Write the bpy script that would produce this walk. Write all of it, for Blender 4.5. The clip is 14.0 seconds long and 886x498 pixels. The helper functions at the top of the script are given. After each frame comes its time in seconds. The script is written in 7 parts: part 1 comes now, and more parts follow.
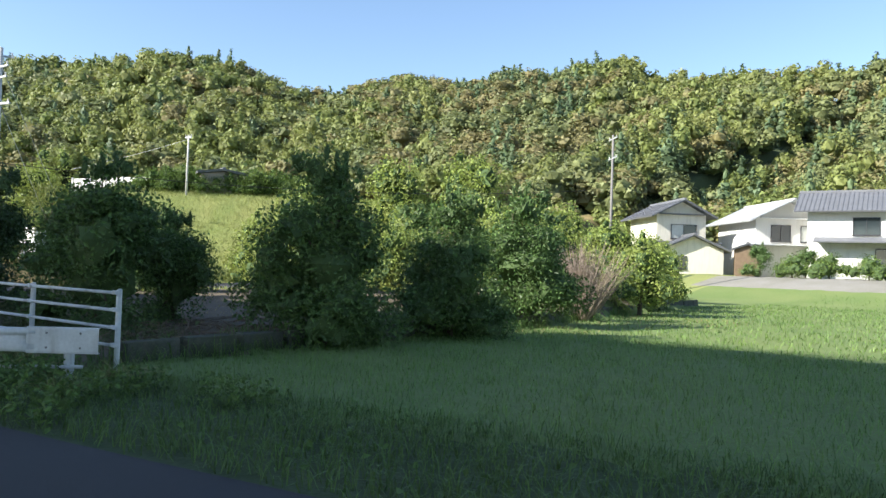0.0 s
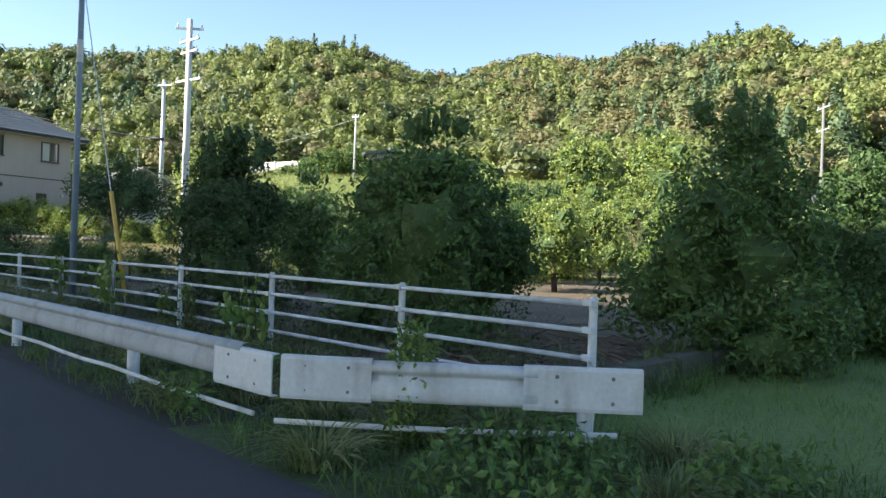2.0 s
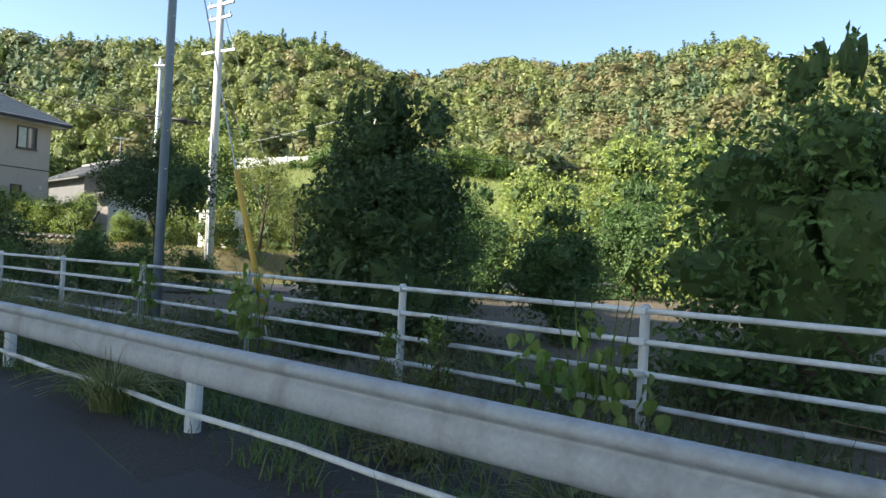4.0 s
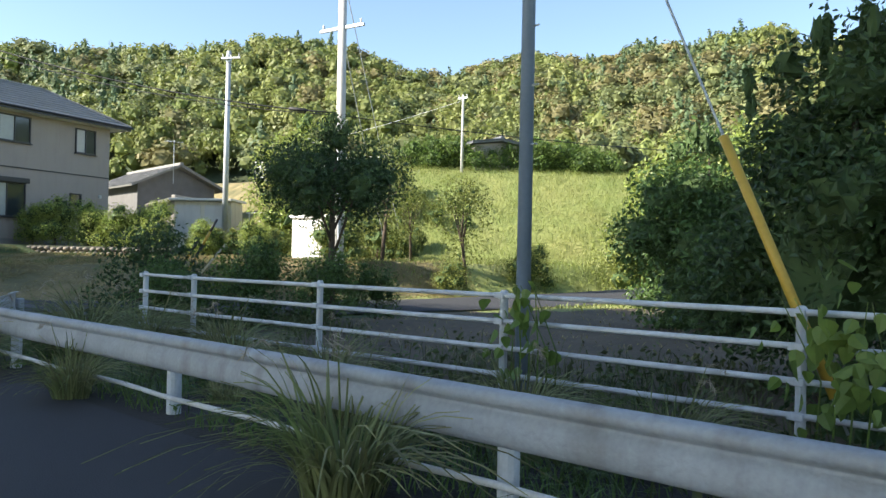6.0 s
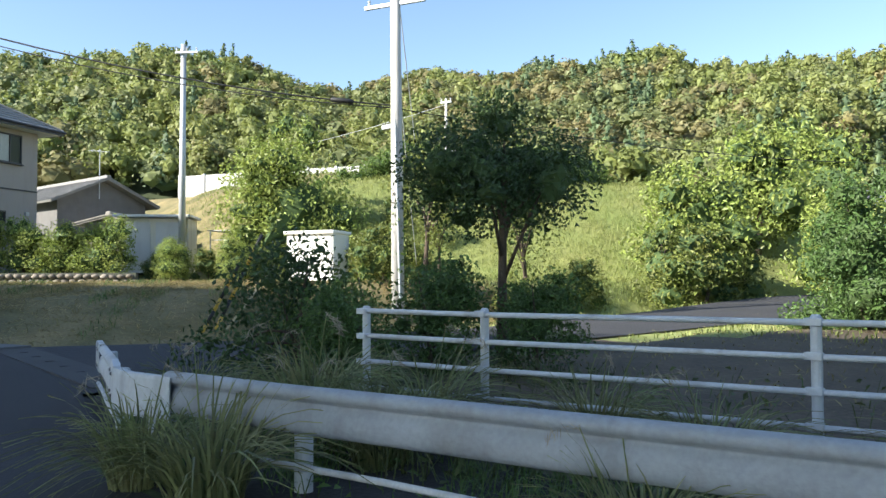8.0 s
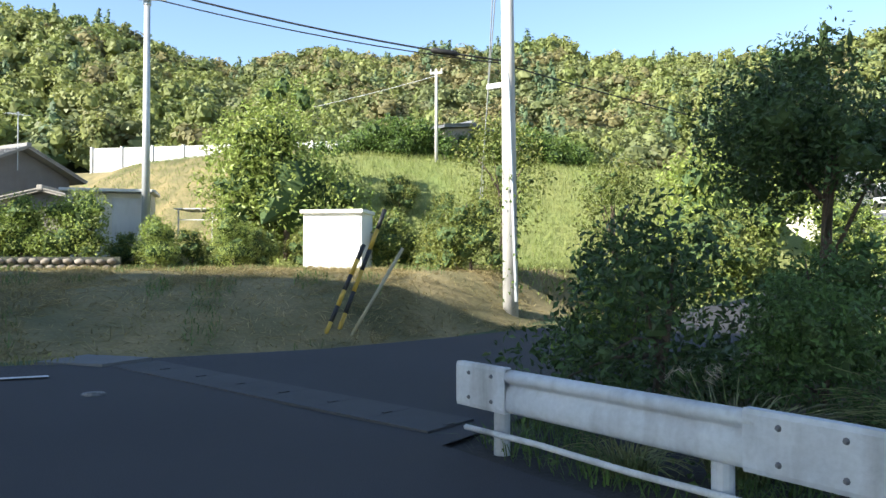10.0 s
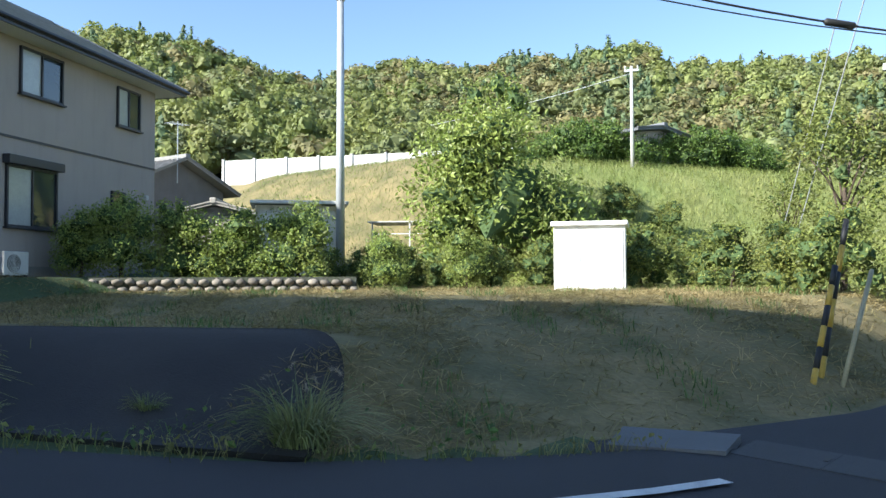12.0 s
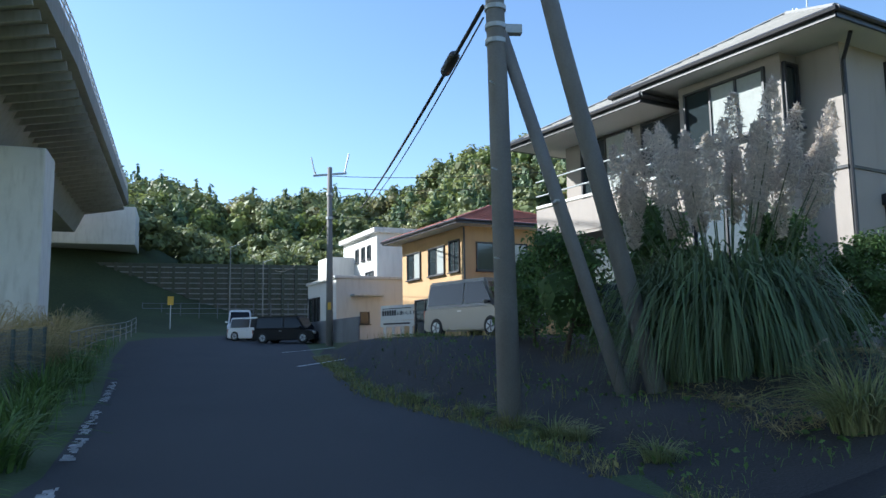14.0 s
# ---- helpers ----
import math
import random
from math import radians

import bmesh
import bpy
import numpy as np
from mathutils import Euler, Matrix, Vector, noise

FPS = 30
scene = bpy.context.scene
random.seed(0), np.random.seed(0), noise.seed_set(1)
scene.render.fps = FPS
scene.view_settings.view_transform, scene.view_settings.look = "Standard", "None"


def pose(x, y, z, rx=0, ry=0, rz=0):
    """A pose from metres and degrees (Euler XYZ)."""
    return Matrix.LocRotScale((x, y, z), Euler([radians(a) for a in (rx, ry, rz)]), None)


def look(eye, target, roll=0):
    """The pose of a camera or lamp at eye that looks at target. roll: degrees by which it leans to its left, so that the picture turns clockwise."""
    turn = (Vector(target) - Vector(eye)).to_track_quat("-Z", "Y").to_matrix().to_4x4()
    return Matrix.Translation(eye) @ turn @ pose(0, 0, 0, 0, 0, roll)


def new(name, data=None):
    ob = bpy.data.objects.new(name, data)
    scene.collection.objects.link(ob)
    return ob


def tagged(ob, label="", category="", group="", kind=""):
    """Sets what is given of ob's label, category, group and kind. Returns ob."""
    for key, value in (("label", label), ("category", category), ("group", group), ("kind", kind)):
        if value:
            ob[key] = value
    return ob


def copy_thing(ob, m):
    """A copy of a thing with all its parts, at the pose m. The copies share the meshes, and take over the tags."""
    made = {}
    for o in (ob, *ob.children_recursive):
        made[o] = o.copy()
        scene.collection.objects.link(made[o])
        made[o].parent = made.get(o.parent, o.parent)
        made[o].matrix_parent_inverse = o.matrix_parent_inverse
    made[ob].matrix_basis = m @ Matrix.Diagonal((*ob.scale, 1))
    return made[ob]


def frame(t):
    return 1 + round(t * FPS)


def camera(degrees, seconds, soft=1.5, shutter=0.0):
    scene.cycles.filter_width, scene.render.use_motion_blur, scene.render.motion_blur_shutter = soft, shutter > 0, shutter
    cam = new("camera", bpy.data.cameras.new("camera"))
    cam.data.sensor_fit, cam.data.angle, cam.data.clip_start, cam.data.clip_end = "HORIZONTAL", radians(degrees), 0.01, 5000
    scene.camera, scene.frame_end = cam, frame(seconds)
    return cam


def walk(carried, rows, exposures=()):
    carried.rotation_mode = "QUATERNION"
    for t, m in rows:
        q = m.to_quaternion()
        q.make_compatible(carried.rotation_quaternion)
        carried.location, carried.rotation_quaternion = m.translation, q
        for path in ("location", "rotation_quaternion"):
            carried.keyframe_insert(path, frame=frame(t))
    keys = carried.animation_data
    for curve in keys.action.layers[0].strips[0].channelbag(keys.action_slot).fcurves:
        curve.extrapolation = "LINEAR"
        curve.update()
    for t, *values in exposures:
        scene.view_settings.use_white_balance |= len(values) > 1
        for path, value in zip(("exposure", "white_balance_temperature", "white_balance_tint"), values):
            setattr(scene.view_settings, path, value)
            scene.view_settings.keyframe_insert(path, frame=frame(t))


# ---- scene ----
cam = camera(59.7, 14.0)
METRES, EYE, TILT, LEAN, TURN = 36.0, 1.26, 0.0, 0.0, 44.7
PATH = [
    (0, (0.813, 1.799, 1.38), (-0.685, 3.123, 1.432), 1.9),
    (0.5, (-0.604, 1.57, 1.366), (-2.187, 2.792, 1.391), 1.7),
    (1, (-1.949, 1.271, 1.37), (-3.593, 2.41, 1.383), 2.3),
    (1.5, (-3.286, 1.002, 1.354), (-4.951, 2.111, 1.361), 1.9),
    (2, (-4.664, 0.785, 1.328), (-6.328, 1.895, 1.333), 1.9),
    (4.5, (-11.582, -0.424, 1.246), (-13.16, 0.805, 1.274), 2.8),
    (5, (-12.966, -0.748, 1.249), (-14.546, 0.478, 1.277), 2.1),
    (5.5, (-14.336, -1.078, 1.243), (-15.917, 0.146, 1.261), 1.4),
    (6, (-15.698, -1.44, 1.248), (-17.295, -0.236, 1.274), 1.2),
    (6.5, (-17.045, -1.792, 1.25), (-18.634, -0.577, 1.283), 1.3),
    (7, (-18.426, -2.105, 1.242), (-19.957, -0.818, 1.285), 0.8),
    (9.5, (-25.161, -3.642, 1.234), (-26.348, -2.034, 1.306), -0.2),
    (10, (-26.497, -3.845, 1.25), (-27.63, -2.198, 1.291), -0.0),
    (10.5, (-27.832, -4.1, 1.286), (-28.992, -2.471, 1.316), -0.6),
    (11, (-29.223, -4.285, 1.325), (-30.399, -2.668, 1.348), -1.1),
    (11.5, (-30.661, -4.424, 1.365), (-31.814, -2.79, 1.388), -0.9),
    (12, (-32.034, -4.698, 1.441), (-33.278, -3.134, 1.513), -0.2),
    (12.5, (-33.286, -5.02, 1.469), (-34.935, -3.893, 1.571), 0.2),
    (13, (-34.545, -5.509, 1.512), (-36.48, -5.03, 1.67), -0.0),
    (13.5, (-35.799, -6.101, 1.565), (-37.775, -5.906, 1.806), 0.3),
    (14, (-37.062, -6.51, 1.612), (-39.039, -6.334, 1.859), -0.9),
]
EXPOSURES = [(0.0, 1.25, 6180, 10), (0.6, 1.45, 6230, 10), (2.2, 1.5, 6330, 10), (5.0, 1.5, 6480, 10), (7.2, 1.5, 6430, 10), (9.4, 1.28, 5930, 10), (10.0, 1.48, 6180, 10), (11.5, 1.42, 5880, 9), (12.6, 1.25, 5800, 9), (13.5, 1.2, 5500, 8), (14.0, 1.2, 5500, 8)]
walk(cam, [(t, look(eye, target, roll)) for t, eye, target, roll in PATH], EXPOSURES)

# ---- light ----
SUN_EL, SUN_AZ = 31.0, (-0.35, -0.94)
sun_dir = Vector((SUN_AZ[0], SUN_AZ[1], math.tan(radians(SUN_EL)) * math.hypot(*SUN_AZ))).normalized()
world = bpy.data.worlds.new("world")
scene.world = world
world.use_nodes = True
wn = world.node_tree
sky = wn.nodes.new("ShaderNodeTexSky")
sky.sky_type, sky.sun_disc = "NISHITA", False
sky.sun_elevation = radians(SUN_EL)
sky.sun_rotation = math.atan2(sun_dir.x, sun_dir.y)
sky.air_density, sky.dust_density, sky.ozone_density = 1.0, 0.3, 1.2
background = wn.nodes["Background"]
background.inputs[1].default_value = 0.10
wn.links.new(sky.outputs[0], background.inputs[0])
sun = new("sun", bpy.data.lights.new("sun", "SUN"))
sun.data.energy, sun.data.angle, sun.data.color = 5.0, radians(0.5), (1.0, 0.93, 0.8)
sun.matrix_world = look(sun_dir * 100, (0, 0, 0))


# ---- materials ----
MATS = {}


def material(name, color, rough=0.7, metal=0.0, vary=0.25, scale=3.0, fine=40.0, bump=0.2, island=0.0, objects=0.0,
             thin=0.0, second=None, spread=0.5, spec=0.5, dirt=0.0):
    """A node material: base colour broken up by two sizes of noise, with fine relief. thin: share of light let through, for leaves."""
    if name in MATS:
        return MATS[name]
    m = bpy.data.materials.new(name)
    m.use_nodes = True
    n, l = m.node_tree.nodes, m.node_tree.links
    b = n["Principled BSDF"]
    b.inputs["Roughness"].default_value, b.inputs["Metallic"].default_value = rough, metal
    b.inputs["Specular IOR Level"].default_value = spec
    pos = n.new("ShaderNodeNewGeometry")
    big, small = n.new("ShaderNodeTexNoise"), n.new("ShaderNodeTexNoise")
    for tex, s, d in ((big, scale, 4.0), (small, fine, 3.0)):
        tex.inputs["Scale"].default_value, tex.inputs["Detail"].default_value = s, d
        l.new(pos.outputs["Position"], tex.inputs["Vector"])
    ramp = n.new("ShaderNodeMapRange")
    ramp.inputs[1].default_value, ramp.inputs[2].default_value = 0.5 - spread / 2, 0.5 + spread / 2
    l.new(big.outputs[0], ramp.inputs[0])
    mix = n.new("ShaderNodeMix")
    mix.data_type = "RGBA"
    other = second or tuple(min(1.0, c * (1 - vary)) for c in color)
    mix.inputs["A"].default_value, mix.inputs["B"].default_value = (*color, 1), (*other, 1)
    l.new(ramp.outputs[0], mix.inputs["Factor"])
    hsv = n.new("ShaderNodeHueSaturation")
    l.new(mix.outputs["Result"], hsv.inputs["Color"])
    value = n.new("ShaderNodeMapRange")
    value.inputs[3].default_value, value.inputs[4].default_value = 1 - vary, 1 + vary
    l.new(small.outputs[0], value.inputs[0])
    out = value.outputs[0]
    for amount, socket in ((island, pos.outputs["Random Per Island"]), (objects, None)):
        if amount:
            if socket is None:
                socket = n.new("ShaderNodeObjectInfo").outputs["Random"]
            span, mul = n.new("ShaderNodeMapRange"), n.new("ShaderNodeMath")
            span.inputs[3].default_value, span.inputs[4].default_value = 1 - amount, 1 + amount
            mul.operation = "MULTIPLY"
            l.new(socket, span.inputs[0])
            l.new(out, mul.inputs[0])
            l.new(span.outputs[0], mul.inputs[1])
            out = mul.outputs[0]
    l.new(out, hsv.inputs["Value"])
    colour = hsv.outputs[0]
    if dirt:
        stain, level, blend = n.new("ShaderNodeTexNoise"), n.new("ShaderNodeMapRange"), n.new("ShaderNodeMix")
        stretch = n.new("ShaderNodeVectorMath")
        stretch.operation = "MULTIPLY"
        stretch.inputs[1].default_value = (5.0, 5.0, 0.8)
        l.new(pos.outputs["Position"], stretch.inputs[0])
        l.new(stretch.outputs[0], stain.inputs["Vector"])
        stain.inputs["Scale"].default_value, stain.inputs["Detail"].default_value = 1.0, 6.0
        level.inputs[1].default_value, level.inputs[2].default_value, level.inputs[4].default_value = 0.5, 0.75, dirt
        l.new(stain.outputs[0], level.inputs[0])
        blend.data_type = "RGBA"
        blend.inputs["B"].default_value = (0.12, 0.10, 0.08, 1)
        l.new(colour, blend.inputs["A"])
        l.new(level.outputs[0], blend.inputs["Factor"])
        colour = blend.outputs["Result"]
    l.new(colour, b.inputs["Base Color"])
    if bump:
        relief = n.new("ShaderNodeBump")
        relief.inputs["Strength"].default_value, relief.inputs["Distance"].default_value = bump, 0.02
        l.new(small.outputs[0], relief.inputs["Height"])
        l.new(relief.outputs[0], b.inputs["Normal"])
    if thin:
        trans, both = n.new("ShaderNodeBsdfTranslucent"), n.new("ShaderNodeMixShader")
        l.new(colour, trans.inputs["Color"])
        both.inputs[0].default_value = thin
        l.new(b.outputs[0], both.inputs[1])
        l.new(trans.outputs[0], both.inputs[2])
        l.new(both.outputs[0], n["Material Output"].inputs[0])
    MATS[name] = m
    return m


def glass_pane(name="window_glass", tint=(0.03, 0.04, 0.045)):
    return material(name, tint, rough=0.06, vary=0.1, bump=0.0, spec=0.9)


asphalt = material("asphalt", (0.03, 0.031, 0.036), 0.85, vary=0.4, scale=0.5, fine=90, bump=0.5, second=(0.042, 0.042, 0.046))
old_asphalt = material("old_asphalt", (0.02, 0.02, 0.023), 0.9, vary=0.4, scale=1.2, fine=60, bump=0.8, second=(0.036, 0.034, 0.033))
dirt = material("orchard_soil", (0.15, 0.115, 0.078), 0.95, vary=0.45, scale=1.5, fine=18, bump=0.8, second=(0.09, 0.072, 0.05))
verge_soil = material("verge_soil", (0.065, 0.09, 0.035), 0.95, vary=0.4, scale=1.2, fine=20, bump=0.8, second=(0.05, 0.08, 0.025))
bank_soil = material("dark_gravel_soil", (0.042, 0.038, 0.035), 0.95, vary=0.45, scale=1.6, fine=35, bump=1.0, second=(0.035, 0.033, 0.032))
gravel = material("pale_gravel", (0.27, 0.255, 0.23), 0.95, vary=0.3, scale=0.6, fine=12, bump=0.6, second=(0.2, 0.19, 0.15))
lawn = material("field_turf", (0.12, 0.18, 0.045), 0.9, vary=0.3, scale=0.4, fine=14, bump=0.6, second=(0.17, 0.21, 0.065))
dry_turf = material("mown_dry_turf", (0.27, 0.21, 0.095), 0.95, vary=0.4, scale=0.9, fine=16, bump=0.8, second=(0.09, 0.09, 0.035))
wood_floor = material("forest_floor", (0.05, 0.07, 0.025), 0.95, vary=0.4, scale=0.3, fine=6, bump=0.5)
slope_turf = material("slope_turf", (0.19, 0.24, 0.065), 0.95, vary=0.35, scale=0.5, fine=10, bump=0.8, second=(0.27, 0.27, 0.09))
concrete = material("concrete", (0.27, 0.265, 0.25), 0.85, vary=0.2, scale=1.0, fine=50, bump=0.25, dirt=0.35)
pale_concrete = material("pale_concrete", (0.62, 0.61, 0.58), 0.8, vary=0.12, scale=1.5, fine=40, bump=0.15, dirt=0.25)
mossy = material("mossy_concrete", (0.085, 0.088, 0.075), 0.95, vary=0.4, scale=2.0, fine=15, bump=0.8, second=(0.06, 0.07, 0.04), dirt=0.6)
white_paint = material("white_road_paint", (0.72, 0.72, 0.70), 0.7, vary=0.25, scale=6, fine=60, bump=0.3, dirt=0.3)
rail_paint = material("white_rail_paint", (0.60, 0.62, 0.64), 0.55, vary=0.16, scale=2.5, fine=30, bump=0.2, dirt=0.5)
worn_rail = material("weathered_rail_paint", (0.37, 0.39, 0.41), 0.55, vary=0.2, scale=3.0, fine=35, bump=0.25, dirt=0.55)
zinc = material("galvanised_steel", (0.50, 0.52, 0.53), 0.5, metal=0.35, vary=0.15, scale=5, fine=40, bump=0.05)
bolt_steel = material("bolt_steel", (0.2, 0.2, 0.21), 0.5, metal=0.6, vary=0.2, bump=0)
pipe_paint = material("chalky_white_pipe", (0.66, 0.66, 0.64), 0.6, vary=0.2, scale=4, fine=60, bump=0.1, dirt=0.5)
blue_grey = material("blue_grey_pole_paint", (0.22, 0.27, 0.34), 0.5, vary=0.12, scale=3, fine=30, bump=0.05)
pole_concrete = material("pole_concrete", (0.60, 0.58, 0.55), 0.85, vary=0.15, scale=2, fine=60, bump=0.2, dirt=0.35)
dark_pole = material("weathered_pole_concrete", (0.22, 0.21, 0.20), 0.85, vary=0.2, scale=2, fine=50, bump=0.2, dirt=0.3)
black_paint = material("black_rubber", (0.02, 0.02, 0.02), 0.6, vary=0.2, bump=0.1)
cable_black = material("cable_black", (0.02, 0.02, 0.022), 0.6, vary=0.1, bump=0)
yellow_paint = material("yellow_plastic", (0.58, 0.37, 0.05), 0.5, vary=0.15, scale=5, fine=30, bump=0.05)
bark = material("bark", (0.12, 0.09, 0.065), 0.95, vary=0.4, scale=6, fine=40, bump=0.9)
leaf_dark = material("citrus_leaf", (0.075, 0.135, 0.042), 0.42, vary=0.25, scale=1.2, fine=30, bump=0, island=0.45, thin=0.3, second=(0.11, 0.18, 0.05), spec=0.3)
holly_leaf = material("holly_leaf", (0.048, 0.085, 0.032), 0.4, vary=0.25, scale=1.2, fine=30, bump=0, island=0.45, thin=0.25, second=(0.075, 0.12, 0.04), spec=0.3)
leaf_mid = material("shrub_leaf", (0.11, 0.19, 0.035), 0.5, vary=0.25, scale=1.2, fine=20, bump=0, island=0.45, thin=0.35, second=(0.16, 0.22, 0.045))
leaf_yellow = material("yellowing_leaf", (0.21, 0.22, 0.05), 0.55, vary=0.25, scale=1.0, fine=20, bump=0, island=0.45, thin=0.35, second=(0.15, 0.20, 0.045))
# solid lumps inside crowns; shade between the leaves is put into their colour
leaf_core = material("crown_core_shade", (0.07, 0.115, 0.035), 0.9, vary=0.3, scale=2, fine=12, bump=0.6)
cut_branch = material("cut_branch", (0.20, 0.145, 0.10), 0.9, vary=0.35, scale=4, fine=40, bump=0.5, island=0.3)
twig = material("bare_twig", (0.33, 0.26, 0.20), 0.9, vary=0.3, bump=0.1, island=0.3)
blade_green = material("grass_blade", (0.10, 0.18, 0.045), 0.55, vary=0.2, scale=0.6, fine=8, bump=0, island=0.4, thin=0.35, second=(0.11, 0.17, 0.04))
blade_field = material("field_blade", (0.13, 0.24, 0.055), 0.55, vary=0.2, scale=0.35, fine=5, bump=0, island=0.35, thin=0.35, second=(0.21, 0.29, 0.08))
blade_dry = material("dry_blade", (0.40, 0.31, 0.15), 0.7, vary=0.2, scale=0.8, fine=8, bump=0, island=0.4, thin=0.3, second=(0.20, 0.18, 0.07))
blade_reed = material("pampas_blade", (0.085, 0.14, 0.06), 0.5, vary=0.2, scale=1.2, fine=10, bump=0, island=0.4, thin=0.3, second=(0.13, 0.17, 0.08))
plume = material("pampas_plume", (0.72, 0.635, 0.545), 0.9, vary=0.15, scale=2, fine=30, bump=0, island=0.25, thin=0.4)
bamboo_leaf = material("bamboo_foliage", (0.175, 0.225, 0.06), 0.6, vary=0.2, scale=0.1, fine=1.5, bump=0, island=0.3, thin=0.35, second=(0.25, 0.26, 0.08))
autumn_leaf = material("browning_foliage", (0.24, 0.205, 0.085), 0.65, vary=0.2, scale=0.12, fine=1.5, bump=0, island=0.3, thin=0.3, second=(0.18, 0.18, 0.07))
# yellow-green leaf, its colour brightened to carry sunlight falling on it
bush_leaf = material("sun_brightened_leaf", (0.24, 0.32, 0.07), 0.5, vary=0.25, scale=1.0, fine=20, bump=0, island=0.45, thin=0.4, second=(0.31, 0.35, 0.09))
faded_yellow = material("faded_yellow_sleeve", (0.45, 0.40, 0.25), 0.7, vary=0.2, bump=0.1, dirt=0.4)
silver_blade = material("silver_grass_blade", (0.15, 0.215, 0.07), 0.55, vary=0.2, scale=1.5, fine=8, bump=0, island=0.45, thin=0.35, second=(0.30, 0.27, 0.13))
seed_mat = material("silver_grass_seed_head", (0.42, 0.36, 0.27), 0.9, vary=0.2, bump=0, island=0.3, thin=0.4)
broad_leaf = material("broadleaf_foliage", (0.15, 0.185, 0.07), 0.6, vary=0.2, scale=0.1, fine=1.5, bump=0, island=0.3, thin=0.3, second=(0.21, 0.225, 0.085))
cedar_leaf = material("conifer_foliage", (0.075, 0.125, 0.06), 0.65, vary=0.2, scale=0.12, fine=1.5, bump=0, island=0.3, thin=0.2, second=(0.13, 0.175, 0.07))


# ---- mesh helpers ----
def mesh_object(name, verts, faces, mat, parent=None, smooth=False, label=""):
    me = bpy.data.meshes.new(name)
    me.from_pydata([tuple(map(float, v)) for v in verts], [], [tuple(map(int, f)) for f in faces])
    for one in mat if isinstance(mat, (list, tuple)) else [mat]:
        me.materials.append(one)
    if smooth:
        me.polygons.foreach_set("use_smooth", [True] * len(me.polygons))
    me.update()
    ob = new(name, me)
    ob.parent = parent
    return tagged(ob, label)


def array_mesh(name, verts, faces, mat, parent=None, smooth=False, per_face=None):
    """A mesh from numpy arrays; faces all have the same number of corners."""
    me = bpy.data.meshes.new(name)
    verts, faces = np.asarray(verts, np.float32), np.asarray(faces, np.int32)
    me.vertices.add(len(verts))
    me.vertices.foreach_set("co", verts.ravel())
    me.loops.add(faces.size)
    me.loops.foreach_set("vertex_index", faces.ravel())
    me.polygons.add(len(faces))
    me.polygons.foreach_set("loop_start", np.arange(len(faces), dtype=np.int32) * faces.shape[1])
    for one in mat if isinstance(mat, (list, tuple)) else [mat]:
        me.materials.append(one)
    if per_face is not None:
        me.polygons.foreach_set("material_index", np.asarray(per_face, np.int32))
    me.polygons.foreach_set("use_smooth", np.full(len(faces), smooth))
    me.update(calc_edges=True)
    me.validate()
    ob = new(name, me)
    ob.parent = parent
    return ob


def part(name, bm, mat, parent=None, label="", smooth=False):
    me = bpy.data.meshes.new(name)
    bm.to_mesh(me)
    bm.free()
    me.materials.append(mat)
    if smooth:
        me.polygons.foreach_set("use_smooth", [True] * len(me.polygons))
    ob = new(name, me)
    ob.parent = parent
    return tagged(ob, label)


def thing(name, place, rz=0.0, label="", category="", group="", kind=""):
    ob = new(name)
    ob.matrix_basis = pose(*place, 0, 0, rz)
    return tagged(ob, label, category, group, kind)


def boxes(*specs, bevel=0.0):
    """A bmesh of boxes: each (cx, cy, cz, sx, sy, sz[, rz[, ry]])."""
    bm = bmesh.new()
    for cx, cy, cz, sx, sy, sz, *turn in specs:
        m = pose(cx, cy, cz, 0, turn[1] if len(turn) > 1 else 0, turn[0] if turn else 0) @ Matrix.Diagonal((sx, sy, sz, 1))
        bmesh.ops.create_cube(bm, size=1, matrix=m)
    if bevel:
        bmesh.ops.bevel(bm, geom=bm.edges[:], offset=bevel, segments=2, affect="EDGES", profile=0.6)
    return bm


def tube(points, radii, sides=10, bm=None):
    """A bmesh tube along points, with a radius for each, capped."""
    bm = bm or bmesh.new()
    pts = [Vector(p) for p in points]
    if not isinstance(radii, (list, tuple)):
        radii = [radii] * len(pts)
    rings = []
    side = None
    for i, p in enumerate(pts):
        along = (pts[min(i + 1, len(pts) - 1)] - pts[max(i - 1, 0)]).normalized()
        if side is None:
            side = along.orthogonal().normalized()
        side = (side - along * side.dot(along)).normalized()
        up = along.cross(side)
        rings.append([bm.verts.new(p + radii[i] * (math.cos(a) * side + math.sin(a) * up))
                      for a in (2 * math.pi * k / sides for k in range(sides))])
    for a, b in zip(rings, rings[1:]):
        for k in range(sides):
            bm.faces.new((a[k], a[(k + 1) % sides], b[(k + 1) % sides], b[k]))
    bm.faces.new(rings[0][::-1])
    bm.faces.new(rings[-1])
    return bm


def prism(outline, z0, z1, bm=None):
    """Outline (x, y) swept from z0 to z1."""
    bm = bm or bmesh.new()
    low = [bm.verts.new((x, y, z0)) for x, y in outline]
    top = [bm.verts.new((x, y, z1)) for x, y in outline]
    n = len(outline)
    bm.faces.new(low[::-1])
    bm.faces.new(top)
    for k in range(n):
        bm.faces.new((low[k], low[(k + 1) % n], top[(k + 1) % n], top[k]))
    bmesh.ops.recalc_face_normals(bm, faces=bm.faces[:])
    return bm


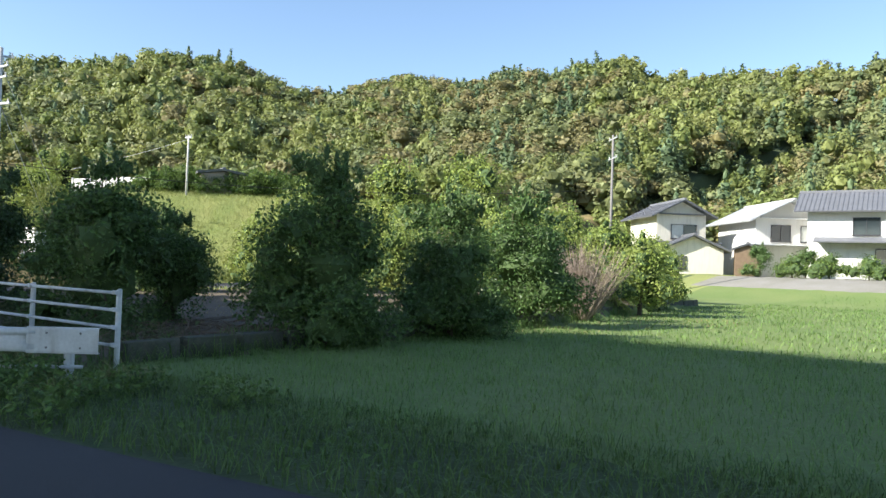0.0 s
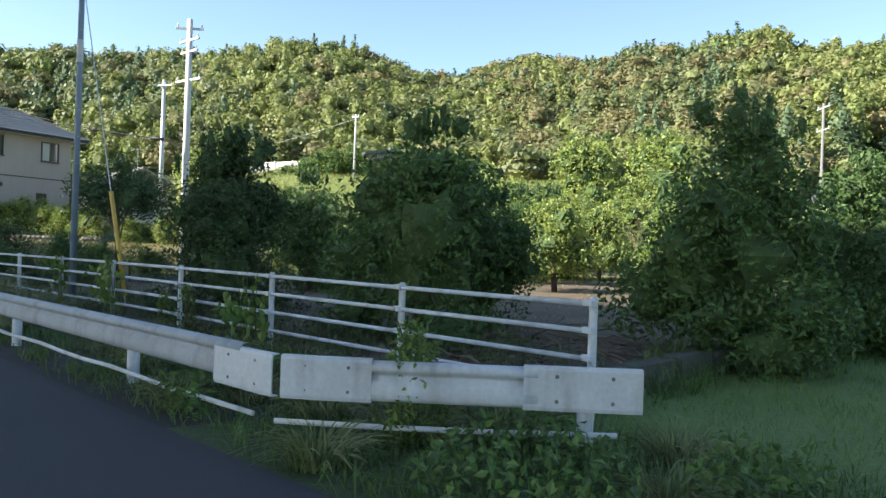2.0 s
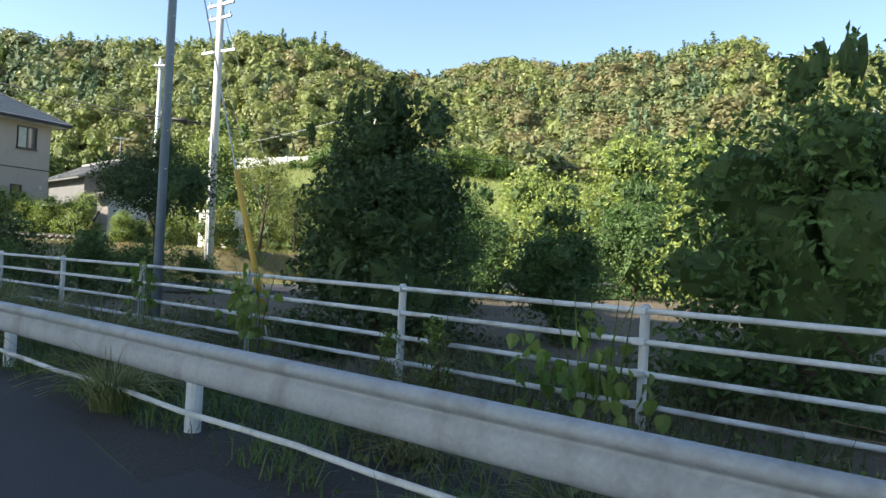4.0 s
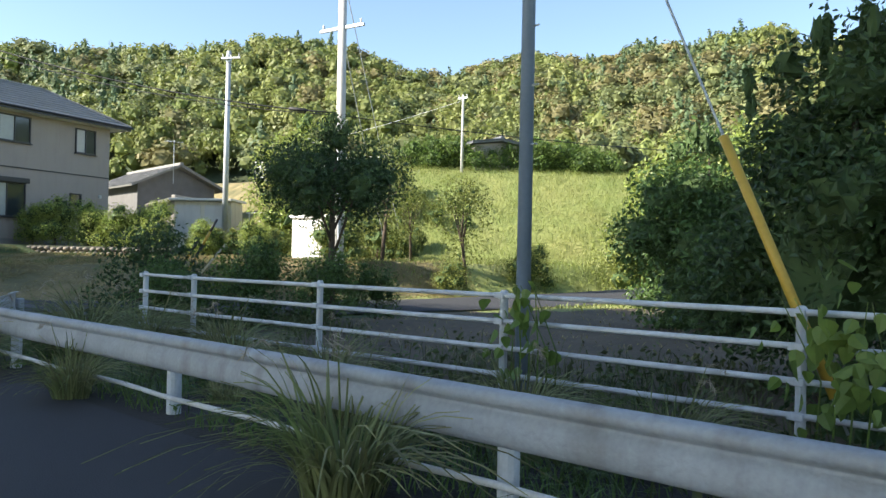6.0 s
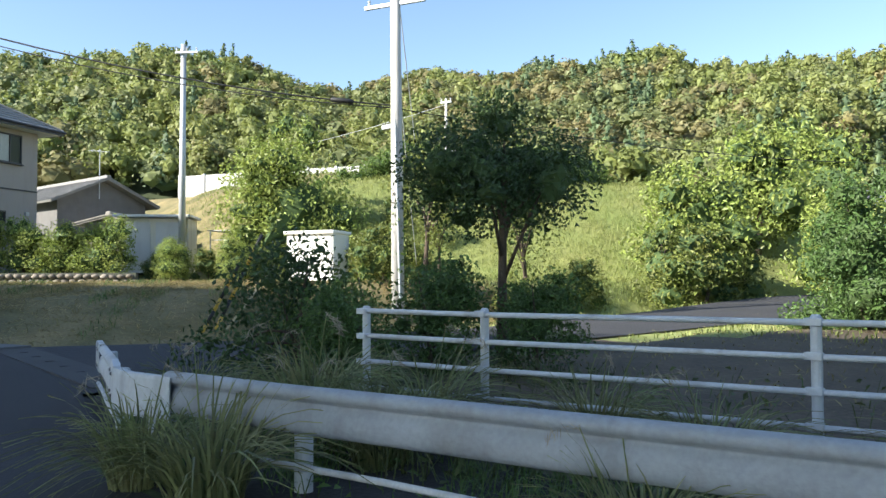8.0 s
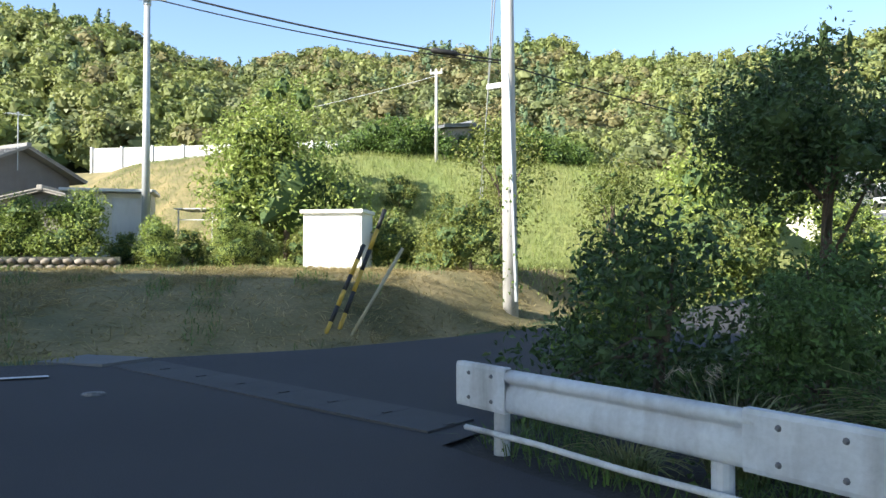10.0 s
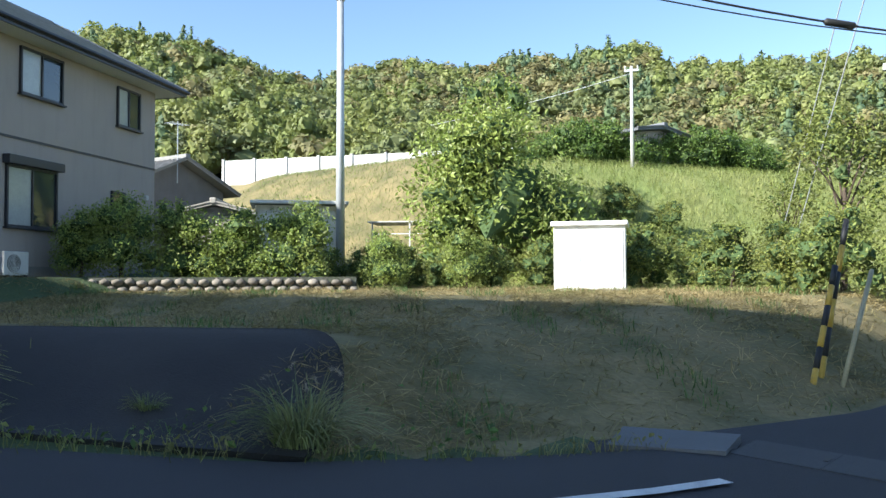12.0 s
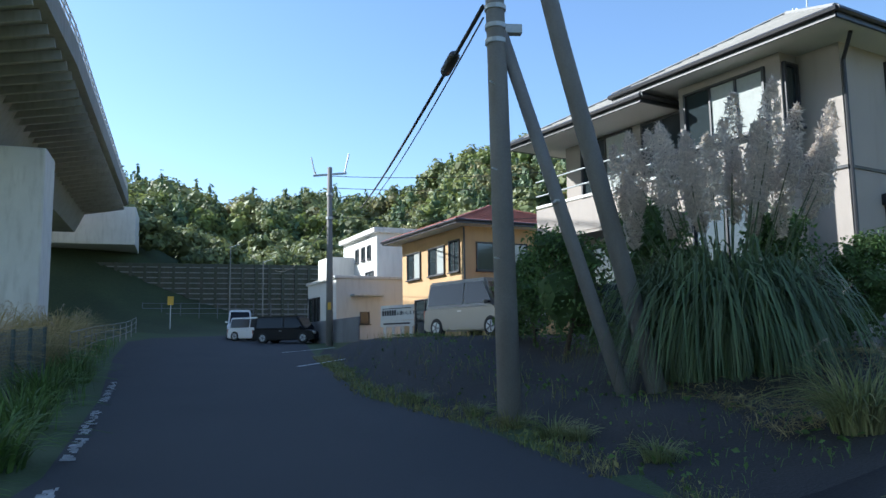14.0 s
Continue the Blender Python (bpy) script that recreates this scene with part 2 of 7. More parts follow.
def sweep(profile, path, ups=None, closed=False):
    """Profile (across, up) swept along a level path of 3D points; across is to the right of the way."""
    bm = bmesh.new()
    rings = []
    pts = [Vector(p) for p in path]
    for i, p in enumerate(pts):
        along = pts[min(i + 1, len(pts) - 1)] - pts[max(i - 1, 0)]
        along.z = 0
        along.normalize()
        right = Vector((along.y, -along.x, 0))
        rings.append([bm.verts.new(p + right * a + Vector((0, 0, u))) for a, u in profile])
    n = len(profile)
    for a, b in zip(rings, rings[1:]):
        for k in range(n if closed else n - 1):
            bm.faces.new((a[k], a[(k + 1) % n], b[(k + 1) % n], b[k]))
    if closed:
        bm.faces.new(rings[0][::-1])
        bm.faces.new(rings[-1])
    bmesh.ops.recalc_face_normals(bm, faces=bm.faces[:])
    return bm


def smooth01(v, a, b):
    v = np.clip((v - a) / (b - a), 0, 1)
    return v * v * (3 - 2 * v)


# ---- ground ----
RIGHT_X = [-110, -72, -60, -53, -49.8, -46, -42.6, -40, -38, -36, -34.8, -34.1, -33.8, -29.3, -26.4, -25, -18.5, -12.5, -8.2, -3, 6, 40]
RIGHT_Y = [-13.5, -9.6, -8.2, -7.2, -6.7, -5.3, -4.5, -3.6, -2.7, -1.5, -0.2, 0.8, 1.0, 0.35, -0.52, -0.42, 0.8, 1.75, 2.6, 4.3, 7.2, 20]
SIDE_Y, SIDE_W, SIDE_E = [0, 1.6, 3.5, 7.4, 9.5, 15, 40], [-35.2, -34.3, -33.5, -32.8, -32.1, -31.3, -31], [-29.4, -29.4, -29.6, -29.6, -29.2, -28, -27]
LEFT_X = [-110, -62, -50, -44, -37, 0, 40]
LEFT_Y = [-28, -14.6, -10.9, -9.3, -8.7, -2.4, 10]
WALL_Y, WALL_X = [0, 5.3, 8.2, 11, 14, 18.5, 25, 36, 50], [-9.5, -9.5, -10.3, -10.9, -11.6, -13.2, -15.6, -19.2, -23.5]
RIDGE_A = [-180, -179, -177, -174.7, -171.7, -167.4, -166, -164.2, -162.5, -158, -150, -120, 30, 60, 90, 98, 99, 101, 102.5, 105, 114, 117.2, 119, 121, 123, 128, 132, 134.5, 136, 138, 141, 145, 148, 150, 152, 155, 160, 168, 172, 175.6, 178, 180]
RIDGE_H = [35, 33.4, 31, 29.5, 31.2, 30, 27.8, 29.6, 31.2, 31.2, 29, 3, 3, 36, 45, 46, 44.5, 40, 38, 38.3, 39.2, 39.1, 42.6, 43.5, 42.8, 41.8, 38.3, 39.8, 41.3, 40.7, 37.7, 35.6, 37.9, 40.2, 41.7, 41.7, 40, 36, 34.1, 37.1, 37.4, 35]


def road_z(x):
    return 0.03 * np.clip(-28 - x, 0, 12) + 0.045 * np.clip(-40 - x, 0, 62)


def bumps(x, y, s, seed=0.0):
    return (np.sin(x * s + 1.3 * np.sin(y * s * 0.7 + seed)) + np.sin(y * s * 1.3 + 1.7 * np.sin(x * s * 0.6 + 2 * seed)) + np.sin((x + y) * s * 2.1 + seed)) / 3


def ground_z(x, y):
    x, y = np.asarray(x, float), np.asarray(y, float)
    z = road_z(x)
    v = y - np.interp(x, RIGHT_X, RIGHT_Y)
    # field, sunk a little below the road
    edge = x - np.interp(y, WALL_Y, WALL_X)
    field = smooth01(edge, -0.15, 0.15) * smooth01(v, 0.2, 2.5) * (1 - smooth01(y, 27, 40))
    z = z - 0.45 * field
    orchard = (1 - smooth01(edge, -0.1, 0.2)) * smooth01(x, -29, -27) * (1 - smooth01(y, 27, 36))
    z = z + orchard * (0.03 + 0.14 * smooth01(v, 2.5, 6) + 0.02 * np.clip(v - 6, 0, 40))
    # the mown lot and the house plot, west of the side road
    west = 1 - smooth01(x, -34.6, -33.0)
    lot = west * smooth01(v, 0.4, 9.5)
    z = z + lot * np.clip(1.12 - road_z(x), 0, 2)
    near = (1 - smooth01(x, -37.9, -35.6)) * smooth01(x, -47, -44) * smooth01(v, 0.35, 2.7)
    z = np.maximum(z, road_z(x) + near * np.clip(0.88 - road_z(x), 0, 2))
    plot = (1 - smooth01(x + 0.45 * (y - 4), -48.6, -47.8)) * smooth01(v, 1.0, 4.0) * smooth01(x, -62, -56)
    z = z + plot * np.clip(1.45 - z, 0, 1)
    bank = (1 - smooth01(x, -45, -42)) * smooth01(x, -72, -64) * smooth01(v, 0.35, 1.4)
    z = np.maximum(z, bank * (0.95 + 0.85 * smooth01(-x, 47, 54)))
    # terrace behind the shed
    deep = y - 0.25 * (x + 43)
    brow = (x + 47) * 0.857 - (y - 17) * 0.514
    rise = smooth01(deep, 12.6, 16.6) * (1 - smooth01(deep, 30, 36)) * (1 - smooth01(brow, -0.3, 8.5)) * smooth01(x, -49, -45.5)
    z = z + 4.4 * rise
    back = smooth01(y, 13, 22) * (1 - smooth01(x, -49, -46)) * 5.0
    z = z + back
    # garden plots before the far houses
    z = z + 1.6 * smooth01(y, 44, 54) * smooth01(x, -40, -30)
    lane = smooth01(x, np.interp(y, SIDE_Y, SIDE_W) - 1.2, np.interp(y, SIDE_Y, SIDE_W)) * (1 - smooth01(x, np.interp(y, SIDE_Y, SIDE_E), np.interp(y, SIDE_Y, SIDE_E) + 1.2))
    lane = lane * smooth01(y, 0.2, 1.0) * (1 - smooth01(y, 36, 44))
    z = z * (1 - lane) + lane * (road_z(x) * 0.8 + 0.5 * smooth01(y, 5, 25))
    # hills round the valley
    dx, dy = x + 22, y - 5
    r, a = np.hypot(dx, dy), np.degrees(np.arctan2(dy, dx))
    high = np.interp(a, RIDGE_A, RIDGE_H) * 1.12 - 14.2
    foot = np.interp(a, [-180, -150, -120, 60, 110, 150, 170, 180], [79, 78, 95, 70, 64, 68, 76, 79])
    hill = high * np.clip((r - foot) / (150 - foot), 0, 1) * (1 - 0.5 * smooth01(r, 165, 420))
    z = z + np.maximum(hill + bumps(x, y, 0.07, 2.0) * 1.6 * smooth01(r, foot, 150), 0)
    return z + 7.5 * np.exp(-((x + 101) ** 2 + (y + 33) ** 2) / 130)


def lane_mask(x, y):
    v = y - np.interp(x, RIGHT_X, RIGHT_Y)
    w = y - np.interp(x, LEFT_X, LEFT_Y)
    return (v < 0.15) & (w > -0.15)


def side_lane(x, y):
    return (y > 0.2) & (y < 40) & (x > np.interp(y, SIDE_Y, SIDE_W) - 0.1) & (x < np.interp(y, SIDE_Y, SIDE_E) + 0.1)


def axis(a, b, fine, lo, hi):
    mid = list(np.arange(a, b + 1e-6, fine))
    step, left = fine, [a]
    while left[-1] > lo:
        step *= 1.16
        left.append(left[-1] - step)
    step, right = fine, [b]
    while right[-1] < hi:
        step *= 1.16
        right.append(right[-1] + step)
    return np.array(left[:0:-1] + mid + right[1:])


def build_ground():
    xs, ys = axis(-62, 12, 0.45, -900, 900), axis(-16, 30, 0.45, -900, 900)
    gx, gy = np.meshgrid(xs, ys, indexing="ij")
    gz = ground_z(gx, gy)
    rough = 0.03 * bumps(gx, gy, 1.9, 1.0) + 0.02 * bumps(gx, gy, 4.3, 3.0)
    lanes = lane_mask(gx, gy) | side_lane(gx, gy)
    v = gy - np.interp(gx, RIGHT_X, RIGHT_Y)
    deep = (v < -0.5) & (gy > np.interp(gx, LEFT_X, LEFT_Y) + 0.5)
    gz = np.where(deep, gz - 0.06, np.where(lanes | (np.abs(v) < 0.5), gz - 0.012, gz + rough))
    verts = np.stack([gx.ravel(), gy.ravel(), gz.ravel()], 1)
    nx, ny = len(xs), len(ys)
    i, j = np.meshgrid(np.arange(nx - 1), np.arange(ny - 1), indexing="ij")
    a = (i * ny + j).ravel()
    faces = np.stack([a, a + ny, a + ny + 1, a + 1], 1)
    cx, cy = verts[faces].mean(1)[:, :2].T
    v = cy - np.interp(cx, RIGHT_X, RIGHT_Y)
    r = np.hypot(cx + 22, cy - 5)
    kind = np.zeros(len(faces), int)
    edge = cx - np.interp(cy, WALL_Y, WALL_X)
    kind[(edge > 0) & (v > 2.2)] = 1
    kind[(edge < 0) & (cx > -29) & (v > 1.2)] = 2
    kind[(cx < -33) & (cx > -47) & (v > 0.6)] = 3
    kind[(cx < -29.5) & (cy > 12.5)] = 4
    kind[r > 66] = 5
    kind[(cx > -33) & (cx < -26.5) & (cy > 9.5) & (cy < 45)] = 4
    kind[(cx > -29) & (edge < 0) & (cy > 26)] = 4
    kind[(cx > -26) & (cy > 34) & (r < 66)] = 1
    kind[(cx < -46) & (v > 0.3) & (r < 66) & (cy < 12)] = 0
    kind[(cx < -43.4) & (cx > -66) & (v > 0.35) & (v < 5.5) & (cy < 3)] = 6
    kind[(cx < -40.2) & (cx > -44) & (v > 0.2) & (v < 3.0)] = 6
    kind[(cx < -47) & (cy > 12) & (r < 66)] = 3
    kind[(cx > -29.4) & (cx < -10.2) & (v > -0.3) & (v < 1.5)] = 6
    kind[(cx > -27.5) & (cy > 48.5) & (cy < 58)] = 7
    return tagged(array_mesh("ground", verts, faces, [verge_soil, lawn, dirt, dry_turf, slope_turf, wood_floor, bank_soil, gravel], smooth=True, per_face=kind), kind="structure")


build_ground()


def strip(name, west, east, mat, lift=0.02, n=220, across=14):
    """A sheet between two edges, each a function of 0..1 to (x, y), laid on the ground."""
    verts, faces = [], []
    for i in range(n + 1):
        a, b = np.array(west(i / n)), np.array(east(i / n))
        for k in range(across + 1):
            x, y = a + (b - a) * k / across
            verts.append((x, y, lift))
    verts = np.array(verts)
    for i in range(n):
        for k in range(across):
            o = i * (across + 1) + k
            faces.append((o, o + across + 1, o + across + 2, o + 1))
    return verts, faces


def build_roads():
    edge = lambda xs, ys: (lambda u: (40 - 150 * u, float(np.interp(40 - 150 * u, xs, ys))))
    v, f = strip("road", edge(LEFT_X, LEFT_Y), edge(RIGHT_X, RIGHT_Y), asphalt, n=500)
    v[:, 2] += road_z(v[:, 0]) + 0.012 * bumps(v[:, 0], v[:, 1], 0.5)
    tagged(array_mesh("road", v, f, asphalt, smooth=True), kind="structure")
    side = lambda ws: (lambda u: (float(np.interp(0.3 + 40 * u, SIDE_Y, ws)), 0.3 + 40 * u))
    v, f = strip("side_road", side(SIDE_W), side(SIDE_E), asphalt, n=120)
    v[:, 2] = road_z(v[:, 0]) * 0.8 + 0.5 * smooth01(v[:, 1], 5, 25) + 0.026
    tagged(array_mesh("side_road", v, f, asphalt, smooth=True), kind="structure")


build_roads()

# ---- foliage helpers ----
def unit_rows(rng, n):
    d = rng.normal(size=(n, 3))
    return d / np.linalg.norm(d, axis=1, keepdims=True)


def leaf_cards(rng, at, out, length, width, flat=0.5, fold=0.25):
    """Folded four-cornered leaves at the places given; out: the way each faces, roughly."""
    n = len(at)
    facing = out * flat + unit_rows(rng, n) * (1 - flat * 0.6)
    facing /= np.linalg.norm(facing, axis=1, keepdims=True)
    along = np.cross(facing, unit_rows(rng, n))
    along /= np.linalg.norm(along, axis=1, keepdims=True) + 1e-9
    across = np.cross(facing, along)
    size = rng.uniform(0.65, 1.3, (n, 1))
    l, w = length * size, width * size
    tip, tail = at + along * l / 2, at - along * l / 2
    left, right = at + across * w / 2 + facing * w * fold, at - across * w / 2 + facing * w * fold
    verts = np.stack([tail, left, tip, right], 1).reshape(-1, 3)
    k = np.arange(n)[:, None] * 4
    return verts, np.concatenate([k + [[0, 1, 2]], k + [[0, 2, 3]]], 0)


def sprays(rng, at, out, length, width):
    """Single three-cornered leaf sprays for far woods."""
    n = len(at)
    facing = out * 0.75 + unit_rows(rng, n) * 0.55
    facing /= np.linalg.norm(facing, axis=1, keepdims=True)
    along = np.cross(facing, unit_rows(rng, n))
    along /= np.linalg.norm(along, axis=1, keepdims=True) + 1e-9
    across = np.cross(facing, along)
    size = rng.uniform(0.65, 1.35, (n, 1))
    tip = at + along * length * size * 0.6
    left, right = at - along * length * size * 0.4 + across * width * size, at - along * length * size * 0.4 - across * width * size
    return np.stack([left, right, tip], 1).reshape(-1, 3), np.arange(3 * n).reshape(-1, 3)


def ico(level=1):
    bm = bmesh.new()
    bmesh.ops.create_icosphere(bm, subdivisions=level, radius=1)
    v = np.array([p.co for p in bm.verts])
    f = np.array([[p.index for p in q.verts] for q in bm.faces])
    bm.free()
    return v, f


ICO0, ICO1 = ico(1), ico(2)


def joined(pieces):
    verts, faces, base = [], [], 0
    for v, f in pieces:
        verts.append(v)
        faces.append(f + base)
        base += len(v)
    return np.concatenate(verts), np.concatenate(faces)


def lobes_for(rng, height, radius, base, count=9, taper=0.62, heart=1.0):
    """Centres and radii of the clumps that make up one crown."""
    out = [((0, 0, base + (height - base) * 0.46), radius * (0.88 - 0.26 * taper) * heart, (height - base) * 0.46 * heart)]
    for _ in range(count):
        a, u = rng.uniform(0, 2 * math.pi), rng.uniform(0.08, 0.92)
        far = radius * 0.62 * math.sqrt(max(0.05, 1 - (2 * u - 0.85) ** 2)) * rng.uniform(0.75, 1.1) * (1.22 - 0.62 * u + (taper - 0.62) * (0.3 - u))
        s = radius * rng.uniform(0.3, 0.52) * (1 - max(0.0, taper - 0.62) * u)
        out.append(((far * math.cos(a), far * math.sin(a), base + (height - base) * u), s, s * rng.uniform(0.7, 1.0)))
    for _ in range(count // 4):
        a, far = rng.uniform(0, 2 * math.pi), radius * rng.uniform(0.05, 0.4)
        out.append(((far * math.cos(a), far * math.sin(a), height * rng.uniform(0.9, 1.02)), radius * 0.14, height * 0.1))
    return out


def crown(rng, lobes, leaves, length, width, core=0.5, flat=0.45):
    total = sum(r * r for _, r, _ in lobes)
    cards, cores = [], []
    for c, r, h in lobes:
        n = int(leaves * r * r / total)
        d = unit_rows(rng, n)
        far = rng.uniform(0.3, 1.15, (n, 1)) ** 0.6
        at = np.array(c) + d * far * [r, r, h]
        cards.append(leaf_cards(rng, at, d + [0, 0, 0.35], length, width, flat))
        # closed lump filling the clump, added as its shaded inside
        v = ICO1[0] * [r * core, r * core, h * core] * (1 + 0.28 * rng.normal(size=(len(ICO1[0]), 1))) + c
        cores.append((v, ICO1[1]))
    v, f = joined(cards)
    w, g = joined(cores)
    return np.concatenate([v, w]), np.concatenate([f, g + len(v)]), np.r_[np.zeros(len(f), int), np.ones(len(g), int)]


def limb_tree(name, rng, height, radius, leaves, leaf, mat, label, base=0.5, trunk=0.07, count=9, category="tree", flat=0.45, core=0.48, shoots=0, taper=0.62, heart=1.0):
    tree = thing(name, (0, 0, 0), label=label, category=category)
    lobes = lobes_for(rng, height, radius, base, count, taper, heart)
    for _ in range(shoots):
        a, far = rng.uniform(0, 2 * math.pi), radius * rng.uniform(0.0, 0.55)
        lobes.append(((far * math.cos(a), far * math.sin(a), height * (1.05 - 0.55 * (far / radius) ** 2) + rng.uniform(-0.1, 0.12)), 0.09, 0.28))
    v, f, k = crown(rng, lobes, leaves, leaf, leaf * 0.5, core, flat)
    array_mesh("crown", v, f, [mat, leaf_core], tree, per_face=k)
    bm = bmesh.new()
    lean = rng.normal(size=2) * 0.12
    mid = Vector((lean[0], lean[1], max(base, 0.3) + 0.35 * (height - base)))
    tube([(0, 0, -0.15), mid * 0.5, mid, mid + Vector((lean[1], lean[0], (height - base) * 0.4))], [trunk * 1.3, trunk, trunk * 0.7, trunk * 0.2], 8, bm)
    for c, r, h in lobes[1:7]:
        root = mid * float(rng.uniform(0.4, 0.9))
        tube([root, root.lerp(Vector(c), 0.5) + Vector((0, 0, 0.08)), c], [trunk * 0.5, trunk * 0.33, trunk * 0.12], 6, bm)
    part("trunk", bm, bark, tree, smooth=True)
    return tree


def blades(rng, at, height, width, lean=0.35, droop=0.35):
    """Bent grass blades: five corners, three triangles each."""
    n = len(at)
    a = rng.uniform(0, 2 * math.pi, n)
    way = np.stack([np.cos(a), np.sin(a), np.zeros(n)], 1)
    side = np.stack([-np.sin(a), np.cos(a), np.zeros(n)], 1)
    h = (height * rng.uniform(0.5, 1.25, n))[:, None]
    b = rng.uniform(0.2, 1.0, (n, 1)) * lean
    w = width * rng.uniform(0.6, 1.2, (n, 1))
    up = np.array([0, 0, 1.0])
    mid = at + up * h * 0.6 + way * h * b * 0.45
    tip = at + up * h * (1 - droop * b) + way * h * b * 1.25
    verts = np.stack([at - side * w / 2, at + side * w / 2, mid - side * w * 0.4, mid + side * w * 0.4, tip], 1).reshape(-1, 3)
    k = np.arange(n)[:, None] * 5
    return verts, np.concatenate([k + [[0, 1, 3]], k + [[0, 3, 2]], k + [[2, 3, 4]]], 0)


def scatter(rng, n, x0, x1, y0, y1, keep):
    x, y = rng.uniform(x0, x1, n), rng.uniform(y0, y1, n)
    ok = keep(x, y)
    x, y = x[ok], y[ok]
    return np.stack([x, y, ground_z(x, y) - 0.03], 1)


def right_of_road(x, y):
    return y - np.interp(x, RIGHT_X, RIGHT_Y)


# ---- woods on the hills ----
def puffs(rng, kind, rad, hgt):
    """Clumps of one crown: (offset, radius, half height)."""
    out = []
    if kind == "bamboo":
        for k in range(7):
            a, far = rng.uniform(0, 2 * math.pi), rad * rng.uniform(0.2, 0.8)
            top = hgt * rng.uniform(0.5, 1.08) * (1.1 - 0.35 * far / rad)
            r = rad * rng.uniform(0.34, 0.48)
            out.append(((far * math.cos(a), far * math.sin(a), top - r * 1.1), r, r * 1.25))
    elif kind == "cedar":
        for k in range(5):
            u = (k + 0.5) / 5
            out.append(((0.1 * rng.normal(), 0.1 * rng.normal(), hgt * (0.15 + 0.85 * u)), rad * (1.02 - 0.92 * u), hgt * 0.15))
    else:
        out.append(((0, 0, hgt * 0.45), rad * 0.7, hgt * 0.42))
        for k in range(6):
            a, u = rng.uniform(0, 2 * math.pi), rng.uniform(0.25, 0.95)
            far = rad * 0.66 * math.sqrt(max(0.03, 1 - (1.5 * u - 0.5) ** 2))
            r = rad * rng.uniform(0.3, 0.48)
            out.append(((far * math.cos(a), far * math.sin(a), hgt * (0.12 + 0.78 * u)), r, r * rng.uniform(0.7, 0.95)))
    return out


BELT_A = [60, 98, 105, 112, 119, 124, 130, 138, 144, 150, 156, 163, 172, 190, 215]
BELT_BAMBOO = [0.3, 0.3, 0.45, 0.75, 0.6, 0.2, 0.1, 0.12, 0.25, 0.6, 0.65, 0.4, 0.35, 0.4, 0.1]
BELT_CEDAR = [0.2, 0.25, 0.2, 0.08, 0.15, 0.3, 0.2, 0.12, 0.2, 0.1, 0.08, 0.2, 0.3, 0.2, 0.2]
BELT_BROWN = [0.2, 0.3, 0.3, 0.3, 0.3, 0.35, 0.5, 0.6, 0.4, 0.3, 0.25, 0.15, 0.1, 0.1, 0.1]


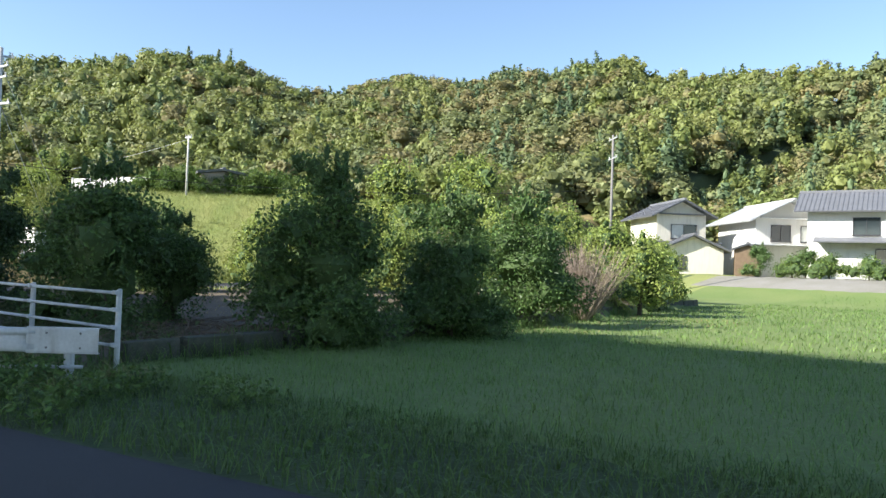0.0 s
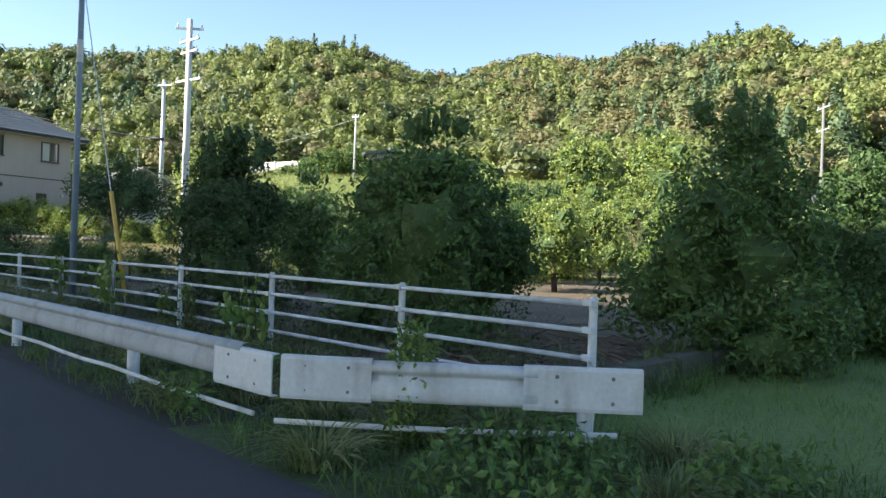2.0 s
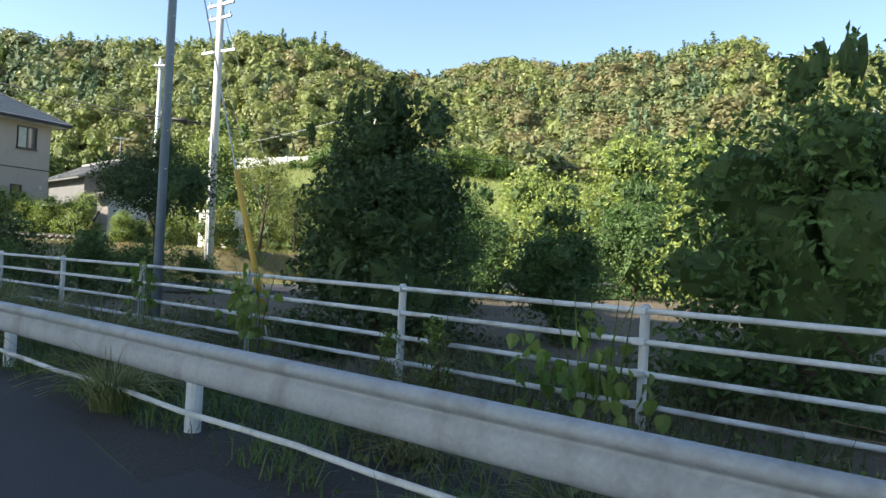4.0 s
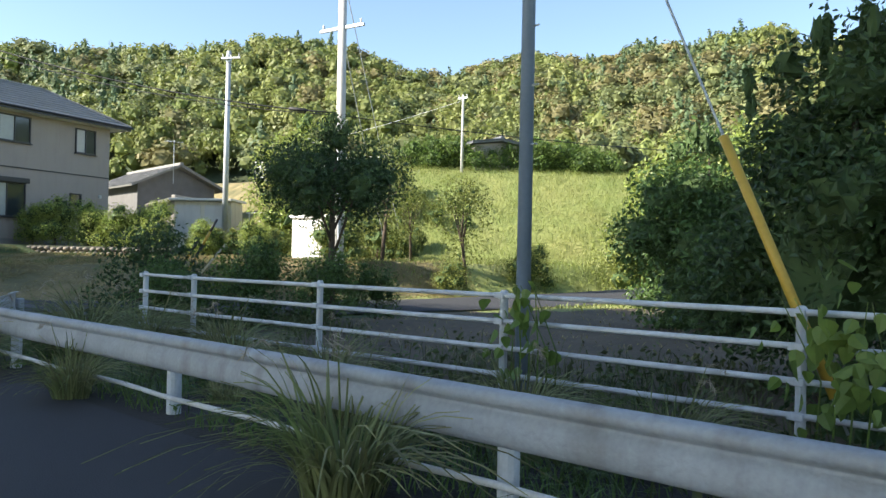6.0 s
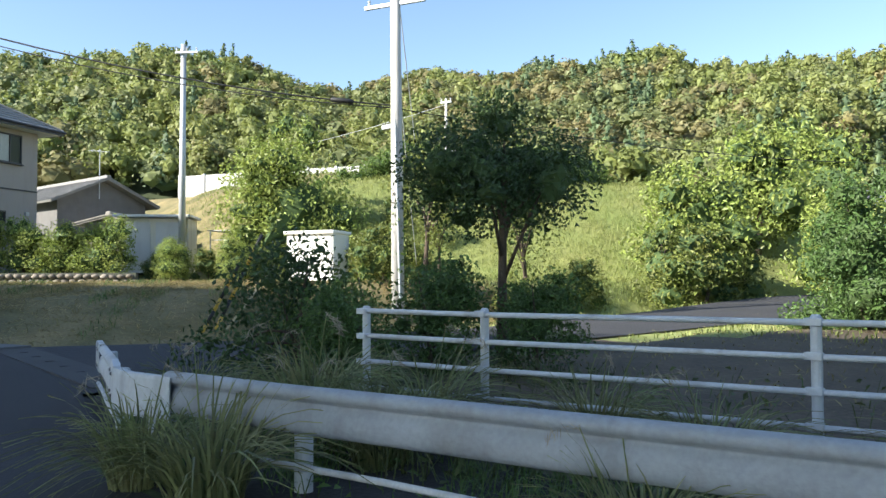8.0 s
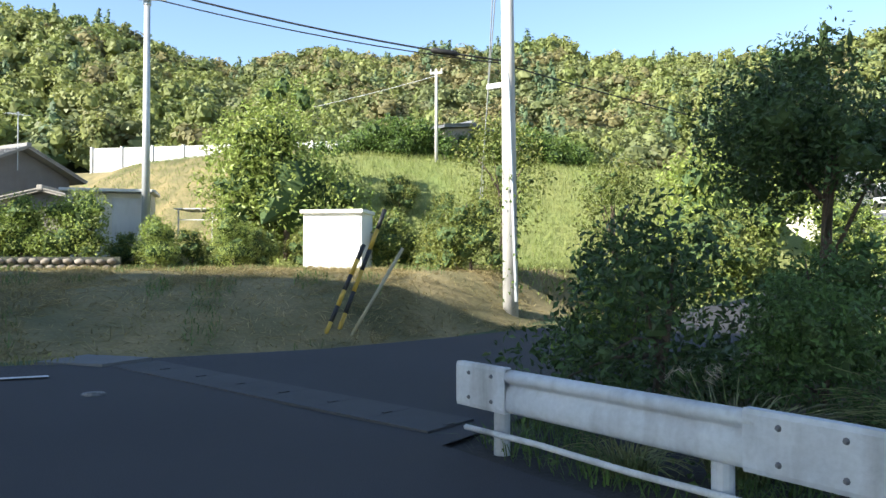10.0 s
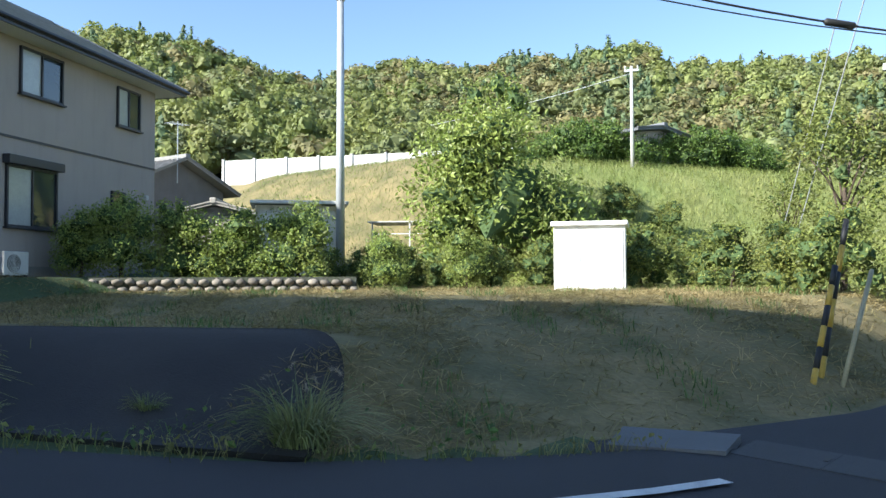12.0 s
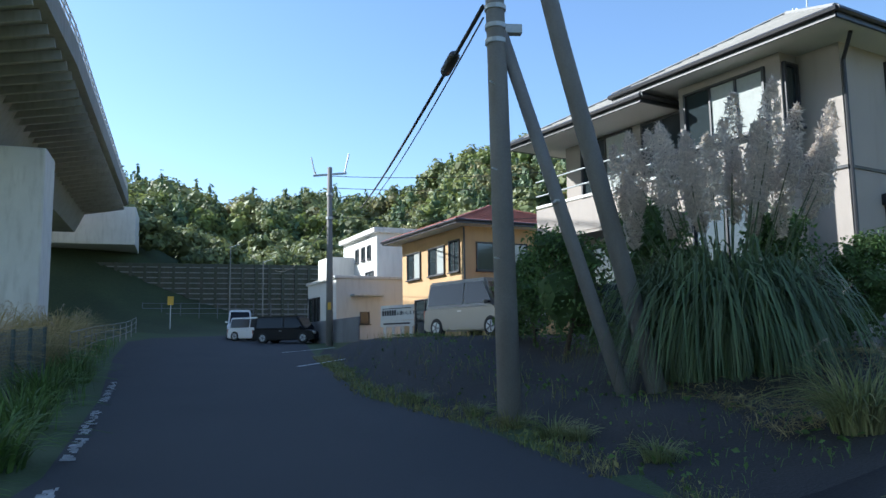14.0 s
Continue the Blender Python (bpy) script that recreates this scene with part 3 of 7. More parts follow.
def build_woods():
    rng = np.random.default_rng(5)
    sets = {"bamboo": [], "broad": [], "autumn": [], "cedar": []}
    cores = {kind: [] for kind in sets}
    spots = []
    for a0, a1, n, lo, hi in ((90, 180, 2500, 60, 154), (-180, -150, 800, 60, 154), (96, 160, 400, 44, 78)):
        a, r = np.radians(rng.uniform(a0, a1, n)), np.sqrt(rng.uniform(lo ** 2, hi ** 2, n))
        spots.append(np.stack([-22 + r * np.cos(a), 5 + r * np.sin(a), r, np.degrees(a), np.full(n, lo)], 1))
    spots = np.concatenate(spots)
    foot = np.interp(spots[:, 3], [-180, -150, -120, 60, 110, 150, 170, 180], [82, 82, 95, 70, 66, 70, 78, 80])
    low = (spots[:, 4] < 50) & (spots[:, 1] > 30) & (spots[:, 0] > -75) & ((spots[:, 0] < -43) | (spots[:, 1] > 70))
    spots = spots[(spots[:, 2] > foot) & (spots[:, 4] > 50) | low]
    heights = ground_z(spots[:, 0], spots[:, 1])
    zone = bumps(spots[:, 0], spots[:, 1], 0.045, 4.0)
    for (x, y, r, a, lo), z, q in zip(spots, heights, zone):
        way = a % 360
        share = np.interp(way, BELT_A, BELT_BAMBOO) + 0.5 * q
        dark = np.interp(way, BELT_A, BELT_CEDAR) - 0.15 * q
        roll = rng.random()
        kind = "bamboo" if roll < share else "cedar" if roll > 1 - dark else "autumn" if rng.random() < np.interp(way, BELT_A, BELT_BROWN) else "broad"
        s = rng.uniform(0.7, 1.3)
        if a < 0 and r < 118:
            kind, s = "broad", s * 0.6
        if lo < 50:
            kind, s = ("broad", "autumn", "bamboo")[int(rng.integers(3))], s * 0.75
        rad, hgt = {"bamboo": (2.4, 4.9), "cedar": (1.8, 5.4)}.get(kind, (3.0, 4.4))
        rad, hgt = rad * s, hgt * s
        n, leaf = {"bamboo": (210, (0.6, 0.25)), "cedar": (140, (0.56, 0.24))}.get(kind, (210, (0.56, 0.27)))
        if r < 100:
            n, leaf = int(n * 1.8), (leaf[0] * 0.76, leaf[1] * 0.76)
        lobes = puffs(rng, kind, rad, hgt)
        share = np.array([l[1] * (l[1] + l[2]) for l in lobes])
        which = rng.choice(len(lobes), n, p=share / share.sum())
        centre = np.array([l[0] for l in lobes])[which]
        size = np.array([(l[1], l[1], l[2]) for l in lobes])[which]
        d = unit_rows(rng, n)
        d[:, 2] = np.where(d[:, 2] < -0.3, -d[:, 2], d[:, 2])
        at = np.array([x, y, z]) + centre + d * size * rng.uniform(0.8, 1.12, (n, 1))
        out = d + [0, 0, 0.1 if kind == "bamboo" else 0.35]
        sets[kind].append(sprays(rng, at, out, *leaf))
        for c, pr, ph in lobes:
            ball = ICO0[0] * [pr * 0.66, pr * 0.66, ph * 0.66] * (1 + 0.12 * rng.normal(size=(len(ICO0[0]), 1)))
            cores[kind].append((ball + [x, y, z] + np.array(c), ICO0[1]))
    for kind, mat, label in (("bamboo", bamboo_leaf, "yellow-green bamboo grove covering the hillside"),
                             ("broad", broad_leaf, "mixed green broadleaf wood on the hillside"),
                             ("autumn", autumn_leaf, "browning broadleaf trees among the green wood"),
                             ("cedar", cedar_leaf, "dark green conifers scattered over the hillside")):
        v, f = joined(sets[kind] + cores[kind])
        tagged(array_mesh(kind + "_wood", v, f, mat), label, "wood", kind="stuff")


build_woods()


# ---- the elevated road and its pier ----
def build_bridge():
    deck_path = [(-93, -24), (-65, -17.2), (-50, -14.2), (-40, -11.4), (-32, -8.6), (-18, -5.0), (10, 2.5), (60, 15)]
    fine = []
    for (x0, y0), (x1, y1) in zip(deck_path, deck_path[1:]):
        n = max(2, int(math.hypot(x1 - x0, y1 - y0) / 2.0))
        fine += [(x0 + (x1 - x0) * k / n, y0 + (y1 - y0) * k / n, 12.2) for k in range(n)]
    fine.append((*deck_path[-1], 12.2))
    bridge = thing("elevated_road", (0, 0, 0), label="grey concrete elevated road with ribbed underside on a square pier", category="bridge")
    # the way runs east, so what is across (positive) lies to the south
    part("deck", sweep([(0, 0), (0, 0.45), (0.25, 0.45), (0.25, 0.05), (13.8, 0.05), (13.8, 0.45), (14.0, 0.45), (14.0, 0), (14.0, -0.35), (10.8, -0.75), (3.6, -0.75), (0, -0.35)], fine, closed=True), concrete, bridge)
    part("girder", sweep([(2.6, -0.7), (11.4, -0.7), (10.6, -2.4), (3.4, -2.4)], fine, closed=True), concrete, bridge)
    ribs = [p for p in fine if p[0] < -30]
    mesh = None
    for (x0, y0, z), (x1, y1, _) in zip(ribs, ribs[1:]):
        turn = math.degrees(math.atan2(y1 - y0, x1 - x0))
        for u in (0.25, 0.75):
            m = pose(x0 + (x1 - x0) * u, y0 + (y1 - y0) * u, z, 0, 0, turn) @ pose(0, -2.3, -0.95, 10, 0, 0)
            if mesh is None:
                first = part("rib", boxes((0, 0, 0, 0.16, 4.2, 0.35), bevel=0.02), concrete, bridge)
                mesh = first.data
            else:
                first = new("rib", mesh)
                first.parent = bridge
            first.matrix_basis = m
    rail = None
    for p, q in zip(ribs, ribs[1:]):
        for u in (0.0, 0.5):
            if rail is None:
                post = part("parapet_post", boxes((0, 0, 0, 0.06, 0.06, 0.85)), zinc, bridge)
                rail = post.data
            else:
                post = new("parapet_post", rail)
                post.parent = bridge
            post.matrix_basis = pose(p[0] + (q[0] - p[0]) * u, p[1] + (q[1] - p[1]) * u - 0.12, 13.0)
    for h in (12.9, 13.12, 13.38):
        part("parapet_rail", tube([(x, y - 0.12, h) for x, y, _ in fine], 0.035, 6), zinc, bridge)
    turn = math.degrees(math.atan2(6.8, 28))
    pier = part("pier", boxes((0, 0, 4.0, 2.4, 6.0, 10.6), bevel=0.08), pale_concrete, bridge, "pale square concrete pier")
    pier.matrix_basis = pose(-69.7, -23.1, 0.6, 0, 0, turn)
    cap = part("abutment", boxes((0, 0, 0, 5.5, 19.0, 2.8), bevel=0.06), pale_concrete, bridge)
    cap.matrix_basis = pose(-95.0, -33.8, 10.6, 0, 0, turn)
    return bridge


build_bridge()

# ---- guard rails, fence, poles ----
W_FRONT = [(0.0, 0.0), (-0.024, 0.003), (-0.044, 0.014), (-0.055, 0.034), (-0.057, 0.07), (-0.054, 0.11), (-0.046, 0.14), (-0.03, 0.162), (-0.022, 0.174), (-0.022, 0.182), (-0.034, 0.19), (-0.05, 0.2), (-0.059, 0.215), (-0.058, 0.235), (-0.048, 0.254), (-0.028, 0.266), (0.0, 0.27)]
W_BEAM = W_FRONT + [(a + 0.008, u) for a, u in reversed(W_FRONT)]
PLATE = [(-0.052, -0.004), (-0.06, 0.02), (-0.06, 0.26), (-0.052, 0.284), (0.0, 0.284), (0.0, 0.276), (-0.044, 0.272), (-0.05, 0.25), (-0.05, 0.03), (-0.044, 0.008), (0.0, 0.004), (0.0, -0.004)]
BOLT = None


def bolt(parent, at, way):
    """A domed bolt head on a beam; way: the direction it faces."""
    global BOLT
    if BOLT is None:
        bm = bmesh.new()
        bmesh.ops.create_cone(bm, cap_ends=True, segments=8, radius1=0.016, radius2=0.009, depth=0.014)
        ob = part("bolt", bm, bolt_steel, parent)
        BOLT = ob.data
    else:
        ob = new("bolt", BOLT)
        ob.parent = parent
    ob.matrix_basis = Matrix.Translation(at) @ Vector(way).to_track_quat("Z", "Y").to_matrix().to_4x4()


def guard_rail(name, runs, posts, pipe, label, lift=0.0):
    rail = thing(name, (0, 0, 0), label=label, category="guard rail", group="roadside guard rails")
    for kind, pts, mat in runs:
        pts = [Vector((x, y, 0.32 + (lift if kind == "w" and len(pts) > 12 else 0.0))) for x, y in pts]
        part("beam" if kind == "w" else "end_plate", sweep(W_BEAM if kind == "w" else PLATE, pts, closed=True), mat, rail, smooth=kind == "w")
        if kind == "plate":
            along = (pts[-1] - pts[0]).normalized()
            out = Vector((-along.y, along.x, 0))
            for u in (0.25, 0.72):
                for h in (0.06, 0.22):
                    bolt(rail, pts[0].lerp(pts[-1], u) + out * 0.065 + Vector((0, 0, h)), out)
    for x, y in posts:
        g = float(ground_z(x, y))
        part("post", tube([(x, y, g - 0.2), (x, y, 0.5), (x, y, 0.51)], [0.055, 0.055, 0.045], 12), rail_paint, rail, smooth=False)
    for run in pipe:
        part("lower_pipe", tube([(x, y, 0.17 + 0.01 * math.sin(3 * x)) for x, y in run], 0.02, 8), pipe_paint, rail, "chalky white lower pipe", smooth=True)
    return rail


def along_line(pts, step=0.6):
    out = []
    for (x0, y0), (x1, y1) in zip(pts, pts[1:]):
        n = max(1, int(math.hypot(x1 - x0, y1 - y0) / step))
        out += [(x0 + (x1 - x0) * k / n, y0 + (y1 - y0) * k / n) for k in range(n)]
    return out + [pts[-1]]


MAIN = [(-9.95, 2.68), (-15.25, 1.62), (-18.49, 1.0), (-21.68, 0.42), (-24.86, -0.2), (-26.0, -0.36)]
guard_rail("guard_rail", [
    ("plate", [(-8.1, 4.66), (-8.32, 4.36), (-8.56, 4.05)], rail_paint),
    ("w", along_line([(-8.5, 4.12), (-9.22, 3.18)], 0.2), rail_paint),
    ("plate", [(-9.16, 3.26), (-9.4, 2.96), (-9.56, 2.8)], rail_paint),
    ("plate", [(-9.58, 2.77), (-9.8, 2.71), (-10.3, 2.61)], rail_paint),
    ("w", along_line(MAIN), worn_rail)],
    [(-8.36, 4.42), (-12.0, 2.36), (-15.25, 1.71), (-18.49, 1.09), (-21.68, 0.51), (-24.86, -0.11)],
    [along_line([(-8.15, 4.5), (-9.5, 2.72)]), along_line([(-9.75, 2.66), *MAIN[1:]])],
    "grey-white steel guard rail with flared white end along the road", 0.045)
guard_rail("guard_rail", [
    ("plate", [(-25.9, -0.36), (-26.4, -0.42), (-26.72, -0.38)], rail_paint),
    ("plate", [(-26.76, -0.36), (-27.0, -0.26), (-27.35, -0.13)], rail_paint),
    ("w", along_line([(-27.3, -0.15), (-28.95, 0.42)], 0.3), rail_paint),
    ("plate", [(-28.9, 0.4), (-29.1, 0.47), (-29.36, 0.56)], rail_paint)],
    [(-26.3, -0.32), (-27.5, -0.02), (-29.04, 0.53)], [along_line([(-26.2, -0.38), (-26.75, -0.36), (-29.3, 0.5)])],
    "white painted steel guard rail end flaring round the junction")


def build_fence():
    posts = [(-9.08, 5.18), (-11.3, 4.74), (-13.62, 4.28), (-15.93, 3.81), (-18.24, 3.34), (-20.55, 2.87), (-22.87, 2.38), (-25.2, 1.87), (-26.35, 1.62)]
    fence = thing("pipe_fence", (0, 0, 0), label="white four-rail pipe fence between road and orchard", category="fence")
    for x, y in posts:
        g = float(ground_z(x, y))
        part("fence_post", tube([(x, y, g - 0.2), (x, y, 0.985), (x, y, 1.0)], [0.035, 0.035, 0.022], 10), rail_paint, fence)
    for h in (0.955, 0.74, 0.52, 0.30):
        pts = [(x, y - 0.045, h + 0.006 * math.sin(2.3 * x)) for x, y in along_line(posts, 1.2)]
        part("fence_rail", tube(pts, 0.021, 8), rail_paint, fence, smooth=True)
        for x, y in posts:
            part("clamp", boxes((x, y - 0.045, h, 0.11, 0.055, 0.05), bevel=0.008), rail_paint, fence)
    return fence


build_fence()


def crossarm(parent, at, turn, width, insulators=3, z=0.0):
    arm = part("crossarm", boxes((0, 0, 0, width, 0.07, 0.08), bevel=0.006), zinc, parent)
    arm.matrix_basis = pose(*at, 0, 0, turn)
    for k in range(insulators):
        u = (k / max(1, insulators - 1) - 0.5) * width * 0.86
        ins = part("insulator", tube([(u, 0, 0.04), (u, 0, 0.08), (u, 0, 0.1), (u, 0, 0.15), (u, 0, 0.17)], [0.015, 0.035, 0.022, 0.035, 0.015], 8), pale_concrete, arm)
    return arm


def utility_pole(x, y, top, radius, mat, label, lean=(0, 0), base=None):
    g = float(ground_z(x, y)) if base is None else base
    pole = thing("utility_pole", (x, y, g), label=label, category="utility pole")
    h = top - g
    part("shaft", tube([(0, 0, -0.3), (lean[0] * 0.5, lean[1] * 0.5, h * 0.5), (lean[0], lean[1], h)], [radius, radius * 0.85, radius * 0.68], 16), mat, pole, smooth=True)
    return pole, h


# the pale pole at the junction
pole, h = utility_pole(-33.53, 8.58, 9.55, 0.145, pole_concrete, "pale concrete utility pole with crossarms beside the side road", lean=(-0.1, 0.0))
for dz, w, t in ((-0.35, 1.0, 60), (-0.78, 1.3, 15), (-1.2, 1.1, 15), (-2.25, 1.5, 20)):
    crossarm(pole, (-0.1, 0.0, h + dz), t, w)
part("transformer_bracket", boxes((-0.25, 0.02, h * 0.46, 0.5, 0.12, 0.1), bevel=0.01), zinc, pole)
part("conduit", tube([(0.16, -0.08, 0.2), (0.02, -0.1, h * 0.45), (-0.12, -0.06, h * 0.6)], 0.03, 8), zinc, pole)
vine = crown(np.random.default_rng(3), [((0.0, 0, 0.5 + 0.5 * k), 0.2, 0.4) for k in range(5)], 260, 0.09, 0.06, core=0.5)
array_mesh("climbing_vine", vine[0], vine[1][vine[2] == 0], leaf_mid, pole)
# the blue-grey pole behind the fence
pole, h = utility_pole(-20.51, 3.05, 9.2, 0.064, blue_grey, "blue-grey painted steel pole behind the fence")
for dz in (4.6,):
    part("sticker", tube([(0, 0, dz), (0, 0, dz + 0.42)], 0.06, 16), pale_concrete, pole)
for k in range(8):
    part("step_bolt", tube([(0.05, 0, 2.2 + 0.5 * k), (0.13, 0, 2.2 + 0.5 * k)], 0.008, 6), zinc, pole)
# the thin poles farther off
pole, h = utility_pole(-48.7, 11.35, 10.25, 0.14, zinc, "slim grey steel pole behind the storage sheds")
crossarm(pole, (0.25, 0, h - 0.35), 40, 0.9)
part("clamp_band", tube([(0, 0, h - 0.5), (0, 0, h - 0.2)], 0.13, 12), zinc, pole)
pole, h = utility_pole(-43.63, 20.6, 8.85, 0.07, pole_concrete, "short pale pole standing on the terrace")
crossarm(pole, (0, 0, h - 0.15), 20, 0.5, 2)
pole, h = utility_pole(-28.95, 42.3, 10.3, 0.1, dark_pole, "pale concrete pole with two crossarms beyond the field")
for dz in (-0.25, -1.5):
    crossarm(pole, (0, 0, h + dz), -35, 1.5)


def cable(name, a, b, sag, radius=0.012, label="black cable hanging between the poles", mat=None):
    a, b = Vector(a), Vector(b)
    pts = [a.lerp(b, k / 24) - Vector((0, 0, sag * 4 * (k / 24) * (1 - k / 24))) for k in range(25)]
    ob = part(name, tube(pts, radius, 6), mat or cable_black, None, smooth=True)
    return tagged(ob, label, "cable", "overhead cables")


cable("overhead_cable", (-33.7, 8.55, 5.05), (-46.45, -4.75, 10.1), 0.9, 0.018)
cable("overhead_cable", (-33.7, 8.55, 5.0), (-46.45, -4.75, 10.0), 1.0, 0.012)
for u in (0.045,):
    a, b = (Vector((-33.7, 8.55, 5.05)).lerp(Vector((-46.45, -4.75, 10.1)), w) - Vector((0, 0, 0.9 * 4 * w * (1 - w))) for w in (u, u + 0.028))
    tagged(part("cable_closure", tube([a, a.lerp(b, 0.08), a.lerp(b, 0.92), b], [0.02, 0.055, 0.055, 0.02], 10), black_paint, None, smooth=True), "black splice sleeve clamped round the cable", "cable closure")
cable("overhead_cable", (-33.7, 8.6, 5.0), (-26, 36, 6.0), 0.6, 0.014)
cable("overhead_cable", (-43.63, 20.6, 8.6), (-48.6, 15.5, 6.6), 0.1, 0.012, "pale service wire running down from a pole", pipe_paint)
cable("guy_wire", (-33.8, 8.65, 8.9), (-36.6, 12.5, 2.2), 0.05, 0.012, "steel guy wire with white insulators", zinc)
cable("guy_wire", (-33.8, 8.65, 7.4), (-36.3, 11.8, 1.6), 0.05, 0.012, "steel guy wire with white insulators", zinc)
cable("guy_wire", (-18.02, 3.51, 0.2), (-20.45, 3.08, 6.0), 0.0, 0.010, "thin steel guy wire from the blue-grey pole", zinc)
sleeve = part("guy_wire_cover", tube([(-18.1, 3.5, 0.42), (-18.1 - 0.74, 3.37, 2.15)], 0.035, 10), yellow_paint, None, smooth=True)
tagged(sleeve, "faded yellow plastic sleeve round a guy wire", "guy cover")


def build_stakes():
    for foot, top, pale in (((-34.12, 4.25), (-34.02, 5.0, 1.55), False), ((-34.1, 4.5), (-33.98, 5.45, 2.1), False), ((-33.9, 4.5), (-33.75, 5.6, 1.5), True)):
        a, b = Vector((*foot, float(ground_z(*foot)) - 0.1)), Vector(top)
        if pale:
            tagged(part("guy_wire_cover", tube([a, b], 0.026, 10), faded_yellow, None, smooth=True), "weathered pale yellow sleeve round a guy wire", "guy cover", "guy covers at the junction")
            continue
        cover = thing("guy_wire_cover", (0, 0, 0), label="yellow and black banded sleeve round a guy wire", category="guy cover", group="guy covers at the junction")
        for k in range(6):
            part("band", tube([a.lerp(b, k / 6), a.lerp(b, (k + 1) / 6)], 0.033, 10), black_paint if k % 2 else yellow_paint, cover, "black band" if k % 2 else "yellow band", smooth=True)


build_stakes()


# ---- orchard wall ----
def build_orchard_wall():
    rng = np.random.default_rng(8)
    path = [(-9.5, 5.3), (-10.3, 8.2), (-10.9, 11.0), (-11.6, 14.0), (-13.2, 18.5), (-15.6, 25.0), (-19.2, 36.0)]
    wall = thing("retaining_wall", (0, 0, 0), label="low mossy concrete retaining wall along the orchard", category="wall", kind="structure")
    pts = along_line(path, 0.9)
    shapes = []
    for k in range(4):
        bm = boxes((0, 0, 0, 0.88, 0.22, 0.62), bevel=0.03)
        for vert in bm.verts:
            vert.co += Vector(rng.normal(size=3)) * 0.012
        shapes.append(part("block", bm, mossy, wall).data)
        bpy.data.objects.remove(wall.children[-1])
    for k, ((x0, y0), (x1, y1)) in enumerate(zip(pts, pts[1:])):
        ob = new("block", shapes[k % 4])
        ob.parent = wall
        ob.matrix_basis = pose((x0 + x1) / 2, (y0 + y1) / 2, -0.02, rng.normal() * 1.5, 0, math.degrees(math.atan2(y1 - y0, x1 - x0)) + rng.normal())


build_orchard_wall()


# ---- trees and shrubs ----
def plant(make, spots, group=""):
    first = None
    for k, (x, y, s, turn) in enumerate(spots):
        m = pose(x, y, float(ground_z(x, y)), 0, 0, turn)
        if first is None:
            first = make()
            first.matrix_basis = m @ Matrix.Scale(s, 4)
            if group:
                first["group"] = group
        else:
            ob = copy_thing(first, m)
            ob.scale = (s, s, s)


R = np.random.default_rng
citrus = "dense dark green citrus tree standing in the orchard"
plant(lambda: limb_tree("citrus_tree", R(11), 3.15, 1.62, 13500, 0.1, leaf_dark, citrus, -0.3, count=17, taper=0.8, shoots=6), [(-10.62, 9.1, 0.94, 0), (-10.8, 12.3, 0.88, 70), (-12.5, 16.4, 0.98, 190), (-19.2, 18.2, 0.9, 40), (-25.3, 12.2, 0.85, 120)], "orchard trees")
plant(lambda: limb_tree("citrus_tree", R(12), 3.05, 1.85, 20000, 0.092, holly_leaf, "broad dark citrus tree with upright shoots, beside the fence", -0.3, count=24, shoots=18, taper=1.15), [(-18.75, 5.35, 1.0, 20)], "orchard trees")
plant(lambda: limb_tree("citrus_tree", R(13), 2.8, 1.5, 8800, 0.1, leaf_dark, citrus, -0.3, count=12, shoots=7), [(-25.4, 19.0, 1.1, 90), (-13.5, 6.35, 1.0, 0), (-17.7, 7.6, 0.6, 100), (-22.6, 8.7, 1.0, 150), (-15.8, 20.5, 0.95, 60), (-23.5, 16.5, 1.0, 250), (-14.2, 8.0, 0.7, 300)], "orchard trees")
plant(lambda: limb_tree("citrus_tree", R(14), 2.5, 1.35, 4500, 0.115, bush_leaf, "small orchard citrus tree, its leaves coloured brighter for sunlight", 0.35), [(-20.2, 14.8, 1.0, 0), (-17.2, 16.2, 0.9, 80), (-24.2, 20.4, 1.05, 160), (-14.6, 24.5, 1.0, 200), (-16.5, 28.5, 1.0, 20), (-18.8, 32.0, 1.0, 300), (-21.5, 25.0, 1.2, 100), (-20.5, 30.5, 1.3, 200), (-24.5, 31.0, 1.4, 20), (-26.5, 24.5, 1.3, 120), (-22.5, 36.0, 1.4, 220), (-27.0, 38.0, 1.4, 320), (-30.5, 28.0, 1.3, 70), (-26.8, 16.9, 1.15, 40), (-33.8, 23.0, 1.8, 60), (-34.0, 29.0, 2.0, 150), (-27.0, 29.0, 1.7, 250), (-26.6, 34.5, 1.9, 330), (-33.9, 35.0, 2.2, 10)], "orchard trees")
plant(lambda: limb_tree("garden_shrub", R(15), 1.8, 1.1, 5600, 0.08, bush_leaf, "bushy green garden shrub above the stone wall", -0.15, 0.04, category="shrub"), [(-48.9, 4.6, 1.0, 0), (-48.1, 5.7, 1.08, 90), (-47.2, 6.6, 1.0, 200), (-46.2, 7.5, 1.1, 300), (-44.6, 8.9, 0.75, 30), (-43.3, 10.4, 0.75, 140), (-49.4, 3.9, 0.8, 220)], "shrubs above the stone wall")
plant(lambda: limb_tree("wild_shrub", R(16), 1.6, 1.0, 4200, 0.075, leaf_dark, "dark wild shrub growing behind the guard rail", 0.05, 0.03, core=0.3, category="shrub"), [(-27.6, 3.7, 0.85, 0), (-28.2, 6.4, 0.65, 240), (-26.6, 4.4, 0.7, 60), (-27.4, 2.3, 0.7, 200)], "wild shrubs at the junction")
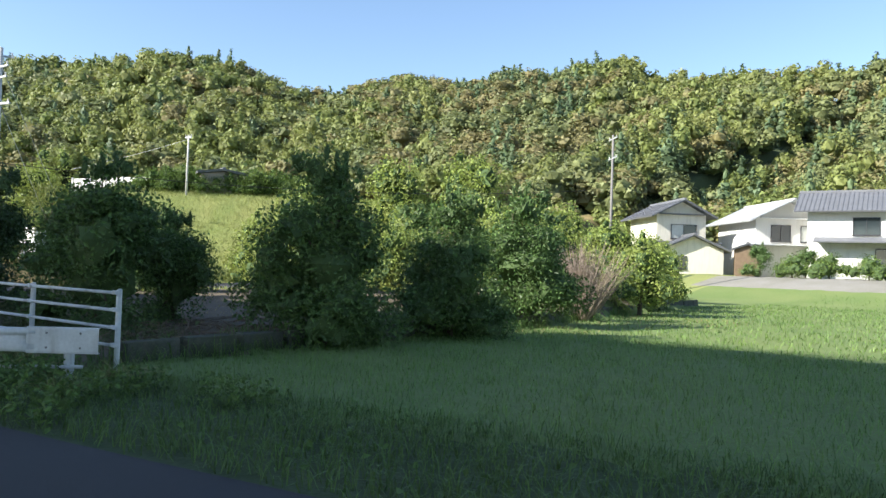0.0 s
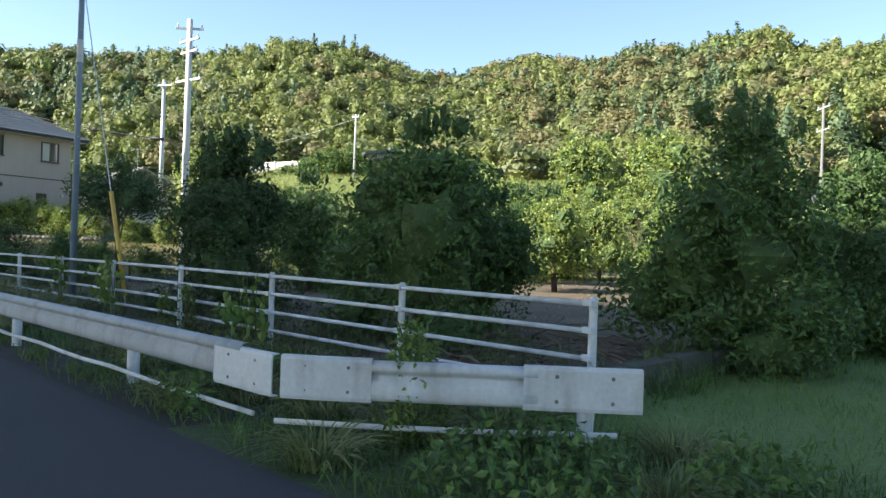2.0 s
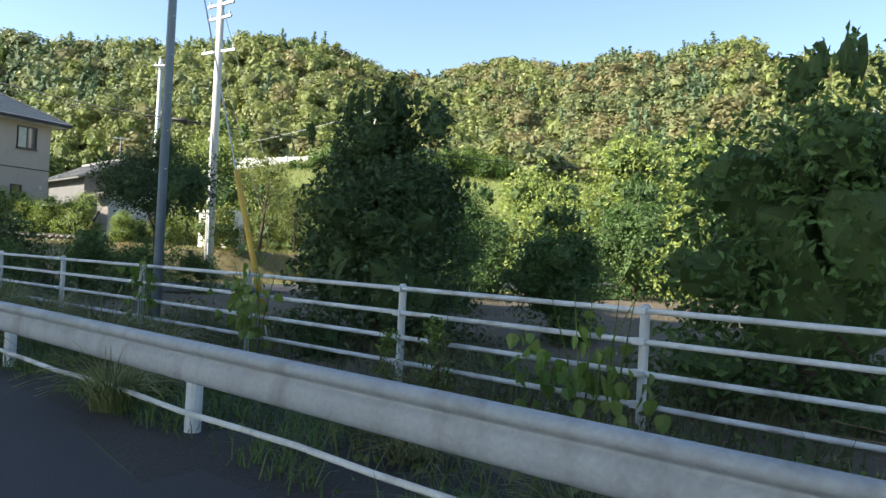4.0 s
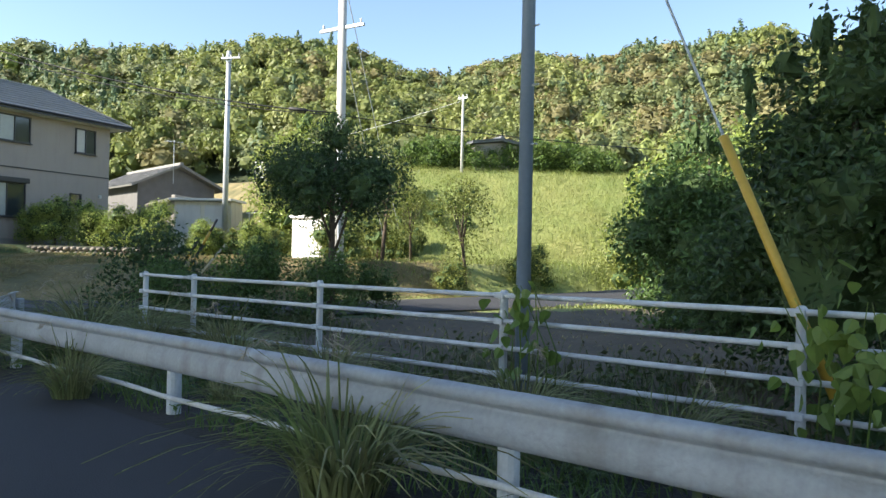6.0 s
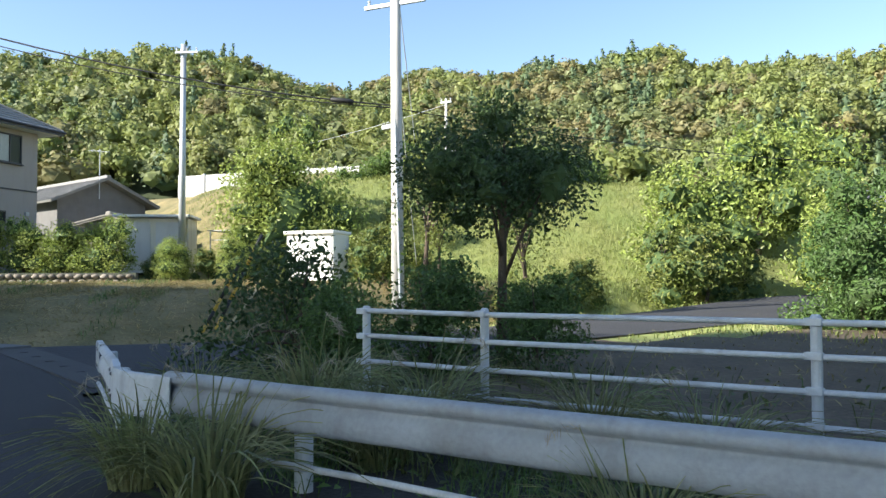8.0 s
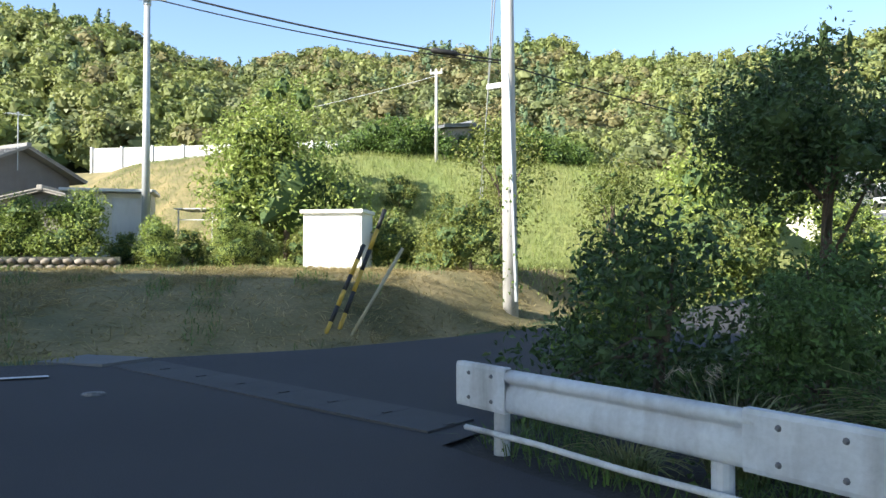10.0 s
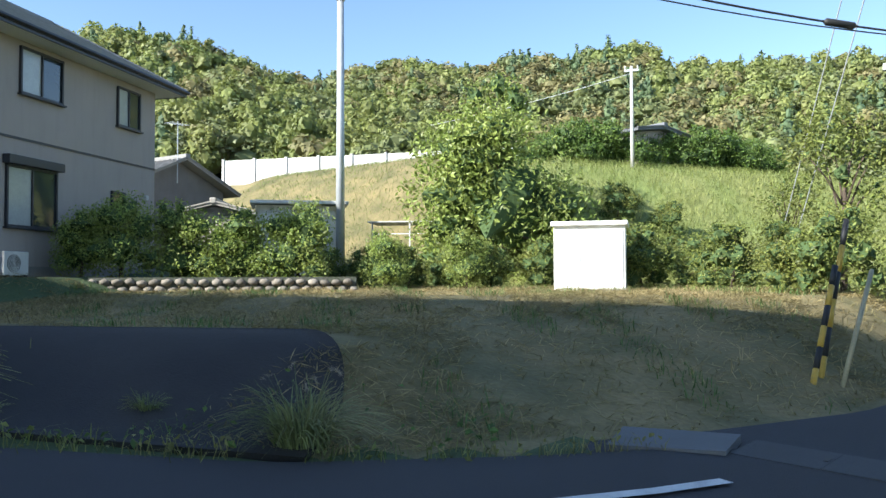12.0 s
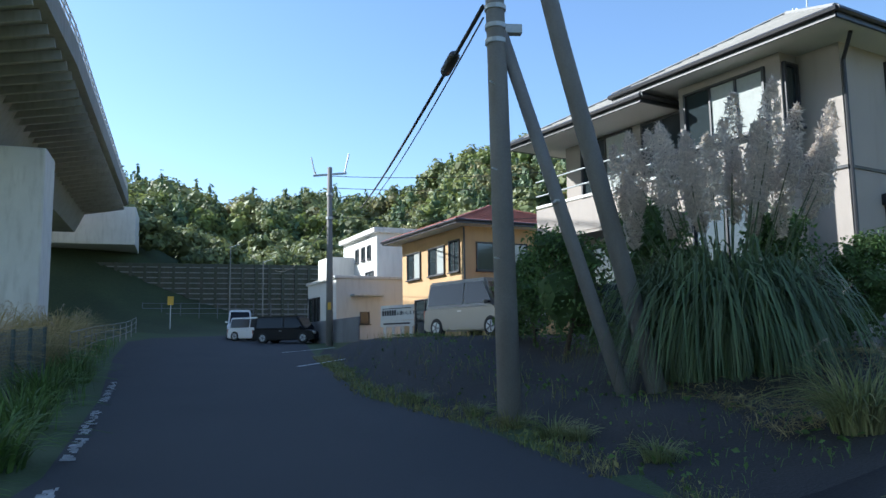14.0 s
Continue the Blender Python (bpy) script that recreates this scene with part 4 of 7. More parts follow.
plant(lambda: limb_tree("wild_shrub", R(27), 1.5, 1.3, 4200, 0.085, holly_leaf, "tall dark wild shrub at the corner of the side road", 0.0, 0.04, 13, category="shrub", core=0.12), [(-28.7, 2.5, 1.0, 0)], "wild shrubs at the junction")
plant(lambda: limb_tree("sumac_shrub", R(26), 1.35, 0.8, 900, 0.085, leaf_mid, "loose green sumac shrub at the corner of the side road", 0.1, 0.025, 10, category="shrub", core=0.05), [(-29.2, 2.9, 0.8, 0), (-29.7, 4.3, 1.05, 100), (-29.8, 6.0, 1.0, 320)], "sumac shrubs at the junction")
plant(lambda: limb_tree("umbrella_tree", R(17), 3.4, 1.5, 12000, 0.075, holly_leaf, "slender dark tree with a spreading crown at the junction", 1.85, 0.06, 17, core=0.3, taper=0.2, heart=0.55, shoots=5), [(-27.85, 5.25, 1.0, 0)])
plant(lambda: limb_tree("roadside_tree", R(18), 3.2, 1.15, 2600, 0.085, leaf_yellow, "thin yellowing tree beside the side road", 0.9, 0.05, 9, core=0.12), [(-35.1, 10.9, 1.1, 0), (-32.9, 12.4, 1.1, 120), (-36.6, 13.0, 0.8, 220)], "yellowing trees")
plant(lambda: limb_tree("roadside_shrub", R(19), 1.5, 0.9, 3000, 0.075, leaf_yellow, "reddish-green shrub at the foot of the pale pole", 0.05, 0.03, category="shrub"), [(-34.9, 9.4, 1.0, 0), (-35.9, 9.9, 0.9, 80), (-37.6, 12.3, 1.0, 200), (-33.0, 12.0, 0.7, 10), (-15.9, 22.5, 1.1, 50), (-16.8, 26.2, 1.2, 150), (-18.0, 29.5, 1.3, 250), (-19.3, 33.2, 1.3, 0), (-40.0, 13.2, 1.1, 60), (-38.6, 13.6, 0.9, 170), (-42.4, 12.4, 0.9, 270), (-41.5, 15.0, 0.95, 25), (-40.2, 15.6, 0.75, 95), (-42.2, 16.4, 0.85, 165), (-39.2, 14.6, 0.7, 235), (-40.9, 17.2, 0.75, 305), (-44.2, 10.9, 0.75, 10), (-43.2, 11.3, 0.8, 130), (-45.4, 10.6, 0.8, 220), (-46.5, 10.2, 0.8, 310), (-47.6, 9.9, 0.75, 50), (-32.8, 19.2, 1.8, 110), (-32.8, 21.6, 1.9, 230), (-32.9, 24.2, 2.0, 310), (-33.4, 15.4, 1.0, 30)], "roadside shrubs")
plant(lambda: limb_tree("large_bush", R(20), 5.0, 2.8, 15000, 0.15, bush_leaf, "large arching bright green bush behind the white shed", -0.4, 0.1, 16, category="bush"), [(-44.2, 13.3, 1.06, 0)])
plant(lambda: limb_tree("hedge_bush", R(21), 1.7, 1.5, 4200, 0.12, leaf_mid, "trimmed green hedge bush along the terrace edge", 0.0, 0.04, category="hedge"), [(-47.4 + 0.55 * k, 17.3 + 0.92 * k, 0.9 + 0.1 * math.sin(5 * k), 67 * k) for k in range(12)], "terrace hedge")


def bare_bush():
    rng = np.random.default_rng(31)
    bush = thing("bare_bush", (0, 0, 0), label="leafless brownish bush with fine twigs", category="bush")
    bm = bmesh.new()
    for k in range(220):
        a, t = rng.uniform(0, 2 * math.pi), rng.uniform(0.05, 0.75)
        l = rng.uniform(1.4, 2.9)
        tip = Vector((math.cos(a) * math.sin(t), math.sin(a) * math.sin(t), math.cos(t))) * l
        mid = tip * 0.5 + Vector(rng.normal(size=3)) * 0.08
        tube([(0.1 * math.cos(a), 0.1 * math.sin(a), 0), mid, tip], [0.02, 0.012, 0.004], 4, bm)
        for _ in range(3):
            side = mid.lerp(tip, float(rng.uniform(0, 0.8)))
            tube([side, side + Vector(rng.normal(size=3)) * 0.28 + Vector((0, 0, 0.25))], [0.008, 0.003], 3, bm)
    tagged(part("twig_bundle", bm, twig, bush), kind="stuff")
    return bush


plant(bare_bush, [(-13.3, 19.8, 0.85, 0), (-24.5, 24.0, 0.9, 90)], "bare bushes")


def fence_vine(centre, spread, count, seed):
    rng = np.random.default_rng(seed)
    vine_ob = thing("climbing_vine", (0, 0, 0), label="broad-leaved green vine hanging over the fence", category="vine")
    shape = None
    for k in range(count):
        at = Vector(centre) + Vector((spread * rng.normal(), 0.09 * rng.normal() - 0.2 * spread * rng.normal(), 0.22 * rng.normal()))
        if shape is None:
            outline = [(0, 0), (0.035, 0.012), (0.05, 0.04), (0.03, 0.085), (0, 0.115), (-0.03, 0.085), (-0.05, 0.04), (-0.035, 0.012)]
            leaf = mesh_object("leaf", [(x, y, 0.25 * abs(x) - 1.5 * y * y) for x, y in outline] + [(0, 0.05, -0.008)], [(j, (j + 1) % 8, 8) for j in range(8)], leaf_mid, vine_ob)
            shape = leaf.data
        else:
            leaf = new("leaf", shape)
            leaf.parent = vine_ob
        leaf.matrix_basis = pose(*at, 75 + 25 * rng.normal(), 0, 180 + 50 * rng.normal()) @ Matrix.Scale(float(rng.uniform(0.75, 1.2)), 4) @ pose(0, 0, 0, 0, 0, 180 + 30 * rng.normal())
    bm = bmesh.new()
    for k in range(6):
        a = Vector((centre[0] - 0.2 + 0.1 * k, centre[1] + 0.07, 0.05))
        tube([a, a + Vector((0.05, -0.03, 0.5)), a + Vector((rng.normal() * 0.2, -0.05, 1.0))], [0.008, 0.006, 0.003], 4, bm)
    part("stem", bm, leaf_mid, vine_ob)


fence_vine((-17.9, 3.18, 0.72), 0.2, 80, 91)
fence_vine((-14.0, 4.05, 0.42), 0.33, 120, 92)
fence_vine((-20.2, 2.75, 0.75), 0.16, 40, 93)

def build_brush():
    rng = np.random.default_rng(95)
    bm = bmesh.new()
    for k in range(190):
        x, y = rng.uniform(-13.2, -9.9), rng.uniform(5.5, 8.6)
        if x > np.interp(y, WALL_Y, WALL_X) - 0.2:
            continue
        a, l = rng.normal() * 0.7 + 2.6, rng.uniform(0.25, 1.1)
        z = float(ground_z(x, y)) + rng.uniform(0.02, 0.12)
        p = Vector((x, y, z))
        q = p + Vector((math.cos(a) * l, math.sin(a) * l, rng.uniform(-0.02, 0.08)))
        r = rng.uniform(0.006, 0.018)
        tube([p, p.lerp(q, 0.5) + Vector(rng.normal(size=3)) * 0.03, q], [r, r * 0.8, r * 0.4], 5, bm)
    tagged(part("brush_pile", bm, cut_branch, None), "pruned branches lying on the orchard soil", "brush", kind="stuff")
    at = scatter(rng, 16000, -12.5, -5.5, 2.3, 6.0, lambda x, y: (right_of_road(x, y) > 0.1) & (right_of_road(x, y) < 2.2) & (bumps(x, y, 1.6, 4.0) > 0.0))
    at = at + rng.uniform(0.04, 0.3, (len(at), 1)) * [0, 0, 1]
    v, f = leaf_cards(rng, at, np.tile([0, 0, 1.0], (len(at), 1)), 0.07, 0.04, 0.5)
    tagged(array_mesh("creeping_weeds", v, f, blade_green), "leafy creeping weeds before the guard rail", "weeds", kind="stuff")


build_brush()
plant(lambda: limb_tree("mugwort_weed", R(96), 0.85, 0.24, 700, 0.055, leaf_mid, "upright leafy weed growing through the guard rail", 0.0, 0.012, 10, category="weed", core=0.05), [(-9.05, 3.5, 1.0, 0), (-9.25, 3.75, 0.8, 90), (-15.7, 3.55, 0.7, 40), (-15.3, 3.7, 0.85, 200)], "upright weeds by the rail")

# ---- grass ----
def build_grass():
    rng = np.random.default_rng(77)
    def field(x, y):
        v = right_of_road(x, y)
        wall = np.interp(y, WALL_Y, WALL_X) + 0.2
        return (v > 1.6) & (x > wall)
    near = scatter(rng, 50000, -11, 5, 3, 16, field)
    far = scatter(rng, 44000, -19, 12, 14, 48, field)
    pieces = [blades(rng, near, 0.17, 0.009, 1.3), blades(rng, far, 0.16, 0.022, 1.3)]
    v, f = joined(pieces)
    tagged(array_mesh("field_grass", v, f, blade_field), "lush bright green grass covering the fallow field", "grass", kind="stuff")
    # verges along the road
    def verge(x, y):
        v = right_of_road(x, y)
        return (v > 0.12 + 0.25 * rng.random(len(x)) ** 2) & (v < 2.4) & ~((x < -37.3) & (x > -42.6) & (v > 0.5)) & (rng.random(len(x)) < 0.35 + 0.65 * (bumps(x, y, 1.1, 2.0) > -0.1)) & ((x > -29.5) | (x < -35.2))
    at = scatter(rng, 120000, -56, 8, -9, 9, verge)
    east = at[at[:, 0] > -10.5]
    rest = at[at[:, 0] <= -10.5]
    rest = rest[rng.random(len(rest)) < 0.45]
    v, f = joined([blades(rng, east, 0.2, 0.009, 1.1), blades(rng, rest, 0.14, 0.008, 1.1), leaf_cards(rng, at[::5] + [0, 0, 0.09], np.tile([0, 0, 1.0], (len(at[::5]), 1)), 0.07, 0.045, 0.6)])
    tagged(array_mesh("verge_grass", v, f, blade_green), "unkempt green grass along the road verge", "grass", kind="stuff")
    shoulder = scatter(rng, 60000, -13, 7, 0, 10, lambda x, y: (right_of_road(x, y) > 0.06 + 0.3 * rng.random(len(x)) ** 2) & (right_of_road(x, y) < 2.7))
    behind = scatter(rng, 40000, -29.3, -12.5, -1, 4, lambda x, y: (right_of_road(x, y) > 0.1 + 0.2 * rng.random(len(x))) & (right_of_road(x, y) < 1.3) & (bumps(x, y, 1.9, 7.0) > -0.3))
    v, f = joined([blades(rng, shoulder, 0.2, 0.011, 1.2), blades(rng, behind, 0.2, 0.01, 1.2)])
    tagged(array_mesh("shoulder_grass", v, f, blade_green), "thick shaded grass along the road shoulder", "grass", kind="stuff")
    # the mown lot
    def lot(x, y):
        v = right_of_road(x, y)
        side = x < np.interp(y, SIDE_Y, SIDE_W) - 0.15
        ramp = (v > 0.3) & (v < 3.3) & (x < -37.3) & (x > -43.6)
        return (v > 0.4) & side & (x > -48) & (y < 13.5) & ~ramp
    at = scatter(rng, 46000, -48, -31, -3, 14, lot)
    shaggy = at[bumps(at[:, 0], at[:, 1], 1.4, 6.0) > 0.22]
    hay = scatter(rng, 110000, -48, -31, -3, 14, lambda x, y: lot(x, y) & (rng.random(len(x)) < 0.25 + 0.75 * (bumps(x, y, 0.8, 6.0) + 0.4 * bumps(x, y, 2.6, 2.0) > 0.02)))
    heap = np.clip(bumps(hay[:, 0], hay[:, 1], 1.5, 8.0), 0, 1) * 0.12
    hay = hay + np.stack([0 * heap, 0 * heap, 0.045 + heap * rng.random(len(heap))], 1)
    v, f = joined([blades(rng, at[::4], 0.1, 0.012, 1.8), blades(rng, shaggy[::3], 0.22, 0.01, 2.0), leaf_cards(rng, hay, np.tile([0, 0, 1.0], (len(hay), 1)), 0.2, 0.012, 0.85)])
    tagged(array_mesh("mown_grass", v, f, blade_dry), "cut and drying grass lying on the empty lot", "grass", kind="stuff")
    weeds = scatter(rng, 30000, -48, -33, -3, 13, lambda x, y: lot(x, y) & (bumps(x, y, 1.7, 9.0) > 0.38))
    v, f = blades(rng, weeds, 0.2, 0.011, 1.2)
    tagged(array_mesh("lot_weeds", v, f, blade_green), "green weeds sprouting through the cut grass", "weeds", kind="stuff")
    meadow = scatter(rng, 26000, -64, -46.5, 11, 24, lambda x, y: y > 12)
    v, f = blades(rng, meadow, 0.17, 0.016, 1.2)
    tagged(array_mesh("meadow_grass", v, f, material("meadow_blade", (0.25, 0.29, 0.09), 0.6, vary=0.2, scale=0.4, fine=4, bump=0, island=0.35, thin=0.35, second=(0.16, 0.22, 0.05))), "pale yellow-green grass below the white wall", "grass", kind="stuff")
    # slope and lit meadow by the side road
    def slope(x, y):
        return (y - 0.25 * (x + 43) > 12.4) & ((x + 47) * 0.857 - (y - 17) * 0.514 > -0.5) & (y < 31) & (x < -33.4)
    at = scatter(rng, 56000, -47, -33, 11, 31, slope)
    meadow = scatter(rng, 16000, -46, -24, 10, 30, lambda x, y: (x < np.interp(y, SIDE_Y, SIDE_W) - 0.2) & (x > -38) | (x > np.interp(y, SIDE_Y, SIDE_E) + 0.2))
    v, f = joined([blades(rng, at, 0.27, 0.016, 1.1), blades(rng, meadow, 0.16, 0.03, 0.8)])
    tagged(array_mesh("slope_grass", v, f, material("slope_blade", (0.23, 0.29, 0.08), 0.6, vary=0.2, scale=0.4, fine=4, bump=0, island=0.35, thin=0.35, second=(0.32, 0.33, 0.115))), "tall yellow-green grass on the terrace slope", "grass", kind="stuff")
    # orchard floor litter
    at = scatter(rng, 9000, -29, -10.5, 4, 26, lambda x, y: right_of_road(x, y) > 2.8)
    v, f = joined([blades(rng, at, 0.10, 0.02, 2.2)])
    tagged(array_mesh("orchard_litter", v, f, blade_dry), "dry leaves and cut stalks scattered on the orchard soil", "litter", kind="stuff")
    # rank growth between the guard rail and the orchard
    at = scatter(rng, 34000, -29.3, -10.5, 0, 9, lambda x, y: (right_of_road(x, y) > 0.7) & (right_of_road(x, y) < 5.0) & (rng.random(len(x)) < np.where(bumps(x, y, 0.9, 5.0) > -0.05, 0.75, 0.12)))
    v, f = joined([blades(rng, at, 0.34, 0.012, 1.2), leaf_cards(rng, at[::2] + rng.uniform(0.02, 0.3, (len(at[::2]), 1)) * [0, 0, 1], np.tile([0, 0, 1.0], (len(at[::2]), 1)), 0.085, 0.05, 0.6)])
    tagged(array_mesh("undergrowth", v, f, material("undergrowth_leaf", (0.075, 0.12, 0.035), 0.6, vary=0.25, scale=0.9, fine=8, bump=0, island=0.45, thin=0.3, second=(0.13, 0.13, 0.05))), "rank dark weeds between the guard rail and orchard", "weeds", kind="stuff")
    # low growth along the upper road edge and the dark bank
    edge = scatter(rng, 60000, -60, -34.2, -9, 2, lambda x, y: (right_of_road(x, y) > -0.12) & (right_of_road(x, y) < 0.42) & (bumps(x, y, 2.1, 1.0) > -0.35))
    sparse = scatter(rng, 30000, -60, -36, -9, 3, lambda x, y: (right_of_road(x, y) > 0.3) & (right_of_road(x, y) < 4.5) & ((x < -43.5) | (rng.random(len(x)) < 0.03)) & (rng.random(len(x)) < np.where(bumps(x, y, 1.6, 3.0) > 0.3, 0.55, 0.04)))
    v, f = joined([blades(rng, edge, 0.2, 0.009, 1.1), blades(rng, sparse, 0.26, 0.01, 1.0), leaf_cards(rng, edge[::3] + rng.uniform(0.03, 0.16, (len(edge[::3]), 1)) * [0, 0, 1], np.tile([0, 0, 1.0], (len(edge[::3]), 1)), 0.06, 0.035, 0.5)])
    tagged(array_mesh("roadside_weeds", v, f, material("roadside_weed", (0.16, 0.20, 0.05), 0.6, vary=0.25, scale=0.8, fine=8, bump=0, island=0.45, thin=0.35, second=(0.27, 0.23, 0.09))), "low yellow-green weeds creeping over the road edge", "weeds", kind="stuff")
    # weeds hanging over the orchard wall
    at = scatter(rng, 60000, -20, -9, 5, 30, lambda x, y: (np.abs(x - np.interp(y, WALL_Y, WALL_X)) < 0.45) & (bumps(x, y, 1.3, 2.5) > -0.25))
    v, f = joined([blades(rng, at, 0.38, 0.014, 1.1)])
    tagged(array_mesh("wall_weeds", v, f, blade_green), "weeds growing along the orchard wall", "weeds", kind="stuff")
    # left verge
    at = scatter(rng, 16000, -75, -36, -30, -8, lambda x, y: (y < np.interp(x, LEFT_X, LEFT_Y) - 0.1 - 0.5 * rng.random(len(x))) & (y > np.interp(x, LEFT_X, LEFT_Y) - 4.5))
    v, f = joined([blades(rng, at, 0.55, 0.022, 0.6)])
    tagged(array_mesh("weed_strip", v, f, blade_green), "tall green and straw-coloured weeds beside the road", "grass", kind="stuff")


build_grass()


def reed_clump(seed, height, radius, count, mat=silver_blade, name="grass_clump", label="arching clump of tall silver grass by the guard rail", seed_heads=0, width=0.016, droop=0.62):
    rng = np.random.default_rng(seed)
    clump = thing(name, (0, 0, 0), label=label, category="grass clump")
    n = count
    a, r = rng.uniform(0, 2 * math.pi, n), radius * 0.35 * np.sqrt(rng.random(n))
    at = np.stack([r * np.cos(a), r * np.sin(a), np.full(n, -0.05)], 1)
    lean = rng.uniform(0.3, 1.05, n)
    l = height * rng.uniform(0.55, 1.2, n)
    b = a + rng.normal(size=n) * 0.5
    verts, faces = [], []
    steps = 6
    for k in range(n):
        way = np.array([math.cos(b[k]), math.sin(b[k]), 0])
        side = np.array([-way[1], way[0], 0]) * width
        for s in range(steps + 1):
            u = s / steps
            out = lean[k] * l[k] * ((0.25 * u + 0.65 * u * u) if droop < 1 else 0.5 * u ** 1.3)
            up = l[k] * (u - droop * lean[k] * u ** 2.4) if droop < 1 else l[k] * (1.9 * u - (0.9 + droop * (0.2 + 0.85 * lean[k])) * u * u)
            p = at[k] + way * out + np.array([0, 0, up])
            w = (1 - u) ** 0.6 * (0.5 + 0.5 * min(1, 4 * u + 0.4))
            verts += [p - side * w, p + side * w + np.array([0, 0, 0.004])]
        o = k * (steps + 1) * 2
        faces += [(o + 2 * s, o + 2 * s + 1, o + 2 * s + 3, o + 2 * s + 2) for s in range(steps)]
    array_mesh("foliage", verts, faces, mat, clump)
    for k in range(seed_heads):
        t = rng.uniform(0, 2 * math.pi)
        way = Vector((math.cos(t), math.sin(t), 0))
        top = way * height * 0.35 + Vector((0, 0, height * rng.uniform(0.7, 0.95)))
        part("stem", tube([(0, 0, 0), top * 0.6, top], [0.006, 0.005, 0.003], 5), mat, clump)
        m = 26
        u = rng.random(m)
        pts = np.array(top)[None] + np.outer(u, np.array(way) * 0.18 + [0, 0, 0.02]) - np.outer(u * u, [0, 0, 0.1]) + rng.normal(size=(m, 3)) * 0.008
        v, f = leaf_cards(rng, pts, np.tile(np.array(way), (m, 1)), 0.09, 0.005, 0.3)
        array_mesh("seed_head", v, f, seed_mat, clump)
    return clump


plant(lambda: reed_clump(41, 0.85, 0.5, 240, seed_heads=2, width=0.009, droop=0.75), [(-19.15, 0.55, 1.15, 0), (-20.5, 1.3, 0.9, 90), (-25.05, -0.62, 1.1, 200), (-25.7, -0.7, 0.95, 40), (-22.75, 0.0, 0.8, 250), (-16.15, 1.42, 0.8, 130), (-27.6, 0.7, 0.9, 300), (-26.6, 1.5, 1.1, 0), (-24.2, 1.9, 1.0, 70), (-22.0, 2.0, 0.9, 180), (-26.2, 0.9, 1.25, 20), (-25.4, 1.4, 1.1, 140), (-16.6, 1.9, 0.7, 60), (-23.2, 1.6, 0.9, 300), (-19.6, 2.2, 0.9, 10), (-18.6, 2.5, 0.8, 100), (-25.0, 0.6, 1.0, 10)], "silver grass by the guard rail")
plant(lambda: reed_clump(42, 1.05, 0.9, 460, seed_heads=6, width=0.011, droop=0.8, label="broad arching clump of silver grass on the road verge"), [(-39.1, -2.95, 1.0, 0), (-40.6, -3.0, 0.9, 120), (-36.2, -1.05, 0.6, 220), (-41.6, -1.9, 0.8, 30), (-43.4, -2.4, 0.8, 260), (-40.0, -2.3, 0.7, 90)], "silver grass on the verge")
plant(lambda: reed_clump(43, 0.42, 0.5, 170, width=0.008, droop=0.7, label="tuft of coarse weeds on the verge"), [(-9.2, 3.6, 1.1, 0), (-8.0, 4.9, 1.0, 80), (-7.4, 4.1, 0.9, 160), (-10.8, 3.0, 0.9, 240), (-12.6, 2.6, 0.9, 10), (-9.9, 4.3, 1.0, 70), (-43.9, -4.0, 0.8, 40), (-45.2, -4.4, 0.7, 200), (-14.0, 2.6, 0.8, 0), (-21.9, 1.0, 0.8, 0), (-28.2, 0.6, 0.9, 90), (-11.9, 3.9, 1.1, 90), (-13.1, 3.6, 1.0, 30), (-38.6, -2.2, 0.5, 0), (-39.4, -2.6, 0.55, 90), (-37.6, -1.4, 0.5, 10), (-40.4, -3.0, 0.5, 200), (-46.2, -4.9, 0.8, 0), (-47.4, -5.2, 0.7, 60), (-49.0, -5.9, 0.7, 120), (-45.4, -4.6, 0.9, 300), (-8.9, 4.2, 1.2, 20), (-10.0, 3.3, 1.2, 200), (-9.0, 2.8, 1.0, 100), (-11.0, 2.5, 0.9, 50)], "weed tufts")


def pampas():
    rng = np.random.default_rng(51)
    plant_ = reed_clump(52, 2.25, 2.6, 2400, blade_reed, "pampas_grass", "huge pampas grass with pale plumes beside the house", 0, 0.02, 1.0)
    plant_["category"] = "pampas grass"
    for k in range(34):
        a, r = k * 2.4 + 0.3 * rng.normal(), 1.3 * math.sqrt((k + 0.5) / 34)
        h = rng.uniform(2.35, 3.25) - 0.3 * r
        top = Vector((r * math.cos(a), r * math.sin(a), h))
        part("stem", tube([(0.3 * r * math.cos(a), 0.3 * r * math.sin(a), 0), (0.6 * r * math.cos(a), 0.6 * r * math.sin(a), h * 0.6), top], [0.012, 0.01, 0.007], 6), blade_reed, plant_)
        m = 560
        u = rng.random(m)
        fat = 0.13 * np.sin(np.pi * np.clip(u * 0.9 + 0.08, 0, 1)) ** 0.7
        d = unit_rows(rng, m)
        lean = np.array([math.cos(a) * 0.12, math.sin(a) * 0.12, 0])
        pts = np.array(top) + np.outer(u * 0.95 - 0.3, [0, 0, 1.0]) + np.outer(u * u, lean) + d * fat[:, None] * [1, 1, 0.4]
        v, f = leaf_cards(rng, pts, d, 0.12, 0.018, 0.3)
        array_mesh("plume", v, f, plume, plant_)
    return plant_


plant(pampas, [(-46.55, -2.05, 1.0, 0)])
bpy.data.objects["pampas_grass"].location.z -= 0.22

